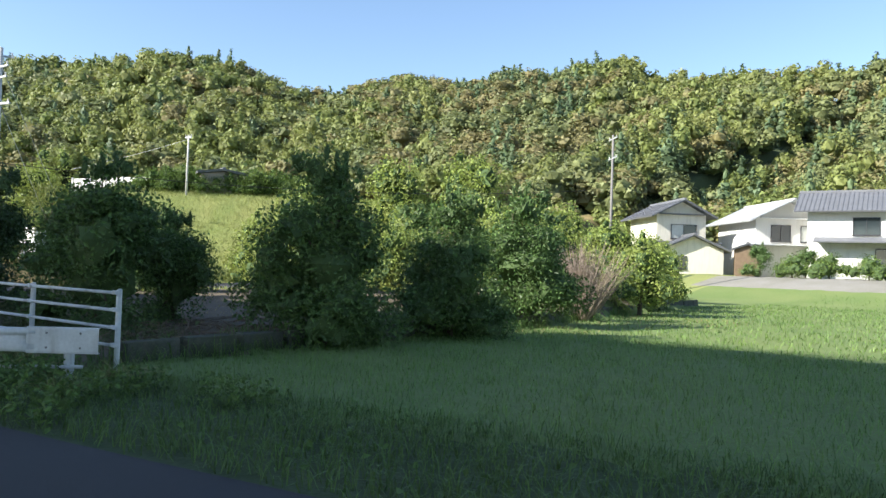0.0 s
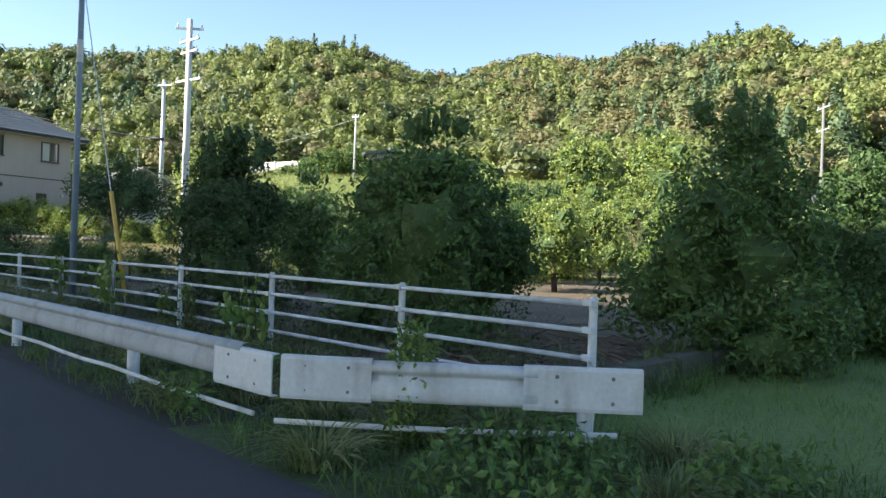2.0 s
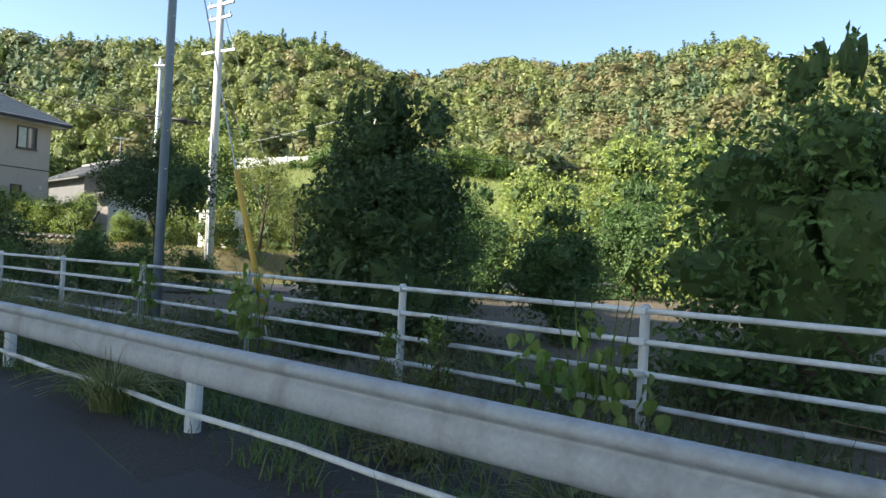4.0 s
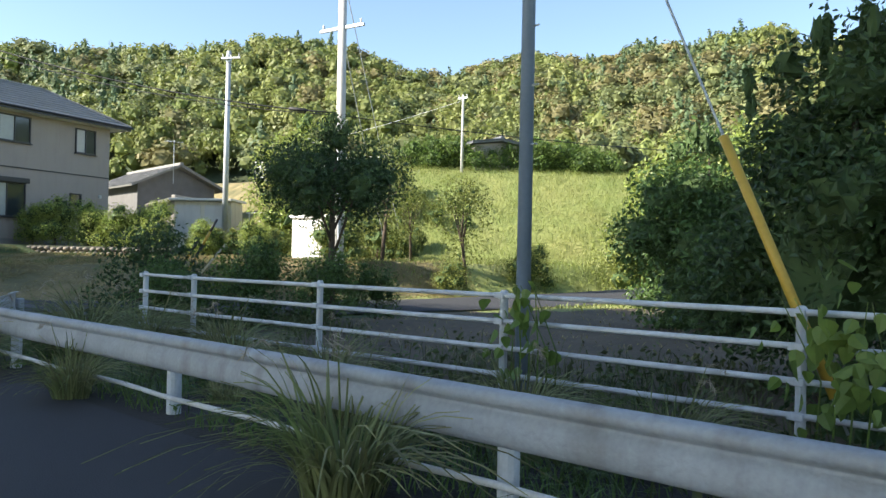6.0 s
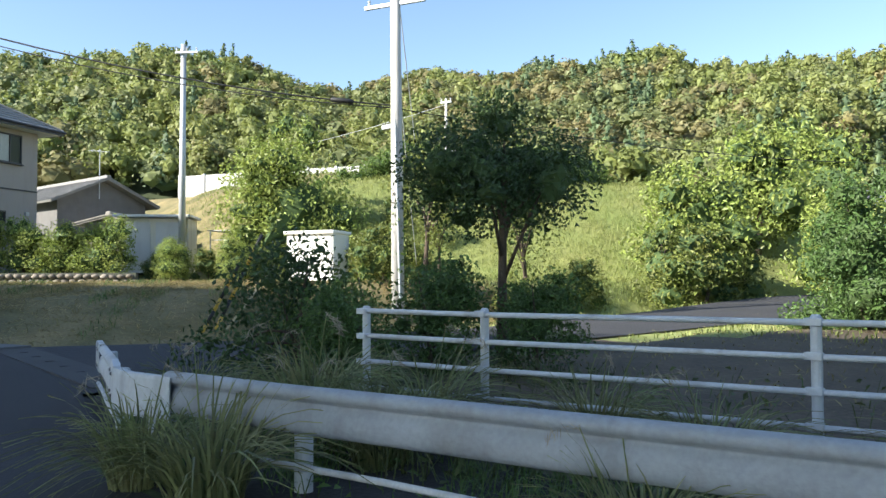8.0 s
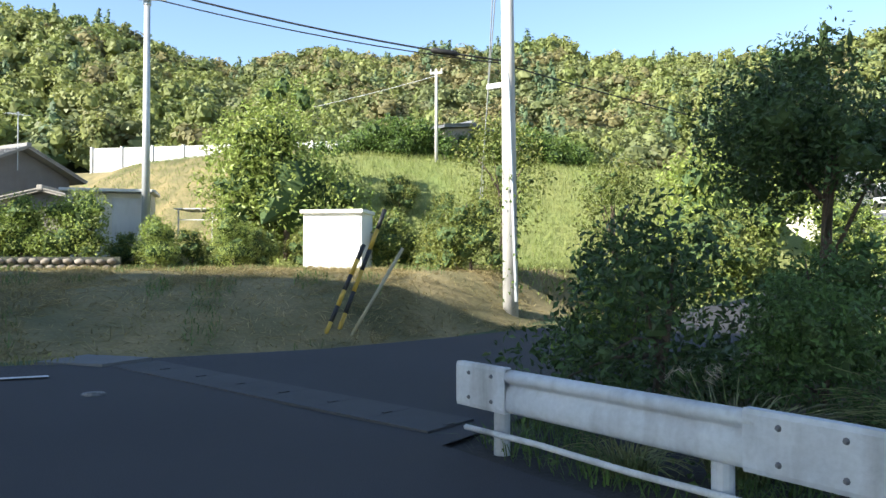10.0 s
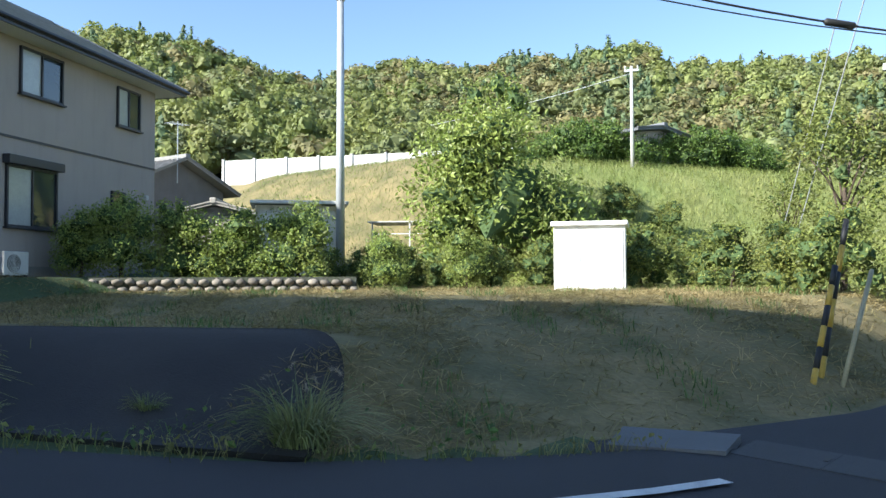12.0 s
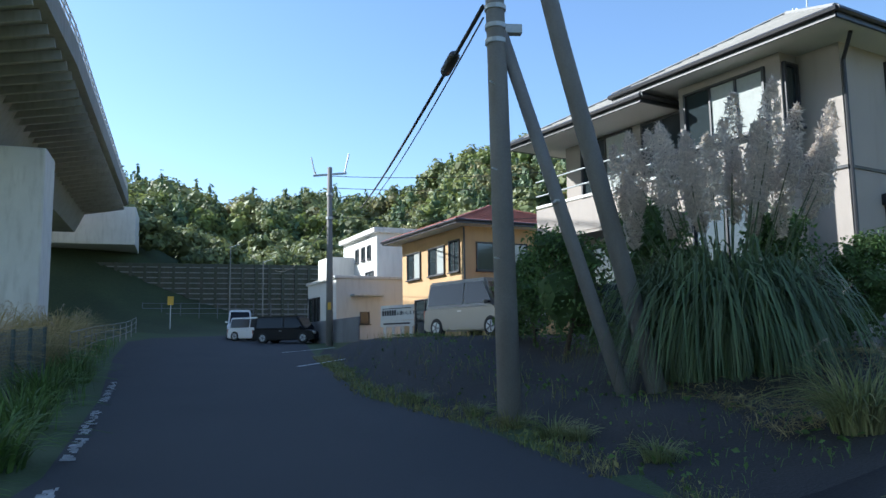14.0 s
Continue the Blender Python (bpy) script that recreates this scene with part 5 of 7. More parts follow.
# ---- buildings ----
stucco = material("beige_stucco", (0.38, 0.335, 0.30), 0.9, vary=0.08, scale=1.0, fine=80, bump=0.35, dirt=0.12)
cream = material("cream_plaster", (0.70, 0.66, 0.55), 0.9, vary=0.08, scale=1.0, fine=60, bump=0.2, dirt=0.2)
white_wall = material("white_plaster", (0.62, 0.61, 0.58), 0.85, vary=0.06, scale=1.0, fine=60, bump=0.15, dirt=0.15)
ochre = material("ochre_plaster", (0.50, 0.32, 0.16), 0.9, vary=0.1, scale=1.0, fine=60, bump=0.2, dirt=0.15)
slate = material("grey_roof_tile", (0.16, 0.165, 0.18), 0.6, vary=0.2, scale=1.5, fine=14, bump=0.4, objects=0.15)
pale_tile = material("weathered_roof_tile", (0.247, 0.240, 0.225), 0.7, vary=0.2, scale=1.5, fine=14, bump=0.4, objects=0.15)
dark_stucco = material("dark_stucco", (0.17, 0.165, 0.16), 0.9, vary=0.2, scale=2, fine=40, bump=0.2, dirt=0.3)
sheet_roof = material("buff_sheet_roof", (0.42, 0.39, 0.34), 0.6, metal=0.1, vary=0.2, scale=2, fine=20, bump=0.05, dirt=0.35)
silver_roof = material("silver_sheet_roof", (0.62, 0.63, 0.64), 0.45, metal=0.3, vary=0.12, scale=2, fine=20, bump=0.05, dirt=0.25)
red_tile = material("red_brown_roof", (0.30, 0.10, 0.07), 0.7, vary=0.2, scale=1.5, fine=14, bump=0.3)
dark_trim = material("dark_bronze_trim", (0.035, 0.035, 0.04), 0.4, vary=0.1, bump=0.02)
soffit_white = material("white_soffit", (0.68, 0.67, 0.64), 0.8, vary=0.06, bump=0.05)
glass = glass_pane()
curtain = material("curtained_window", (0.42, 0.44, 0.42), 0.15, vary=0.12, scale=6, fine=25, bump=0.0, spec=0.8)
shed_paint = material("white_shed_panel", (0.80, 0.79, 0.76), 0.5, vary=0.05, scale=1.5, fine=40, bump=0.04, dirt=0.12)
stone_grey = material("field_stone", (0.24, 0.21, 0.17), 0.9, vary=0.25, scale=6, fine=40, bump=0.7, objects=0.35)
timber = material("weathered_timber", (0.20, 0.14, 0.09), 0.85, vary=0.3, scale=4, fine=40, bump=0.4)
tyre_black = material("tyre_rubber", (0.02, 0.02, 0.02), 0.8, vary=0.2, bump=0.1)
plastic_grey = material("pale_grey_casing", (0.55, 0.55, 0.53), 0.5, vary=0.08, bump=0.05, dirt=0.2)


def window_unit(parent, m, w, h, panes=2, pane_mats=(None,), hood=False, name="window"):
    """A framed window on a wall; m puts its lower left corner, x along the wall, y into it."""
    t = 0.05
    bm = boxes((w / 2, -0.02, t / 2, w, 0.09, t), (w / 2, -0.02, h - t / 2, w, 0.09, t), (t / 2, -0.02, h / 2, t, 0.09, h), (w - t / 2, -0.02, h / 2, t, 0.09, h), bevel=0.005)
    win = part(name, bm, dark_trim, parent, "dark bronze window frame")
    win.matrix_basis = m
    each = (w - 2 * t) / panes
    for k in range(panes):
        mat = pane_mats[k % len(pane_mats)] or glass
        part("pane", boxes((t + each * (k + 0.5), -0.005 - 0.012 * (k % 2), h / 2, each + 0.01, 0.012, h - 2 * t)), mat, win, "curtained pane" if mat is curtain else "")
        if k:
            part("mullion", boxes((t + each * k, -0.025, h / 2, 0.04, 0.05, h - 2 * t)), dark_trim, win)
    part("sill", boxes((w / 2, -0.06, -0.02, w + 0.08, 0.12, 0.04), bevel=0.006), dark_trim, win)
    if hood:
        part("shutter_box", boxes((w / 2, -0.09, h + 0.1, w + 0.16, 0.2, 0.2), bevel=0.02), dark_trim, win)
    return win


def hip_roof(parent, x0, x1, y0, y1, z, pitch, mat, thick=0.16, soffit=True, ridges=True):
    """A hipped roof over a rectangle, with fascia, soffit, gutters and tile courses."""
    wx, wy = x1 - x0, y1 - y0
    half = min(wx, wy) / 2
    rise = half * math.tan(radians(pitch))
    if wx < wy:
        a, b = ((x0 + x1) / 2, y0 + half, z + thick + rise), ((x0 + x1) / 2, y1 - half, z + thick + rise)
    else:
        a, b = (x0 + half, (y0 + y1) / 2, z + thick + rise), (x1 - half, (y0 + y1) / 2, z + thick + rise)
    v = [(x0, y0, z + thick), (x1, y0, z + thick), (x1, y1, z + thick), (x0, y1, z + thick), a, b]
    f = [(0, 1, 4), (1, 2, 5, 4), (2, 3, 5), (3, 0, 4, 5)] if wx < wy else [(0, 1, 5, 4), (1, 2, 5), (2, 3, 4, 5), (3, 0, 4)]
    roof = mesh_object("roof", v, f, mat, parent)
    courses = max(3, int(half / math.cos(radians(pitch)) / 0.28))
    corners = [Vector(v[k]) for k in range(4)]
    ends = [Vector(a), Vector(a), Vector(b), Vector(b)] if wx < wy else [Vector(a), Vector(b), Vector(b), Vector(a)]
    bm = bmesh.new()
    for k in range(1, courses):
        u = k / courses
        ring = [c.lerp(e, u) for c, e in zip(corners, ends)]
        for p, q in zip(ring, ring[1:] + ring[:1]):
            if (p - q).length > 0.2:
                tube([p + Vector((0, 0, 0.012)), q + Vector((0, 0, 0.012))], 0.02, 4, bm)
    tagged(part("tile_course", bm, mat, roof), kind="stuff")
    caps = bmesh.new()
    for c, e in zip(corners, ends):
        tube([c, e], 0.06, 6, caps)
    if (Vector(a) - Vector(b)).length > 0.1:
        tube([a, b], 0.075, 6, caps)
    part("ridge_cap", caps, mat, roof)
    part("soffit", boxes(((x0 + x1) / 2, (y0 + y1) / 2, z + 0.03, wx - 0.08, wy - 0.08, 0.05)), soffit_white, roof, "white soffit board")
    part("fascia", boxes(((x0 + x1) / 2, y0, z + 0.08, wx, 0.04, 0.17), ((x0 + x1) / 2, y1, z + 0.08, wx, 0.04, 0.17), (x0, (y0 + y1) / 2, z + 0.08, 0.04, wy, 0.17), (x1, (y0 + y1) / 2, z + 0.08, 0.04, wy, 0.17)), dark_trim, roof)
    g = bmesh.new()
    ring = [(x0 - 0.05, y0 - 0.05, z + 0.12), (x1 + 0.05, y0 - 0.05, z + 0.12), (x1 + 0.05, y1 + 0.05, z + 0.12), (x0 - 0.05, y1 + 0.05, z + 0.12)]
    for p, q in zip(ring, ring[1:] + ring[:1]):
        tube([p, q], 0.05, 6, g)
    part("gutter", g, dark_trim, roof)
    return roof


FRONT = lambda x, y, z: pose(x, y, z)
RIGHT = lambda x, y, z: pose(x, y, z, 0, 0, 90)
LEFT = lambda x, y, z: pose(x, y, z, 0, 0, -90)


def build_house():
    house = thing("house", (-49.13, 1.43, 1.35), 26.1, "two-storey beige stucco house with a dark-trimmed hipped roof", "house")
    part("wall", boxes((-3.6, 3.25, 2.6, 7.2, 6.5, 5.5)), stucco, house, "beige stucco wall")
    part("projecting_wall", boxes((-1.95, -0.24, 2.6, 2.3, 0.5, 5.46)), stucco, house, "beige stucco bay wall")
    part("plinth", boxes((-3.6, 3.25, 0.1, 7.3, 6.6, 0.5)), concrete, house, "grey concrete plinth")
    part("band", boxes((0.012, 3.25, 3.15, 0.03, 6.5, 0.05), (-0.37, -0.012, 3.15, 0.76, 0.03, 0.05)), dark_trim, house)
    window_unit(house, RIGHT(0, 1.35, 4.15), 1.35, 1.05, pane_mats=(curtain, glass))
    window_unit(house, RIGHT(0, 4.75, 4.08), 1.0, 1.05, pane_mats=(curtain, glass))
    window_unit(house, RIGHT(0, 1.0, 1.2), 1.55, 1.35, pane_mats=(curtain, glass), hood=True)
    window_unit(house, RIGHT(0, 4.55, 1.85), 0.55, 0.5, panes=1)
    window_unit(house, FRONT(-2.95, -0.49, 4.0), 1.85, 1.15, panes=3, pane_mats=(glass, curtain, curtain))
    window_unit(house, RIGHT(-0.8, -0.45, 4.0), 0.4, 1.15, panes=1)
    window_unit(house, FRONT(-6.6, 0, 3.55), 1.7, 1.5, pane_mats=(glass, curtain))
    window_unit(house, FRONT(-4.6, 0, 3.55), 1.2, 1.5)
    window_unit(house, FRONT(-2.9, -0.49, 1.0), 1.6, 1.8)
    window_unit(house, FRONT(-6.4, 0, 0.6), 2.0, 1.9)
    balcony = part("balcony", boxes((-5.2, -0.45, 2.75, 4.1, 0.95, 0.14), (-5.2, -0.9, 3.1, 4.1, 0.08, 0.7), (-7.2, -0.45, 3.1, 0.08, 0.9, 0.7)), stucco, house, "beige balcony with white rail")
    part("balcony_rail", boxes((-5.2, -0.9, 3.52, 4.1, 0.09, 0.06)), soffit_white, balcony)
    for k in range(2):
        part("laundry_pole", tube([(-7.1, -1.05, 3.75 + 0.35 * k), (-3.4, -1.05, 3.78 + 0.35 * k)], 0.018, 6), zinc, balcony)
    hip_roof(house, -4.4, 0.62, -1.05, 7.1, 5.32, 29, pale_tile)
    hip_roof(house, -8.0, -3.5, -1.15, 6.4, 5.08, 28, pale_tile)
    part("downpipe", tube([(0.05, 0.03, 0.1), (0.05, 0.03, 5.0), (0.4, -0.3, 5.3)], 0.035, 8), dark_trim, house)
    part("vent_hood", boxes((0.06, 6.0, 2.3, 0.12, 0.14, 0.14), bevel=0.03), plastic_grey, house)
    return house


build_house()


def at_house(x, y, z):
    p = pose(-49.13, 1.43, 1.35, 0, 0, 26.1) @ Vector((x, y, z))
    return (p.x, p.y, p.z)


def build_dish():
    dish = thing("satellite_dish", at_house(-1.9, 1.7, 6.3), 60, "small grey satellite dish on a roof mast", "antenna")
    part("mast", tube([(0, 0, -0.1), (0, 0, 0.75)], 0.02, 8), zinc, dish)
    bm = bmesh.new()
    bmesh.ops.create_uvsphere(bm, u_segments=18, v_segments=9, radius=0.26)
    bmesh.ops.delete(bm, geom=[v for v in bm.verts if v.co.z > -0.1], context="VERTS")
    bmesh.ops.translate(bm, verts=bm.verts[:], vec=(0, 0, 0.2))
    bowl = part("bowl", bm, plastic_grey, dish, smooth=True)
    bowl.matrix_basis = pose(0.05, 0, 0.5, 0, 75, 0)
    part("arm", tube([(0.02, 0, 0.4), (0.3, 0, 0.42)], 0.012, 6), dark_trim, dish)
    mast = thing("tv_antenna", at_house(-1.9, 2.2, 6.3), 20, "thin aerial mast with crossbars on the roof", "antenna")
    part("mast", tube([(0, 0, -0.1), (0, 0, 1.5)], 0.014, 6), zinc, mast)
    for k in range(4):
        part("crossbar", tube([(-0.25, 0.1 * k, 1.3), (0.25, 0.1 * k, 1.3)], 0.006, 5), zinc, mast)
    part("boom", tube([(0, -0.05, 1.3), (0, 0.4, 1.3)], 0.008, 5), zinc, mast)


build_dish()


def build_ac():
    ac = thing("air_conditioner", at_house(0.42, 0.75, 0.12), 26.1, "pale outdoor air conditioner unit beside the house wall", "air conditioner")
    part("casing", boxes((0, 0, 0.28, 0.26, 0.68, 0.5), bevel=0.02), plastic_grey, ac)
    ring = bmesh.new()
    for k in range(5):
        pts = [(0.135, -0.08 + (0.04 + 0.035 * k) * math.cos(a), 0.28 + (0.04 + 0.035 * k) * math.sin(a)) for a in np.linspace(0, 2 * math.pi, 17)]
        tube(pts, 0.006, 4, ring)
    part("fan_guard", ring, dark_trim, ac)
    for u in (-0.25, 0.25):
        part("foot", boxes((0, u, 0.015, 0.3, 0.08, 0.05)), black_paint, ac)


build_ac()


def build_shed():
    # front edge from the left front corner to the right one
    turn = math.degrees(math.atan2(11.6 - 10.95, -39.7 + 41.2))
    shed = thing("storage_shed", (-41.2, 10.95, 1.1), turn, "white sheet-steel storage shed standing on the lot", "shed")
    part("body", boxes((0.82, 0.5, 0.76, 1.62, 1.0, 1.5), bevel=0.01), shed_paint, shed)
    part("roof", boxes((0.82, 0.47, 1.56, 1.74, 1.16, 0.1), bevel=0.02), shed_paint, shed)
    for x, w in ((0.06, 0.5), (0.58, 1.0)):
        part("door_panel", boxes((x + w / 2, -0.012, 0.74, w, 0.03, 1.36), bevel=0.008), shed_paint, shed)
    part("handle", boxes((0.62, -0.035, 0.75, 0.03, 0.02, 0.18), bevel=0.004), zinc, shed)
    part("base", boxes((0.82, 0.5, -0.04, 1.7, 1.06, 0.1)), concrete, shed)


build_shed()


def build_stone_wall():
    rng = np.random.default_rng(17)
    wall = thing("stone_wall", (0, 0, 0), label="low wall of rounded field stones under the garden shrubs", category="wall", kind="structure")
    a, b = Vector((-48.3, 3.5, 0)), Vector((-44.3, 7.6, 0))
    along = (b - a).normalized()
    length = (b - a).length
    part("backing", boxes((length / 2, 0.12, 0.2, length, 0.2, 0.8)), mossy, wall).matrix_basis = pose(a.x, a.y, 0.85, 0, 0, math.degrees(math.atan2(along.y, along.x)))
    shapes = []
    for k in range(5):
        bm = bmesh.new()
        bmesh.ops.create_icosphere(bm, subdivisions=1, radius=1)
        for vert in bm.verts:
            vert.co *= 1 + 0.1 * rng.normal()
        ob = part("stone", bm, stone_grey, wall, smooth=True)
        shapes.append(ob.data)
        bpy.data.objects.remove(ob)
    for row in range(3):
        n = int(length / 0.26)
        for k in range(n):
            p = a + along * ((k + 0.5 * (row % 2)) * 0.26 + 0.1)
            ob = new("stone", shapes[int(rng.integers(5))])
            ob.parent = wall
            ob.matrix_basis = pose(p.x, p.y, 1.02 + 0.16 * row + rng.normal() * 0.01, rng.uniform(-20, 20), rng.uniform(-20, 20), math.degrees(math.atan2(along.y, along.x))) @ Matrix.Diagonal((0.135, 0.13, 0.085, 1))


build_stone_wall()


def gable_house(name, place, turn, w, d, h, wall, roof, label, pitch=26, eave=0.5, windows=(), skirt=None, category="house", storeys=True):
    """A house with its gable to the front (y = 0): w wide, d deep, h to the eaves."""
    house = thing(name, place, turn, label, category)
    rise = w / 2 * math.tan(radians(pitch))
    bm = bmesh.new()
    front = [bm.verts.new(p) for p in ((0, 0, -0.6), (w, 0, -0.6), (w, 0, h), (w / 2, 0, h + rise), (0, 0, h))]
    back = [bm.verts.new((v.co.x, d, v.co.z)) for v in front]
    bm.faces.new(front)
    bm.faces.new(back[::-1])
    for k in range(5):
        bm.faces.new((front[k], back[k], back[(k + 1) % 5], front[(k + 1) % 5]))
    bmesh.ops.recalc_face_normals(bm, faces=bm.faces[:])
    part("wall", bm, wall, house)
    top = part("roof", bmesh.new(), roof, house)
    for side in (-1, 1):
        length = (w / 2 + eave) / math.cos(radians(pitch))
        m = Matrix.Translation((w / 2, d / 2, h + rise + 0.09)) @ pose(0, 0, 0, 0, side * pitch, 0)
        slab = part("roof_slope", boxes((side * length / 2, 0, 0, length, d + 2 * eave, 0.1)), roof, top)
        slab.matrix_basis = m
        rows = bmesh.new()
        n = int((d + 2 * eave) / 0.3)
        for k in range(n + 1):
            bmesh.ops.create_cube(rows, size=1, matrix=Matrix.Translation((side * length / 2, -d / 2 - eave + k * (d + 2 * eave) / n, 0.06)) @ Matrix.Diagonal((length, 0.07, 0.05, 1)))
        tagged(part("tiling", rows, roof, top), kind="stuff").matrix_basis = m
    part("ridge", boxes((w / 2, d / 2, h + rise + 0.17, 0.22, d + 2 * eave + 0.1, 0.2), bevel=0.04), roof, top)
    for x, z, ww, hh, cur in windows:
        window_unit(house, FRONT(x, 0, z), ww, hh, pane_mats=(curtain, glass) if cur else (glass,))
    if skirt:
        z, out = skirt
        part("skirt_roof", boxes((w / 2, -out / 2, z, w + 2 * out, out + 0.3, 0.09)), roof, house)
        part("gable_canopy", boxes((w / 2, -0.15, h + 0.02, w * 0.9, 0.4, 0.08)), roof, house)
    return house


# the houses across the field
G = lambda x, y: float(ground_z(x, y))
gable_house("house", (-34.9, 56.6, 2.2), 55, 4.2, 6, 4.3, cream, slate, "cream two-storey house with a grey gabled tile roof", 27, 0.7, [(1.2, 2.3, 2.2, 1.2, True), (0.4, 0.2, 1.5, 1.5, False)], (2.0, 0.9))
gable_house("house", (-32.6, 54.0, 1.8), 45, 4.6, 3, 1.7, cream, slate, "low cream annex with a grey tile roof", 24, 0.5, [(0.6, 0.2, 1.2, 1.0, False)])
gable_house("house", (-28.2, 60.0, 2.2), 52, 5.4, 7, 4.0, white_wall, silver_roof, "white two-storey house with a pale silver roof", 26, 0.8, [(1.2, 2.2, 1.6, 1.3, False), (3.6, 2.2, 1.9, 1.3, True)], (1.9, 1.2))
broad = gable_house("house", (-13.5, 61.5, 2.2), 108, 6.0, 10.5, 4.4, white_wall, slate, "broad white house with a dark tile roof", 24, 0.8, [(1.0, 2.6, 1.3, 1.3, True)])
for y, z, w in ((1.2, 2.5, 1.5), (4.4, 2.6, 1.3), (7.6, 2.5, 1.7), (6.2, 0.3, 1.8), (2.2, 0.3, 1.8)):
    window_unit(broad, pose(0, y, z, 0, 0, -90), w, 1.25)
part("porch_roof", boxes((-0.65, 5.2, 2.15, 1.5, 9.6, 0.1, 0, -14)), slate, broad, "dark tiled lean-to roof")
antenna = thing("tv_antenna", (-58.6, 12.2, 5.6), label="thin television antenna above the grey roof", category="antenna")
part("mast", tube([(0, 0, -0.5), (0, 0, 1.9)], 0.022, 6), zinc, antenna)
part("boom", tube([(-0.1, -0.45, 1.8), (0.1, 0.45, 1.8)], 0.015, 6), zinc, antenna)
for k in range(7):
    part("element", tube([(0.22 - 0.033 * (k - 3), -0.4 + 0.13 * k, 1.8), (-0.22 + 0.033 * (k - 3), -0.4 + 0.13 * k, 1.8)], 0.008, 4), zinc, antenna)
part_store = gable_house("garden_shed", (-28.4, 57.2, 1.7), 30, 1.8, 2, 1.9, timber, slate, "small timber shed beside the far houses", 20, 0.25, [], category="shed")

# grey-roofed houses behind the storage row
gable_house("house", (-58.9, 10.4, 1.7), 95, 4.4, 7, 3.3, dark_stucco, pale_tile, "low dark-walled house with a weathered grey roof", 25, 0.5, [(1.4, 0.8, 1.4, 1.0, False)])
gable_house("outbuilding", (-55.6, 10.4, 1.7), 42, 2.4, 3.0, 1.9, stucco, sheet_roof, "small outbuilding with a buff gabled sheet roof", 14, 0.35, [], category="outbuilding")
gable_house("hut", (-43.9, 21.6, 5.7), 75, 2.6, 2.2, 1.0, stucco, slate, "small dark-roofed hut on the terrace", 8, 0.25, [], category="hut")


def build_storage_row():
    row = thing("storage_row", (-50.6, 9.7, 1.9), 50, "pale flat-roofed storage sheds along the garden", "shed")
    part("body", boxes((1.3, 0.9, 0.65, 2.6, 1.6, 2.1)), cream, row)
    part("roof", boxes((1.3, 0.8, 1.78, 2.9, 2.0, 0.1), bevel=0.02), soffit_white, row)
    part("door_panel", boxes((0.65, 0.08, 0.8, 1.1, 0.05, 1.5), bevel=0.01), white_wall, row)
    part("door_panel", boxes((1.95, 0.08, 0.8, 1.1, 0.05, 1.5), bevel=0.01), white_wall, row)
    shelter = thing("carport", (-48.3, 12.2, 1.5), 32, "low white-framed carport with a sheet roof", "carport")
    part("roof", boxes((1.2, 0.9, 1.62, 2.6, 1.6, 0.035)), pipe_paint, shelter)
    for x in (0.05, 1.2, 2.35):
        part("post", boxes((x, 0.12, 0.78, 0.04, 0.04, 1.65)), pipe_paint, shelter)
    for z in (1.25,):
        part("bar", boxes((1.2, 0.12, z, 2.3, 0.03, 0.03)), pipe_paint, shelter)
    wall = thing("boundary_wall", (-68.2, 21.2, 6.2), 24, "long bright white panel wall on the slope", "wall")
    for k in range(9):
        part("panel", boxes((0.95 + 1.9 * k, 0, 0.85, 1.84, 0.1, 1.75), bevel=0.01), white_wall, wall)
        part("pillar", boxes((1.9 * k, -0.04, 0.88, 0.12, 0.16, 1.82)), pale_concrete, wall)


build_storage_row()

# ---- road markings, slabs, ramp ----
def painted(points, width, mat, name="road_marking", lift=0.036):
    pts = along_line(points, 0.25)
    verts, faces = [], []
    for k, (x, y) in enumerate(pts):
        a, b = pts[max(k - 1, 0)], pts[min(k + 1, len(pts) - 1)]
        d = math.hypot(b[0] - a[0], b[1] - a[1])
        nx, ny = -(b[1] - a[1]) / d * width / 2, (b[0] - a[0]) / d * width / 2
        z = float(road_z(x) + 0.012 * bumps(x, y, 0.5)) + lift
        verts += [(x + nx, y + ny, z), (x - nx, y - ny, z)]
    faces = [(2 * k, 2 * k + 1, 2 * k + 3, 2 * k + 2) for k in range(len(pts) - 1)]
    return tagged(mesh_object(name, verts, faces, mat), kind="structure")


worn_paint = material("worn_road_paint", (0.6, 0.6, 0.59), 0.8, vary=0.4, scale=9, fine=70, bump=0.3, second=(0.2, 0.2, 0.2), dirt=0.3)
slab_concrete = material("pale_pavement_slab", (0.15, 0.155, 0.16), 0.9, vary=0.2, scale=1.6, fine=50, bump=0.3, dirt=0.2)
gutter_concrete = material("gutter_concrete", (0.072, 0.074, 0.078), 0.9, vary=0.25, scale=1.6, fine=50, bump=0.3)
painted([(-33.62, 0.02), (-33.85, -0.47), (-34.23, -1.11), (-34.64, -1.63), (-35.25, -2.27), (-36.2, -2.98), (-37.42, -3.6), (-37.93, -3.76), (-38.7, -3.98), (-39.38, -4.12)], 0.11, white_paint)
worn = np.random.default_rng(17)
a, b = Vector((-41.2, -8.4)), Vector((-54.3, -12.0))
flakes, quads = [], []
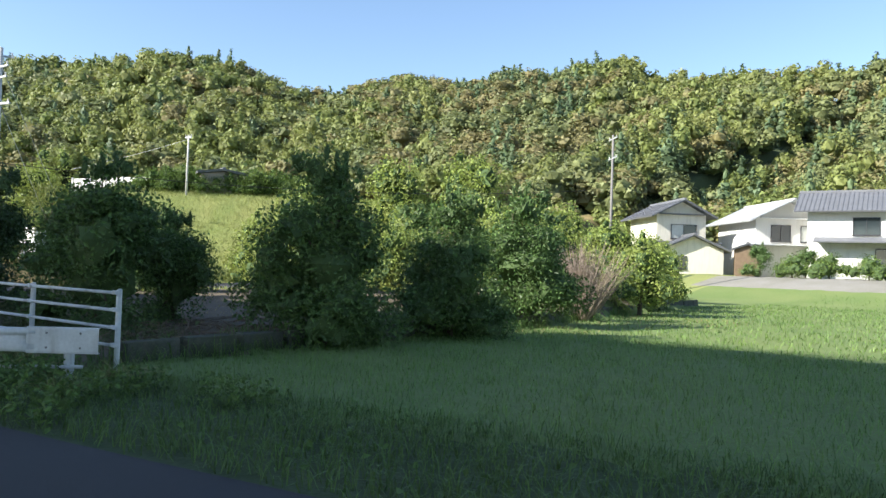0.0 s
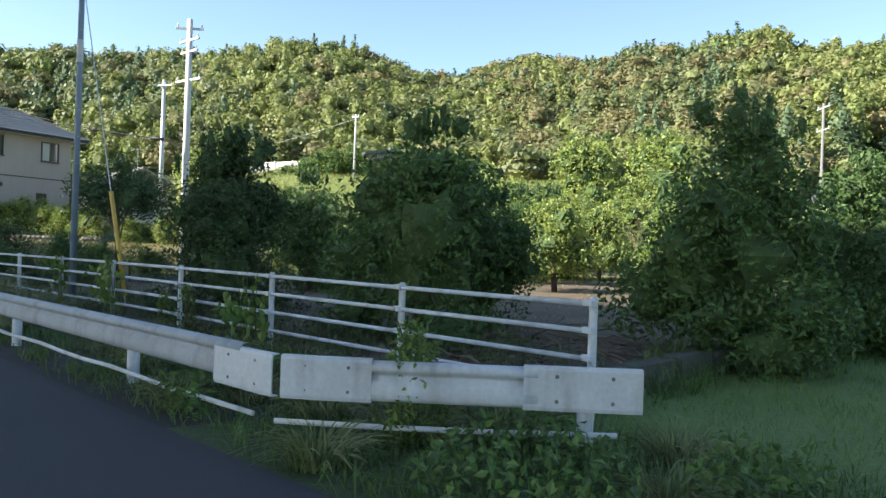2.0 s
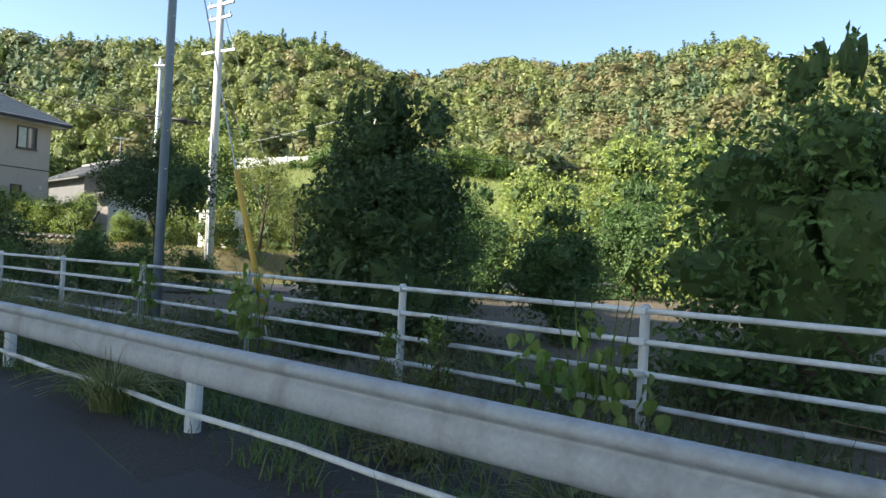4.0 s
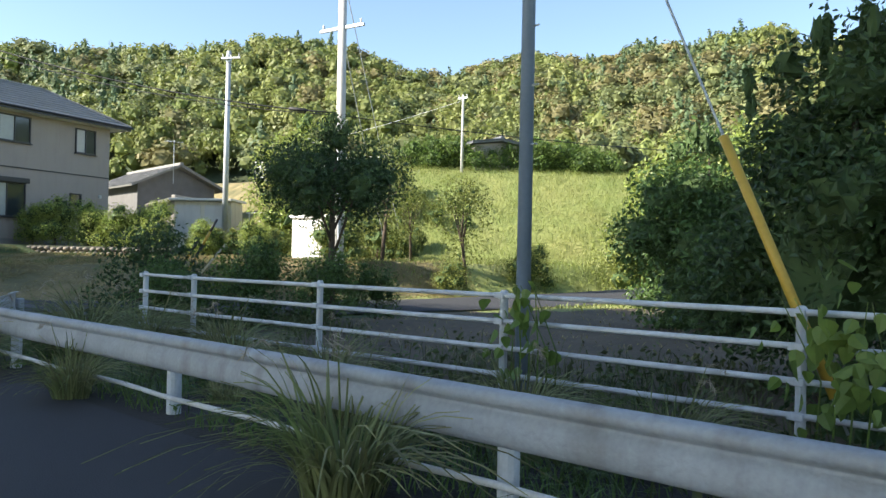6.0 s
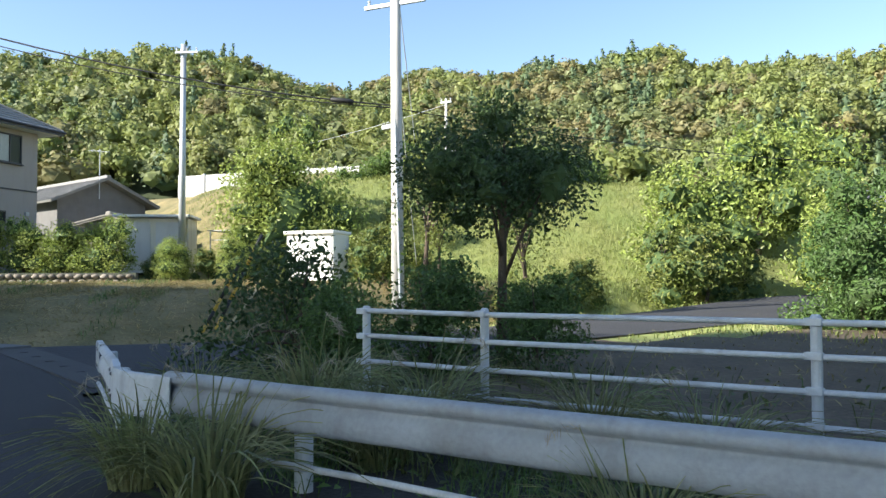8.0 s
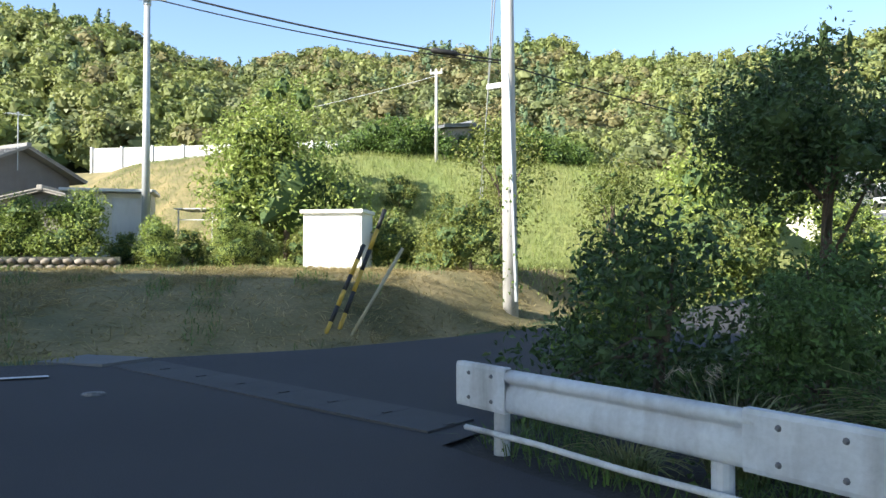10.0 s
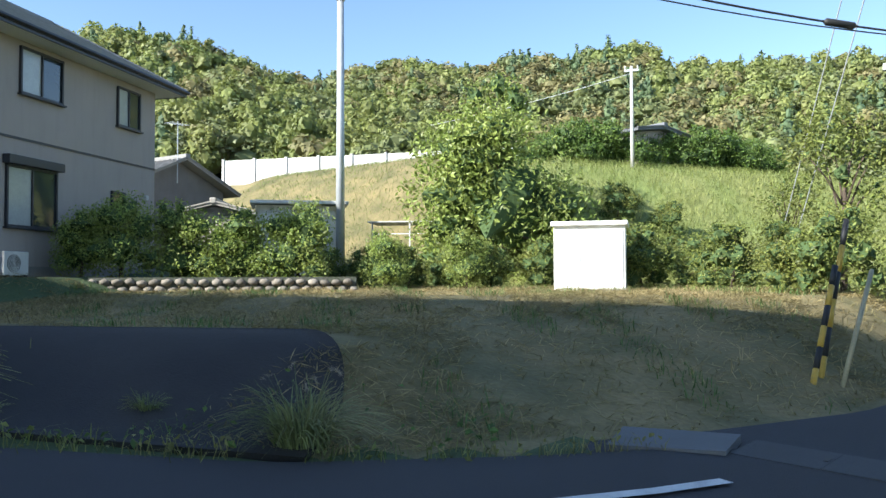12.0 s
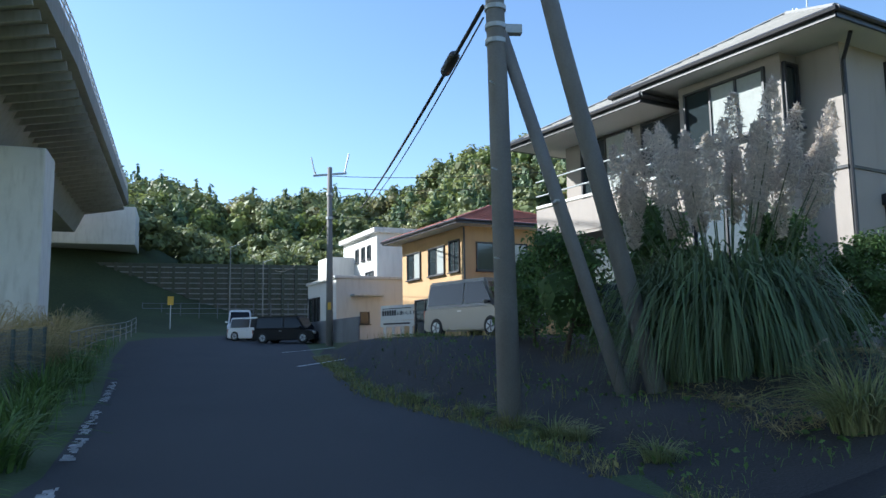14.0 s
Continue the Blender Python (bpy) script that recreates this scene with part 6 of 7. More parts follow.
for k in range(240):
    u = worn.random() ** 1.2
    if math.sin(17 * u + 1.0) < -0.7:
        continue
    p = a.lerp(b, u)
    way, side = (b - a).normalized(), Vector((0.264, -0.965)) * 0.5
    p = p + side * float(worn.uniform(-0.1, 0.1))
    l, w = worn.uniform(0.08, 0.4), worn.uniform(0.03, 0.09)
    z = float(road_z(p.x) + 0.012 * bumps(p.x, p.y, 0.5)) + 0.028 + 0.00004 * k
    quads.append(tuple(range(len(flakes), len(flakes) + 4)))
    flakes += [(*(p + side * w * worn.uniform(0.5, 1)), z), (*(p - side * w), z), (*(p + way * l - side * w * worn.uniform(0.4, 1)), z), (*(p + way * l * worn.uniform(0.7, 1.1) + side * w), z)]
tagged(mesh_object("road_marking", flakes, quads, worn_paint), kind="structure")
painted([(-56.5, -8.4), (-60.5, -6.9)], 0.12, white_paint)
painted([(-63.5, -9.6), (-66.5, -8.0)], 0.12, white_paint)


def build_gutter():
    gutter = thing("gutter_cover", (0, 0, 0), label="row of concrete gutter covers across the side road", category="pavement", kind="structure")
    for k in range(7):
        x = -33.55 + 0.6 * k
        ob = part("slab", boxes((0, 0, 0, 0.597, 0.56, 0.08), bevel=0.002), gutter_concrete, gutter)
        ob.matrix_basis = pose(x, 1.05 - 0.03 * k, float(road_z(x)) - 0.006, 0, 1.72, -3)
        part("grip_hole", boxes((0.27, 0, 0.04, 0.03, 0.1, 0.012)), black_paint, ob)
    slab = part("pavement_slab", prism([(-34.6, 0.4), (-33.85, 0.7), (-33.95, 1.35), (-34.8, 1.1)], 0.1, 0.235), slab_concrete, None)
    tagged(slab, kind="structure")
    lid = thing("manhole_cover", (-32.6, -0.15, float(road_z(-32.6)) + 0.016), label="round iron manhole cover set in the asphalt", category="manhole cover")
    bm = bmesh.new()
    bmesh.ops.create_cone(bm, cap_ends=True, segments=28, radius1=0.1, radius2=0.098, depth=0.03)
    part("lid", bm, slab_concrete, lid)
    bm = bmesh.new()
    for r in (0.035, 0.06, 0.083):
        tube([(r * math.cos(a), r * math.sin(a), 0.016) for a in np.linspace(0, 2 * math.pi, 25)], 0.008, 4, bm)
    part("rib", bm, bolt_steel, lid)


build_gutter()


def build_ramp():
    low, high = [(-42.2, -4.25), (-35.9, -1.3)], [(-42.6, -1.7), (-37.4, 1.0)]
    verts, faces, n = [], [], 18
    for i in range(n + 1):
        for k in range(n + 1):
            u, v = i / n * (1 - 0.13 * (k / n) ** 4), k / n
            a = [low[0][j] + (low[1][j] - low[0][j]) * u for j in (0, 1)]
            b = [high[0][j] + (high[1][j] - high[0][j]) * u for j in (0, 1)]
            x, y = a[0] + (b[0] - a[0]) * v, a[1] + (b[1] - a[1]) * v
            verts.append((x, y, float(ground_z(x, y)) + 0.035))
    faces = [(i * (n + 1) + k, (i + 1) * (n + 1) + k, (i + 1) * (n + 1) + k + 1, i * (n + 1) + k + 1) for i in range(n) for k in range(n)]
    rim = [i * (n + 1) for i in range(n + 1)] + [n * (n + 1) + k for k in range(1, n + 1)] + [i * (n + 1) + n for i in range(n - 1, -1, -1)] + list(range(n - 1, 0, -1))
    low_rim = list(range(len(verts), len(verts) + len(rim)))
    verts += [(verts[j][0], verts[j][1], verts[j][2] - 0.3) for j in rim]
    faces += [(rim[j], rim[(j + 1) % len(rim)], low_rim[(j + 1) % len(rim)], low_rim[j]) for j in range(len(rim))]
    tagged(mesh_object("pavement_ramp", verts, faces, old_asphalt, smooth=True), kind="structure")


build_ramp()


# ---- the pole group in front of the house ----
def build_front_pole():
    g = float(ground_z(-46.4, -4.9))
    pole = thing("utility_pole", (-46.4, -4.9, g), label="dark weathered concrete pole with two leaning struts", category="utility pole")
    part("shaft", tube([(0, 0, -0.3), (0, -0.05, 4.5), (0, -0.12, 9.0)], [0.15, 0.125, 0.105], 16), dark_pole, pole, smooth=True)
    part("strut", tube([(0.05, 1.52, -0.1), (0.0, 0.0, 4.95)], [0.09, 0.08], 14), dark_pole, pole, smooth=True)
    part("strut", tube([(0.1, 1.9, -0.1), (0.05, 0.78, 4.7), (0.0, -0.05, 8.6)], [0.125, 0.115, 0.1], 14), dark_pole, pole, smooth=True)
    for z in (4.75, 4.95, 5.2):
        part("clamp_band", tube([(0, -0.06, z), (0, -0.06, z + 0.06)], 0.14, 14), zinc, pole)
    part("bracket", boxes((0, 0.1, 4.95, 0.12, 0.35, 0.12), bevel=0.01), zinc, pole)
    for z in (2.0, 3.1, 4.2):
        part("step_bolt", tube([(0.1, -0.1, z), (0.2, -0.18, z)], 0.01, 6), zinc, pole)
    part("strap", boxes((0.1, 0.62, 2.7, 0.2, 0.05, 0.03)), pipe_paint, pole)


build_front_pole()
cable("overhead_cable", (-46.5, -5.1, 5.95), (-70.5, -7.1, 7.6), 0.15, 0.03, "thick twisted black cable between the poles")
cable("overhead_cable", (-46.5, -5.1, 5.8), (-70.5, -7.1, 7.4), 0.3, 0.012)
box = part("cable_closure", tube([(-48.4, -5.26, 6.02), (-48.5, -5.27, 6.05), (-49.3, -5.33, 6.1), (-49.4, -5.34, 6.1)], [0.03, 0.09, 0.09, 0.03], 10), black_paint, None, smooth=True)
tagged(box, "black splice closure hanging on the cable", "cable closure")
far_pole = thing("utility_pole", (-69.0, -8.37, float(ground_z(-69, -8.37))), label="dark utility pole with a forked crossarm", category="utility pole")
part("shaft", tube([(0, 0, -0.3), (0, 0, 7.4)], [0.15, 0.1], 12), dark_pole, far_pole, smooth=True)
arm = crossarm(far_pole, (0, 0, 7.1), 70, 1.5, 2)
for s in (-1, 1):
    part("horn", tube([(0.25 * s, 0.62 * s, 7.1), (0.33 * s, 0.8 * s, 7.9)], 0.03, 6), zinc, far_pole)
for z in (5.2, 6.2):
    part("clamp_band", tube([(0, 0, z), (0, 0, z + 0.1)], 0.15, 10), zinc, far_pole)
part("number_plate", boxes((0.14, 0, 1.6, 0.02, 0.14, 0.3)), yellow_paint, far_pole)
for dz, e in ((7.1, (-66, 6, 9.0)), (6.6, (-66, 6, 8.4)), (5.4, (-64, 4, 6.6))):
    cable("overhead_cable", (-69.0, -8.37, 1.6 + dz), e, 0.4, 0.014)
cable("overhead_cable", (-69.0, -8.37, 6.9), (-96, -14, 7.4), 0.8, 0.012)


# ---- vehicles ----
def wheel(parent, x, y, r=0.24, w=0.15):
    outer = thing("wheel", (x, y, r))
    outer.parent = parent
    bm = tube([(0, -w / 2, 0), (0, -w / 2 + 0.02, 0), (0, w / 2 - 0.02, 0), (0, w / 2, 0)], [r * 0.9, r, r, r * 0.9], 22)
    part("tyre", bm, tyre_black, outer)
    s = math.copysign(1, y)
    part("rim", tube([(0, 0.4 * w * s, 0), (0, 0.53 * w * s, 0)], [r * 0.62, r * 0.58], 18), zinc, outer, "silver wheel rim")
    hub = bmesh.new()
    for k in range(5):
        a = 2 * math.pi * k / 5
        tube([(0, 0.54 * w * s, 0), (r * 0.55 * math.cos(a), 0.54 * w * s, r * 0.55 * math.sin(a))], 0.018, 5, hub)
    part("spoke", hub, bolt_steel, outer)


def car(place, turn, paint, label, length=2.75, width=1.2, height=1.3, tall=True, category="car"):
    """A small boxy car, front towards +x."""
    ob = thing("car", place, turn, label, category, "parked cars")
    L, W, H = length, width, height
    hood = 0.82 if tall else 0.74
    side = [(-L / 2, 0.16), (L / 2 - 0.03, 0.16), (L / 2, 0.3), (L / 2 - 0.02, 0.52), (L / 2 - 0.3, 0.62), (L * 0.5 - 0.42, 0.64), (-L / 2 + 0.02, 0.66), (-L / 2 - 0.01, 0.4)]
    k = H / 1.3
    bm = bmesh.new()
    left = [bm.verts.new((x, -W / 2, z * k)) for x, z in side]
    right = [bm.verts.new((x, W / 2, z * k)) for x, z in side]
    bm.faces.new(left)
    bm.faces.new(right[::-1])
    for i in range(len(side)):
        j = (i + 1) % len(side)
        bm.faces.new((left[i], right[i], right[j], left[j]))
    bmesh.ops.recalc_face_normals(bm, faces=bm.faces[:])
    bmesh.ops.bevel(bm, geom=bm.edges[:], offset=0.035, segments=2, affect="EDGES")
    body = part("body", bm, paint, ob, smooth=False)
    lo = [(-L / 2 + 0.03, 0.64), (L / 2 - 0.42, 0.63)]
    hi = [(-L / 2 + 0.12, 1.28), (L / 2 - hood, 1.28)]
    bm = bmesh.new()
    ring = lambda pts, w: [bm.verts.new(p) for p in ((pts[0][0], -w, pts[0][1] * k), (pts[1][0], -w, pts[1][1] * k), (pts[1][0], w, pts[1][1] * k), (pts[0][0], w, pts[0][1] * k))]
    a, b = ring(lo, W / 2 - 0.02), ring(hi, W / 2 - 0.11)
    for i in range(4):
        bm.faces.new((a[i], a[(i + 1) % 4], b[(i + 1) % 4], b[i]))
    bm.faces.new(b)
    bm.faces.new(a[::-1])
    bmesh.ops.recalc_face_normals(bm, faces=bm.faces[:])
    bmesh.ops.bevel(bm, geom=bm.edges[:], offset=0.04, segments=2, affect="EDGES")
    part("cabin", bm, paint, ob)
    def quad(name, pts, label=""):
        return mesh_object(name, pts, [(0, 1, 2, 3)], car_glass, ob, label=label)
    for s in (-1, 1):
        y0, y1 = s * (W / 2 - 0.012), s * (W / 2 - 0.09)
        mid = 0.02
        for x0, x1, x2, x3 in ((-L / 2 + 0.16, mid - 0.03, mid - 0.03, -L / 2 + 0.2), (mid + 0.03, L / 2 - 0.5, L / 2 - hood - 0.03, mid + 0.03)):
            quad("side_window", [(x0, y0 - s * 0.008, 0.73 * k), (x1, y0 - s * 0.008, 0.73 * k), (x2, y1 + s * 0.008, 1.2 * k), (x3, y1 + s * 0.008, 1.2 * k)], "dark tinted side window")
    quad("windscreen", [(L / 2 - 0.435, -W / 2 + 0.1, 0.7 * k), (L / 2 - 0.435, W / 2 - 0.1, 0.7 * k), (L / 2 - hood + 0.035, W / 2 - 0.18, 1.22 * k), (L / 2 - hood + 0.035, -W / 2 + 0.18, 1.22 * k)], "dark windscreen")
    quad("rear_window", [(-L / 2 + 0.025, W / 2 - 0.12, 0.74 * k), (-L / 2 + 0.025, -W / 2 + 0.12, 0.74 * k), (-L / 2 + 0.085, -W / 2 + 0.18, 1.18 * k), (-L / 2 + 0.085, W / 2 - 0.18, 1.18 * k)], "dark rear window")
    for s in (-1, 1):
        part("headlight", boxes((L / 2 - 0.03, s * (W / 2 - 0.17), 0.5 * k, 0.08, 0.22, 0.12), bevel=0.02), soffit_white, ob, "clear headlight")
        part("tail_light", boxes((-L / 2 - 0.005, s * (W / 2 - 0.06), 0.55 * k, 0.05, 0.08, 0.2), bevel=0.015), red_tile, ob, "red tail light")
        part("door_mirror", boxes((L / 2 - 0.62, s * (W / 2 + 0.05), 0.74 * k, 0.07, 0.12, 0.09), bevel=0.02), paint, ob)
        part("door_handle", boxes((-0.1, s * (W / 2 + 0.005), 0.58 * k, 0.12, 0.02, 0.025)), zinc, ob)
        for x in (-L * 0.33, L * 0.33):
            wheel(ob, x, s * (W / 2 - 0.06))
    for s in (-1, 1):
        part("bumper", boxes((s * L / 2, 0, 0.27 * k, 0.08, W - 0.05, 0.16), bevel=0.03), paint, ob)
    part("licence_plate", boxes((L / 2 + 0.045, 0, 0.27 * k, 0.012, 0.27, 0.13)), soffit_white, ob)
    return ob


silver = material("silver_car_paint", (0.17, 0.167, 0.163), 0.35, metal=0.4, vary=0.03, bump=0)
car_glass = material("tinted_car_glass", (0.012, 0.013, 0.015), 0.12, vary=0.05, bump=0, spec=0.35)
black_car = material("black_car_paint", (0.01, 0.01, 0.011), 0.45, vary=0.1, bump=0, spec=0.2)
white_car = material("white_car_paint", (0.75, 0.75, 0.75), 0.3, vary=0.03, bump=0)
car((-55.3, -3.95, G(-55.3, -3.95) - 0.02), 33, silver, "silver minivan parked on the bank beside the road", 3.0, 1.3, 1.38)
car((-71.8, -10.3, G(-71.8, -10.3)), 70, black_car, "black compact car parked at the roadside", 2.9, 1.25, 1.2)
car((-75.2, -12.2, G(-75.2, -12.2)), 60, white_car, "small white car parked among others", 2.6, 1.2, 1.15)
car((-78.6, -13.6, G(-78.6, -13.6)), 10, white_car, "white delivery van with a flat front", 2.9, 1.25, 1.5)


# ---- the notice board ----
def build_sign():
    g = G(-58.5, -5.9)
    turn = math.degrees(math.atan2(0.86, 1.02))
    sign = thing("notice_board", (-59.0, -6.33, g), turn, "white notice board with black lettering on four posts", "sign")
    for k in range(4):
        part("post", boxes((0.12 + 0.36 * k, 0.03, 0.2, 0.09, 0.06, 0.5)), white_wall, sign)
    part("board", boxes((0.66, 0, 0.72, 1.36, 0.04, 0.42), bevel=0.006), white_wall, sign)
    part("board", boxes((0.66, 0, 0.42, 1.36, 0.04, 0.16), bevel=0.006), white_wall, sign)
    ink = material("black_ink", (0.03, 0.03, 0.035), 0.7, vary=0.1, bump=0)
    for k in range(6):
        part("lettering", boxes((0.1 + 0.1 * k, -0.024, 0.72, 0.07, 0.006, 0.15), (0.1 + 0.1 * k, -0.024, 0.74, 0.09, 0.006, 0.025)), ink, sign)
    words = bpy.data.curves.new("lettering", "FONT")
    words.body, words.size, words.extrude = "お願いします", 0.125, 0.002
    words.materials.append(ink)
    ob = new("lettering", words)
    ob.parent = sign
    ob.matrix_basis = pose(0.67, -0.026, 0.66, 90, 0, 0)
    part("lettering", boxes((0.66, -0.024, 0.84, 1.2, 0.006, 0.02), (0.66, -0.024, 0.42, 1.1, 0.006, 0.045)), ink, sign)


build_sign()


# ---- the neighbours farther along the road ----
def build_neighbours():
    house = thing("house", (-66.9, -3.0, 1.6), 22, "ochre two-storey house with a red-brown roof", "house")
    part("wall", boxes((-3.0, 2.9, 2.3, 6.0, 5.8, 4.8)), ochre, house)
    hip_roof(house, -6.7, 0.7, -0.7, 6.5, 4.65, 20, red_tile)
    window_unit(house, FRONT(-3.2, 0, 2.9), 1.5, 1.2, pane_mats=(glass, curtain))
    window_unit(house, FRONT(-5.4, 0, 2.9), 1.4, 1.2, pane_mats=(glass, curtain))
    window_unit(house, FRONT(-1.3, 0, 2.9), 0.9, 1.3)
    window_unit(house, RIGHT(0, 0.5, 2.9), 2.4, 1.15, panes=3, pane_mats=(glass, curtain, curtain))
    window_unit(house, RIGHT(0, 4.0, 2.9), 0.8, 0.9, panes=1)
    window_unit(house, FRONT(-4.6, 0, 0.3), 2.0, 1.7)
    part("porch_roof", boxes((0.8, 1.6, 2.35, 1.9, 3.2, 0.12, 0, 8)), red_tile, house, "red-brown porch roof")
    part("drainpipe", tube([(0.05, -0.05, 0), (0.05, -0.05, 4.6)], 0.04, 6), dark_trim, house)
    flat = thing("house", (-79.6, -6.4, 1.9), 20, "white flat-roofed two-storey house", "house")
    part("wall", boxes((-3.0, 3.0, 2.9, 6.0, 6.0, 6.2)), white_wall, flat)
    part("roof", boxes((-3.0, 3.0, 6.1, 6.5, 6.5, 0.28), bevel=0.04), pale_concrete, flat)
    part("stair_tower", boxes((-5.2, -0.7, 2.4, 2.4, 1.6, 5.2)), white_wall, flat)
    for x in (-3.6, -2.5, -1.5):
        window_unit(flat, FRONT(x, 0, 4.6), 0.55, 0.8, panes=1)
    window_unit(flat, FRONT(-1.8, 0, 2.7), 1.3, 1.2)
    window_unit(flat, RIGHT(0, 2.4, 2.9), 1.0, 1.1)
    annex = thing("house", (-75.0, -8.2, 1.8), 20, "low white annex with a tall window and terrace rail", "house")
    part("wall", boxes((-2.6, 1.6, 1.5, 5.2, 3.6, 3.3)), white_wall, annex)
    part("roof", boxes((-2.6, 1.6, 3.2, 5.4, 3.8, 0.16), bevel=0.03), pale_concrete, annex)
    for x in (-4.9, -3.9, -3.3):
        window_unit(annex, FRONT(x, -0.2, 0.2), 0.5 if x > -4.5 else 0.8, 2.2, panes=1)
    window_unit(annex, RIGHT(0, 1.0, 0.9), 0.5, 0.6, panes=1)
    part("canopy", boxes((0.3, 1.3, 2.3, 0.7, 1.6, 0.08)), pale_concrete, annex)
    fence = thing("garden_fence", (-66.2, -7.1, 1.75), 20, "dark grey panel fence along the drive", "fence")
    for k in range(4):
        part("panel", boxes((-0.95 - 1.9 * k, 0, 0.5, 1.86, 0.06, 0.95), bevel=0.01), slate, fence)


build_neighbours()


# ---- anchored retaining wall at the foot of the hill ----
def build_grid_wall():
    wall = thing("anchored_wall", (-95.6, -28.0, 2.4), math.degrees(math.atan2(24, -5)), "dark retaining wall with a grid of concrete ribs", "wall", kind="structure")
    part("backing", boxes((13, 0.4, 2.7, 27, 0.5, 6.0)), mossy, wall)
    shape = None
    for k in range(26):
        ob = part("rib", boxes((0, 0, 2.7, 0.22, 0.3, 6.0)), mossy, wall) if shape is None else new("rib", shape)
        shape = ob.data
        ob.parent = wall
        ob.matrix_basis = pose(0.3 + 1.02 * k, 0.1, 0)
    for k in range(14):
        part("bar", boxes((13, 0.12, 0.2 + 0.4 * k, 26.5, 0.12, 0.07)), concrete, wall)
    fence = thing("road_fence", (-92.0, -22.5, G(-92, -20)), math.degrees(math.atan2(14, -4)), "grey pipe fence closing the end of the road", "fence")
    for k in range(12):
        part("post", boxes((1.25 * k, 0, 0.5, 0.05, 0.05, 1.1)), slate, fence)
    for z in (0.3, 0.65, 1.0):
        part("rail", boxes((6.9, 0, z, 13.8, 0.03, 0.035)), slate, fence)
    sign = thing("warning_sign", (-87.3, -19.4, G(-87.3, -19.4)), label="small yellow warning sign on a post", category="sign")
    part("post", tube([(0, 0, -0.1), (0, 0, 2.0)], 0.03, 8), zinc, sign)
    part("plate", boxes((0.04, 0, 1.75, 0.02, 0.38, 0.55), bevel=0.01), yellow_paint, sign)
    for x, y, h in ((-86.0, -15.5, 5.4), (-84.0, -13.2, 4.4)):
        lamp = thing("street_lamp", (x, y, G(x, y)), label="slim grey lamp post at the parking area", category="lamp post", group="lamp posts")
        part("post", tube([(0, 0, -0.1), (0, 0, h)], [0.045, 0.03], 8), concrete, lamp)
        part("arm", tube([(0, 0, h - 0.05), (0.2, 0.6, h + 0.1)], 0.025, 6), zinc, lamp)


build_grid_wall()


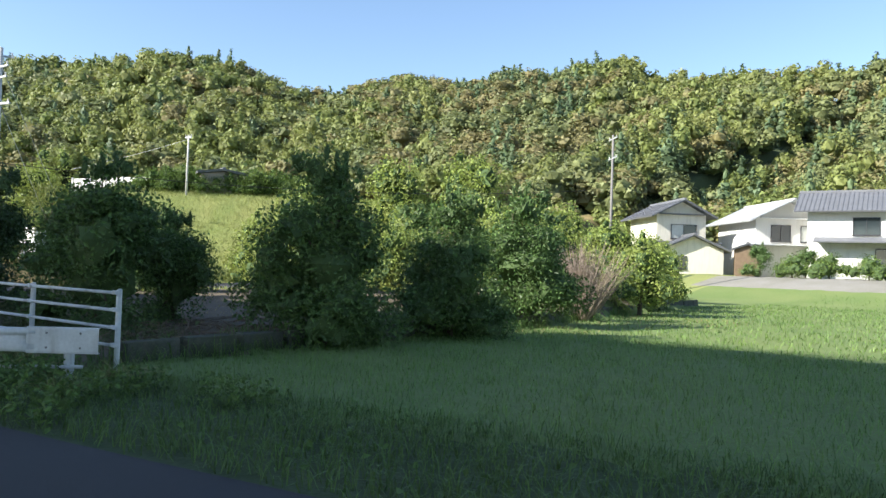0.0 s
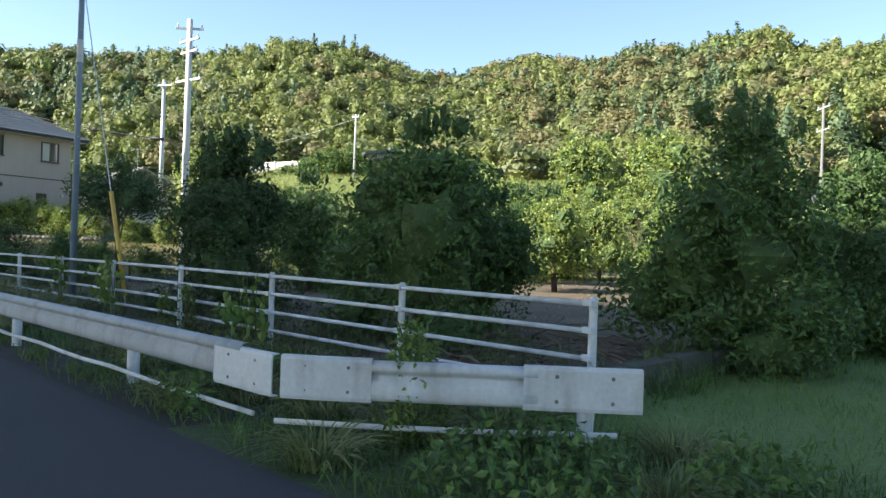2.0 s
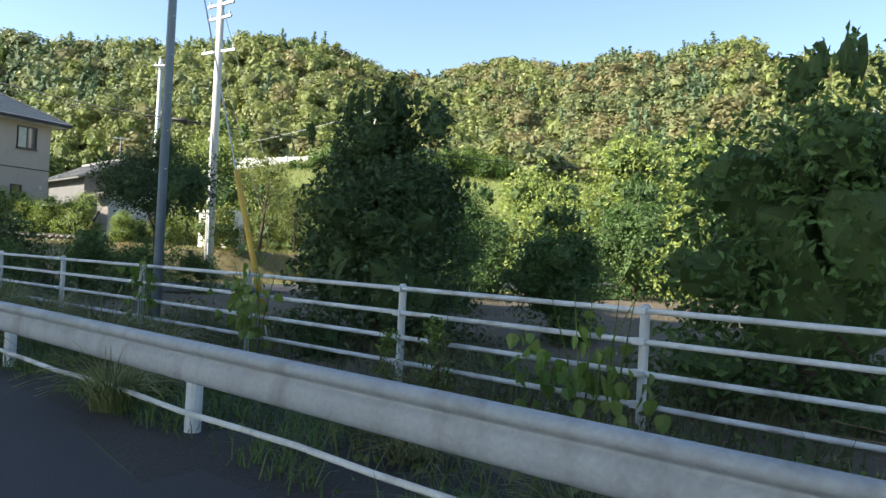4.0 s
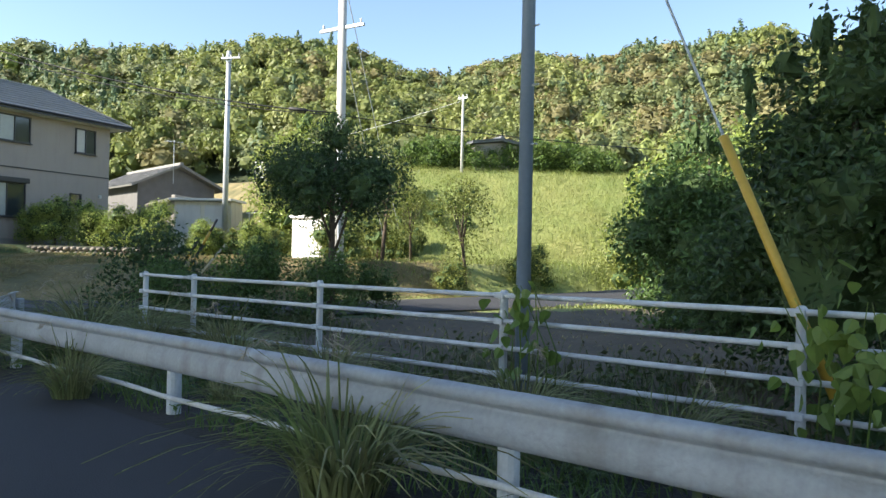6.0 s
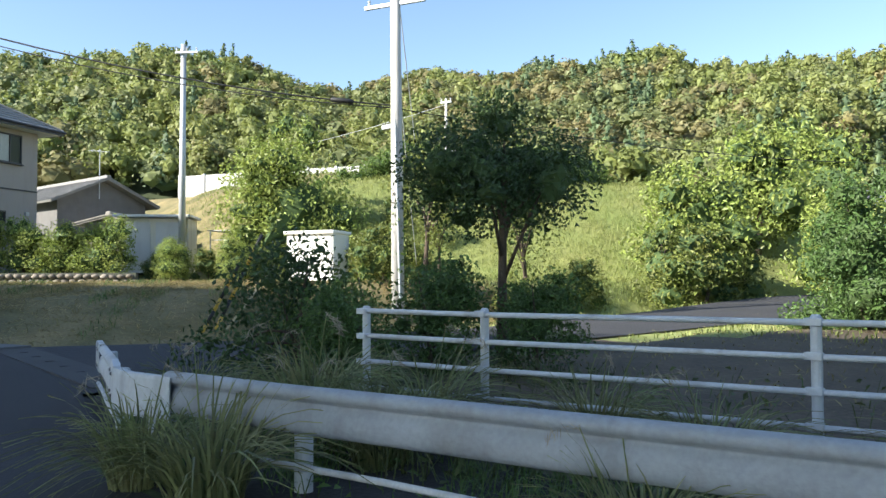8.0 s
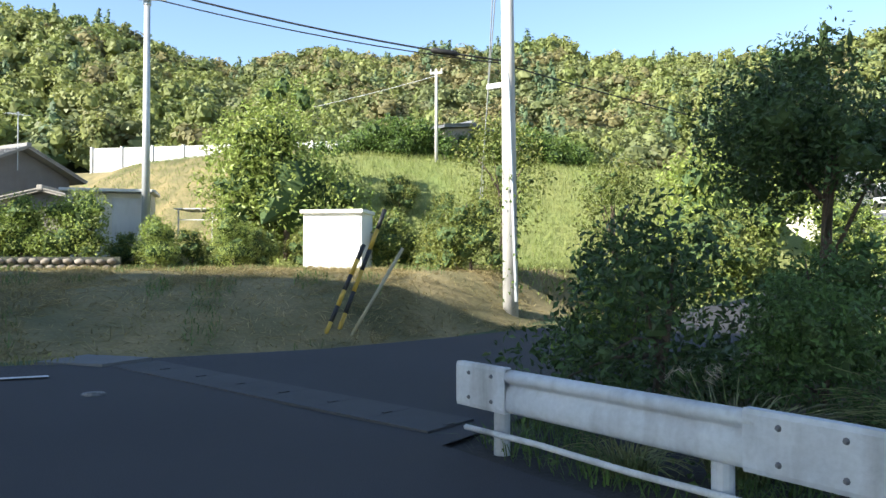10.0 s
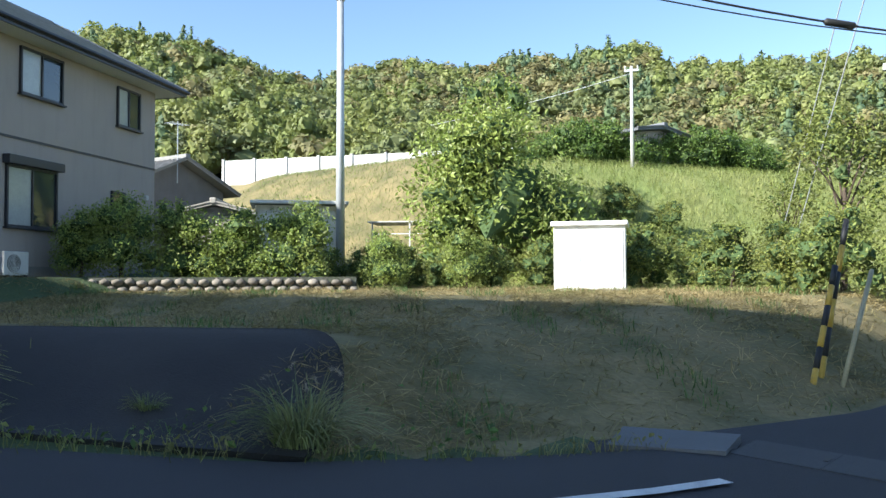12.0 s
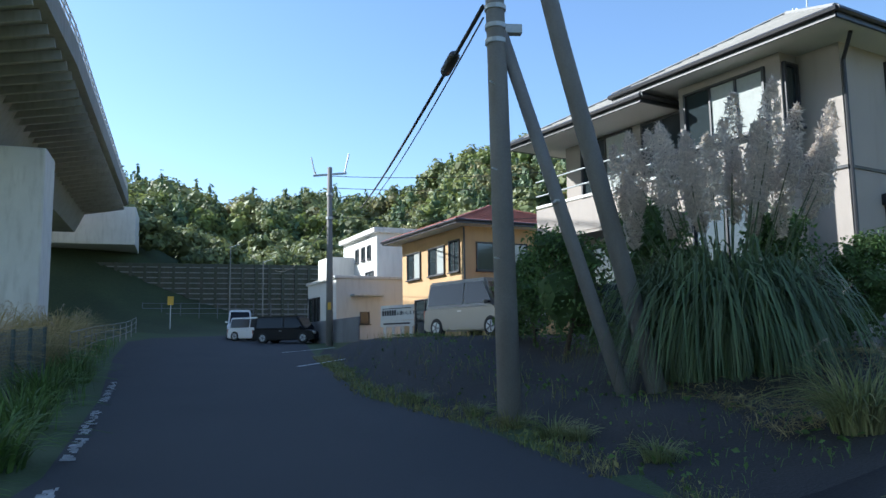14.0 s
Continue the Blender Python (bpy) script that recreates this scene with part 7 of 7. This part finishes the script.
# ---- the left-hand side of the road ----
def build_left_side():
    fence = thing("mesh_fence", (0, 0, 0), label="dark green wire mesh fence in the weeds", category="fence")
    run = along_line([(-46.5, -11.6), (-53.0, -13.0)], 1.3)
    mesh_mat = material("green_wire", (0.05, 0.075, 0.07), 0.5, vary=0.1, bump=0)
    for k, (x, y) in enumerate(run):
        part("post", tube([(x, y, G(x, y) - 0.1), (x, y, G(x, y) + 1.15)], 0.035, 8), mesh_mat, fence)
    for (x0, y0), (x1, y1) in zip(run, run[1:]):
        bm = bmesh.new()
        z0, z1 = G(x0, y0), G(x1, y1)
        for j in range(18):
            tube([(x0, y0, z0 + 0.12 + j * 0.06), (x1, y1, z1 + 0.12 + j * 0.06)], 0.004, 3, bm)
        for j in range(22):
            u = j / 22
            x, y, z = x0 + (x1 - x0) * u, y0 + (y1 - y0) * u, z0 + (z1 - z0) * u
            tube([(x, y, z + 0.1), (x, y, z + 1.12)], 0.004, 3, bm)
        part("mesh_panel", bm, mesh_mat, fence)
    far = thing("road_fence", (0, 0, 0), label="pale pipe fence along the far roadside", category="fence")
    run = along_line([(-58, -14.4), (-68, -17.2), (-84, -20.5)], 2.4)
    for x, y in run:
        part("post", tube([(x, y, G(x, y) - 0.1), (x, y, G(x, y) + 0.85)], 0.025, 6), concrete, far)
    for z in (0.35, 0.65, 0.92):
        part("rail", tube([(x, y, G(x, y) + z) for x, y in run], 0.016, 6), concrete, far)


build_left_side()
plant(lambda: reed_clump(44, 1.5, 1.2, 320, blade_dry, label="clump of straw-coloured tall grass by the fence", seed_heads=8), [(-58.0, -15.2, 1.1, 0), (-62.0, -16.5, 1.2, 90), (-66.0, -17.6, 1.2, 200), (-54.5, -13.8, 0.9, 20), (-70.5, -19.0, 1.2, 120), (-60.2, -16.4, 1.0, 150), (-50.0, -13.6, 1.1, 60), (-52.2, -14.2, 1.2, 170), (-54.6, -15.0, 1.3, 250), (-56.4, -15.6, 1.3, 330), (-64.2, -17.4, 1.3, 45), (-68.0, -18.5, 1.3, 110)], "straw grass clumps")
plant(lambda: reed_clump(45, 0.8, 0.9, 200, blade_green, label="tall green weeds crowding the road edge"), [(-44.5, -10.0, 1.0, 0), (-47.0, -10.8, 1.0, 90), (-50.0, -11.8, 1.1, 200), (-53.5, -12.6, 1.0, 30), (-42.6, -9.6, 0.7, 30), (-57.0, -13.9, 1.0, 10)], "weeds at the road edge")
plant(lambda: limb_tree("evergreen_shrub", R(61), 2.0, 1.1, 3600, 0.09, leaf_dark, "dark evergreen shrub before the house wall", 0.05, 0.04, category="shrub"), [(-48.2, -0.4, 1.0, 0), (-47.6, 0.6, 0.8, 90), (-48.9, -2.2, 1.15, 190), (-50.2, -3.3, 1.05, 280), (-52.0, -3.4, 0.85, 40)], "evergreen shrubs by the house")
plant(lambda: limb_tree("garden_pine", R(62), 2.4, 1.1, 1600, 0.12, leaf_dark, "clipped dark garden pine before the far houses", 0.5, 0.06, 8), [(-25.8, 56.0, 1.0, 0), (-23.0, 57.0, 0.9, 90)], "garden pines")
plant(lambda: limb_tree("clipped_shrub", R(63), 1.2, 1.6, 1800, 0.12, leaf_mid, "low rounded clipped shrub at the field's far edge", 0.0, 0.04, category="shrub"), [(-22.6, 54.0, 1.0, 0), (-20.4, 54.6, 1.1, 80), (-18.2, 55.2, 1.0, 160), (-16, 56, 1.1, 30), (-25.6, 53.8, 0.6, 200)], "clipped garden shrubs")
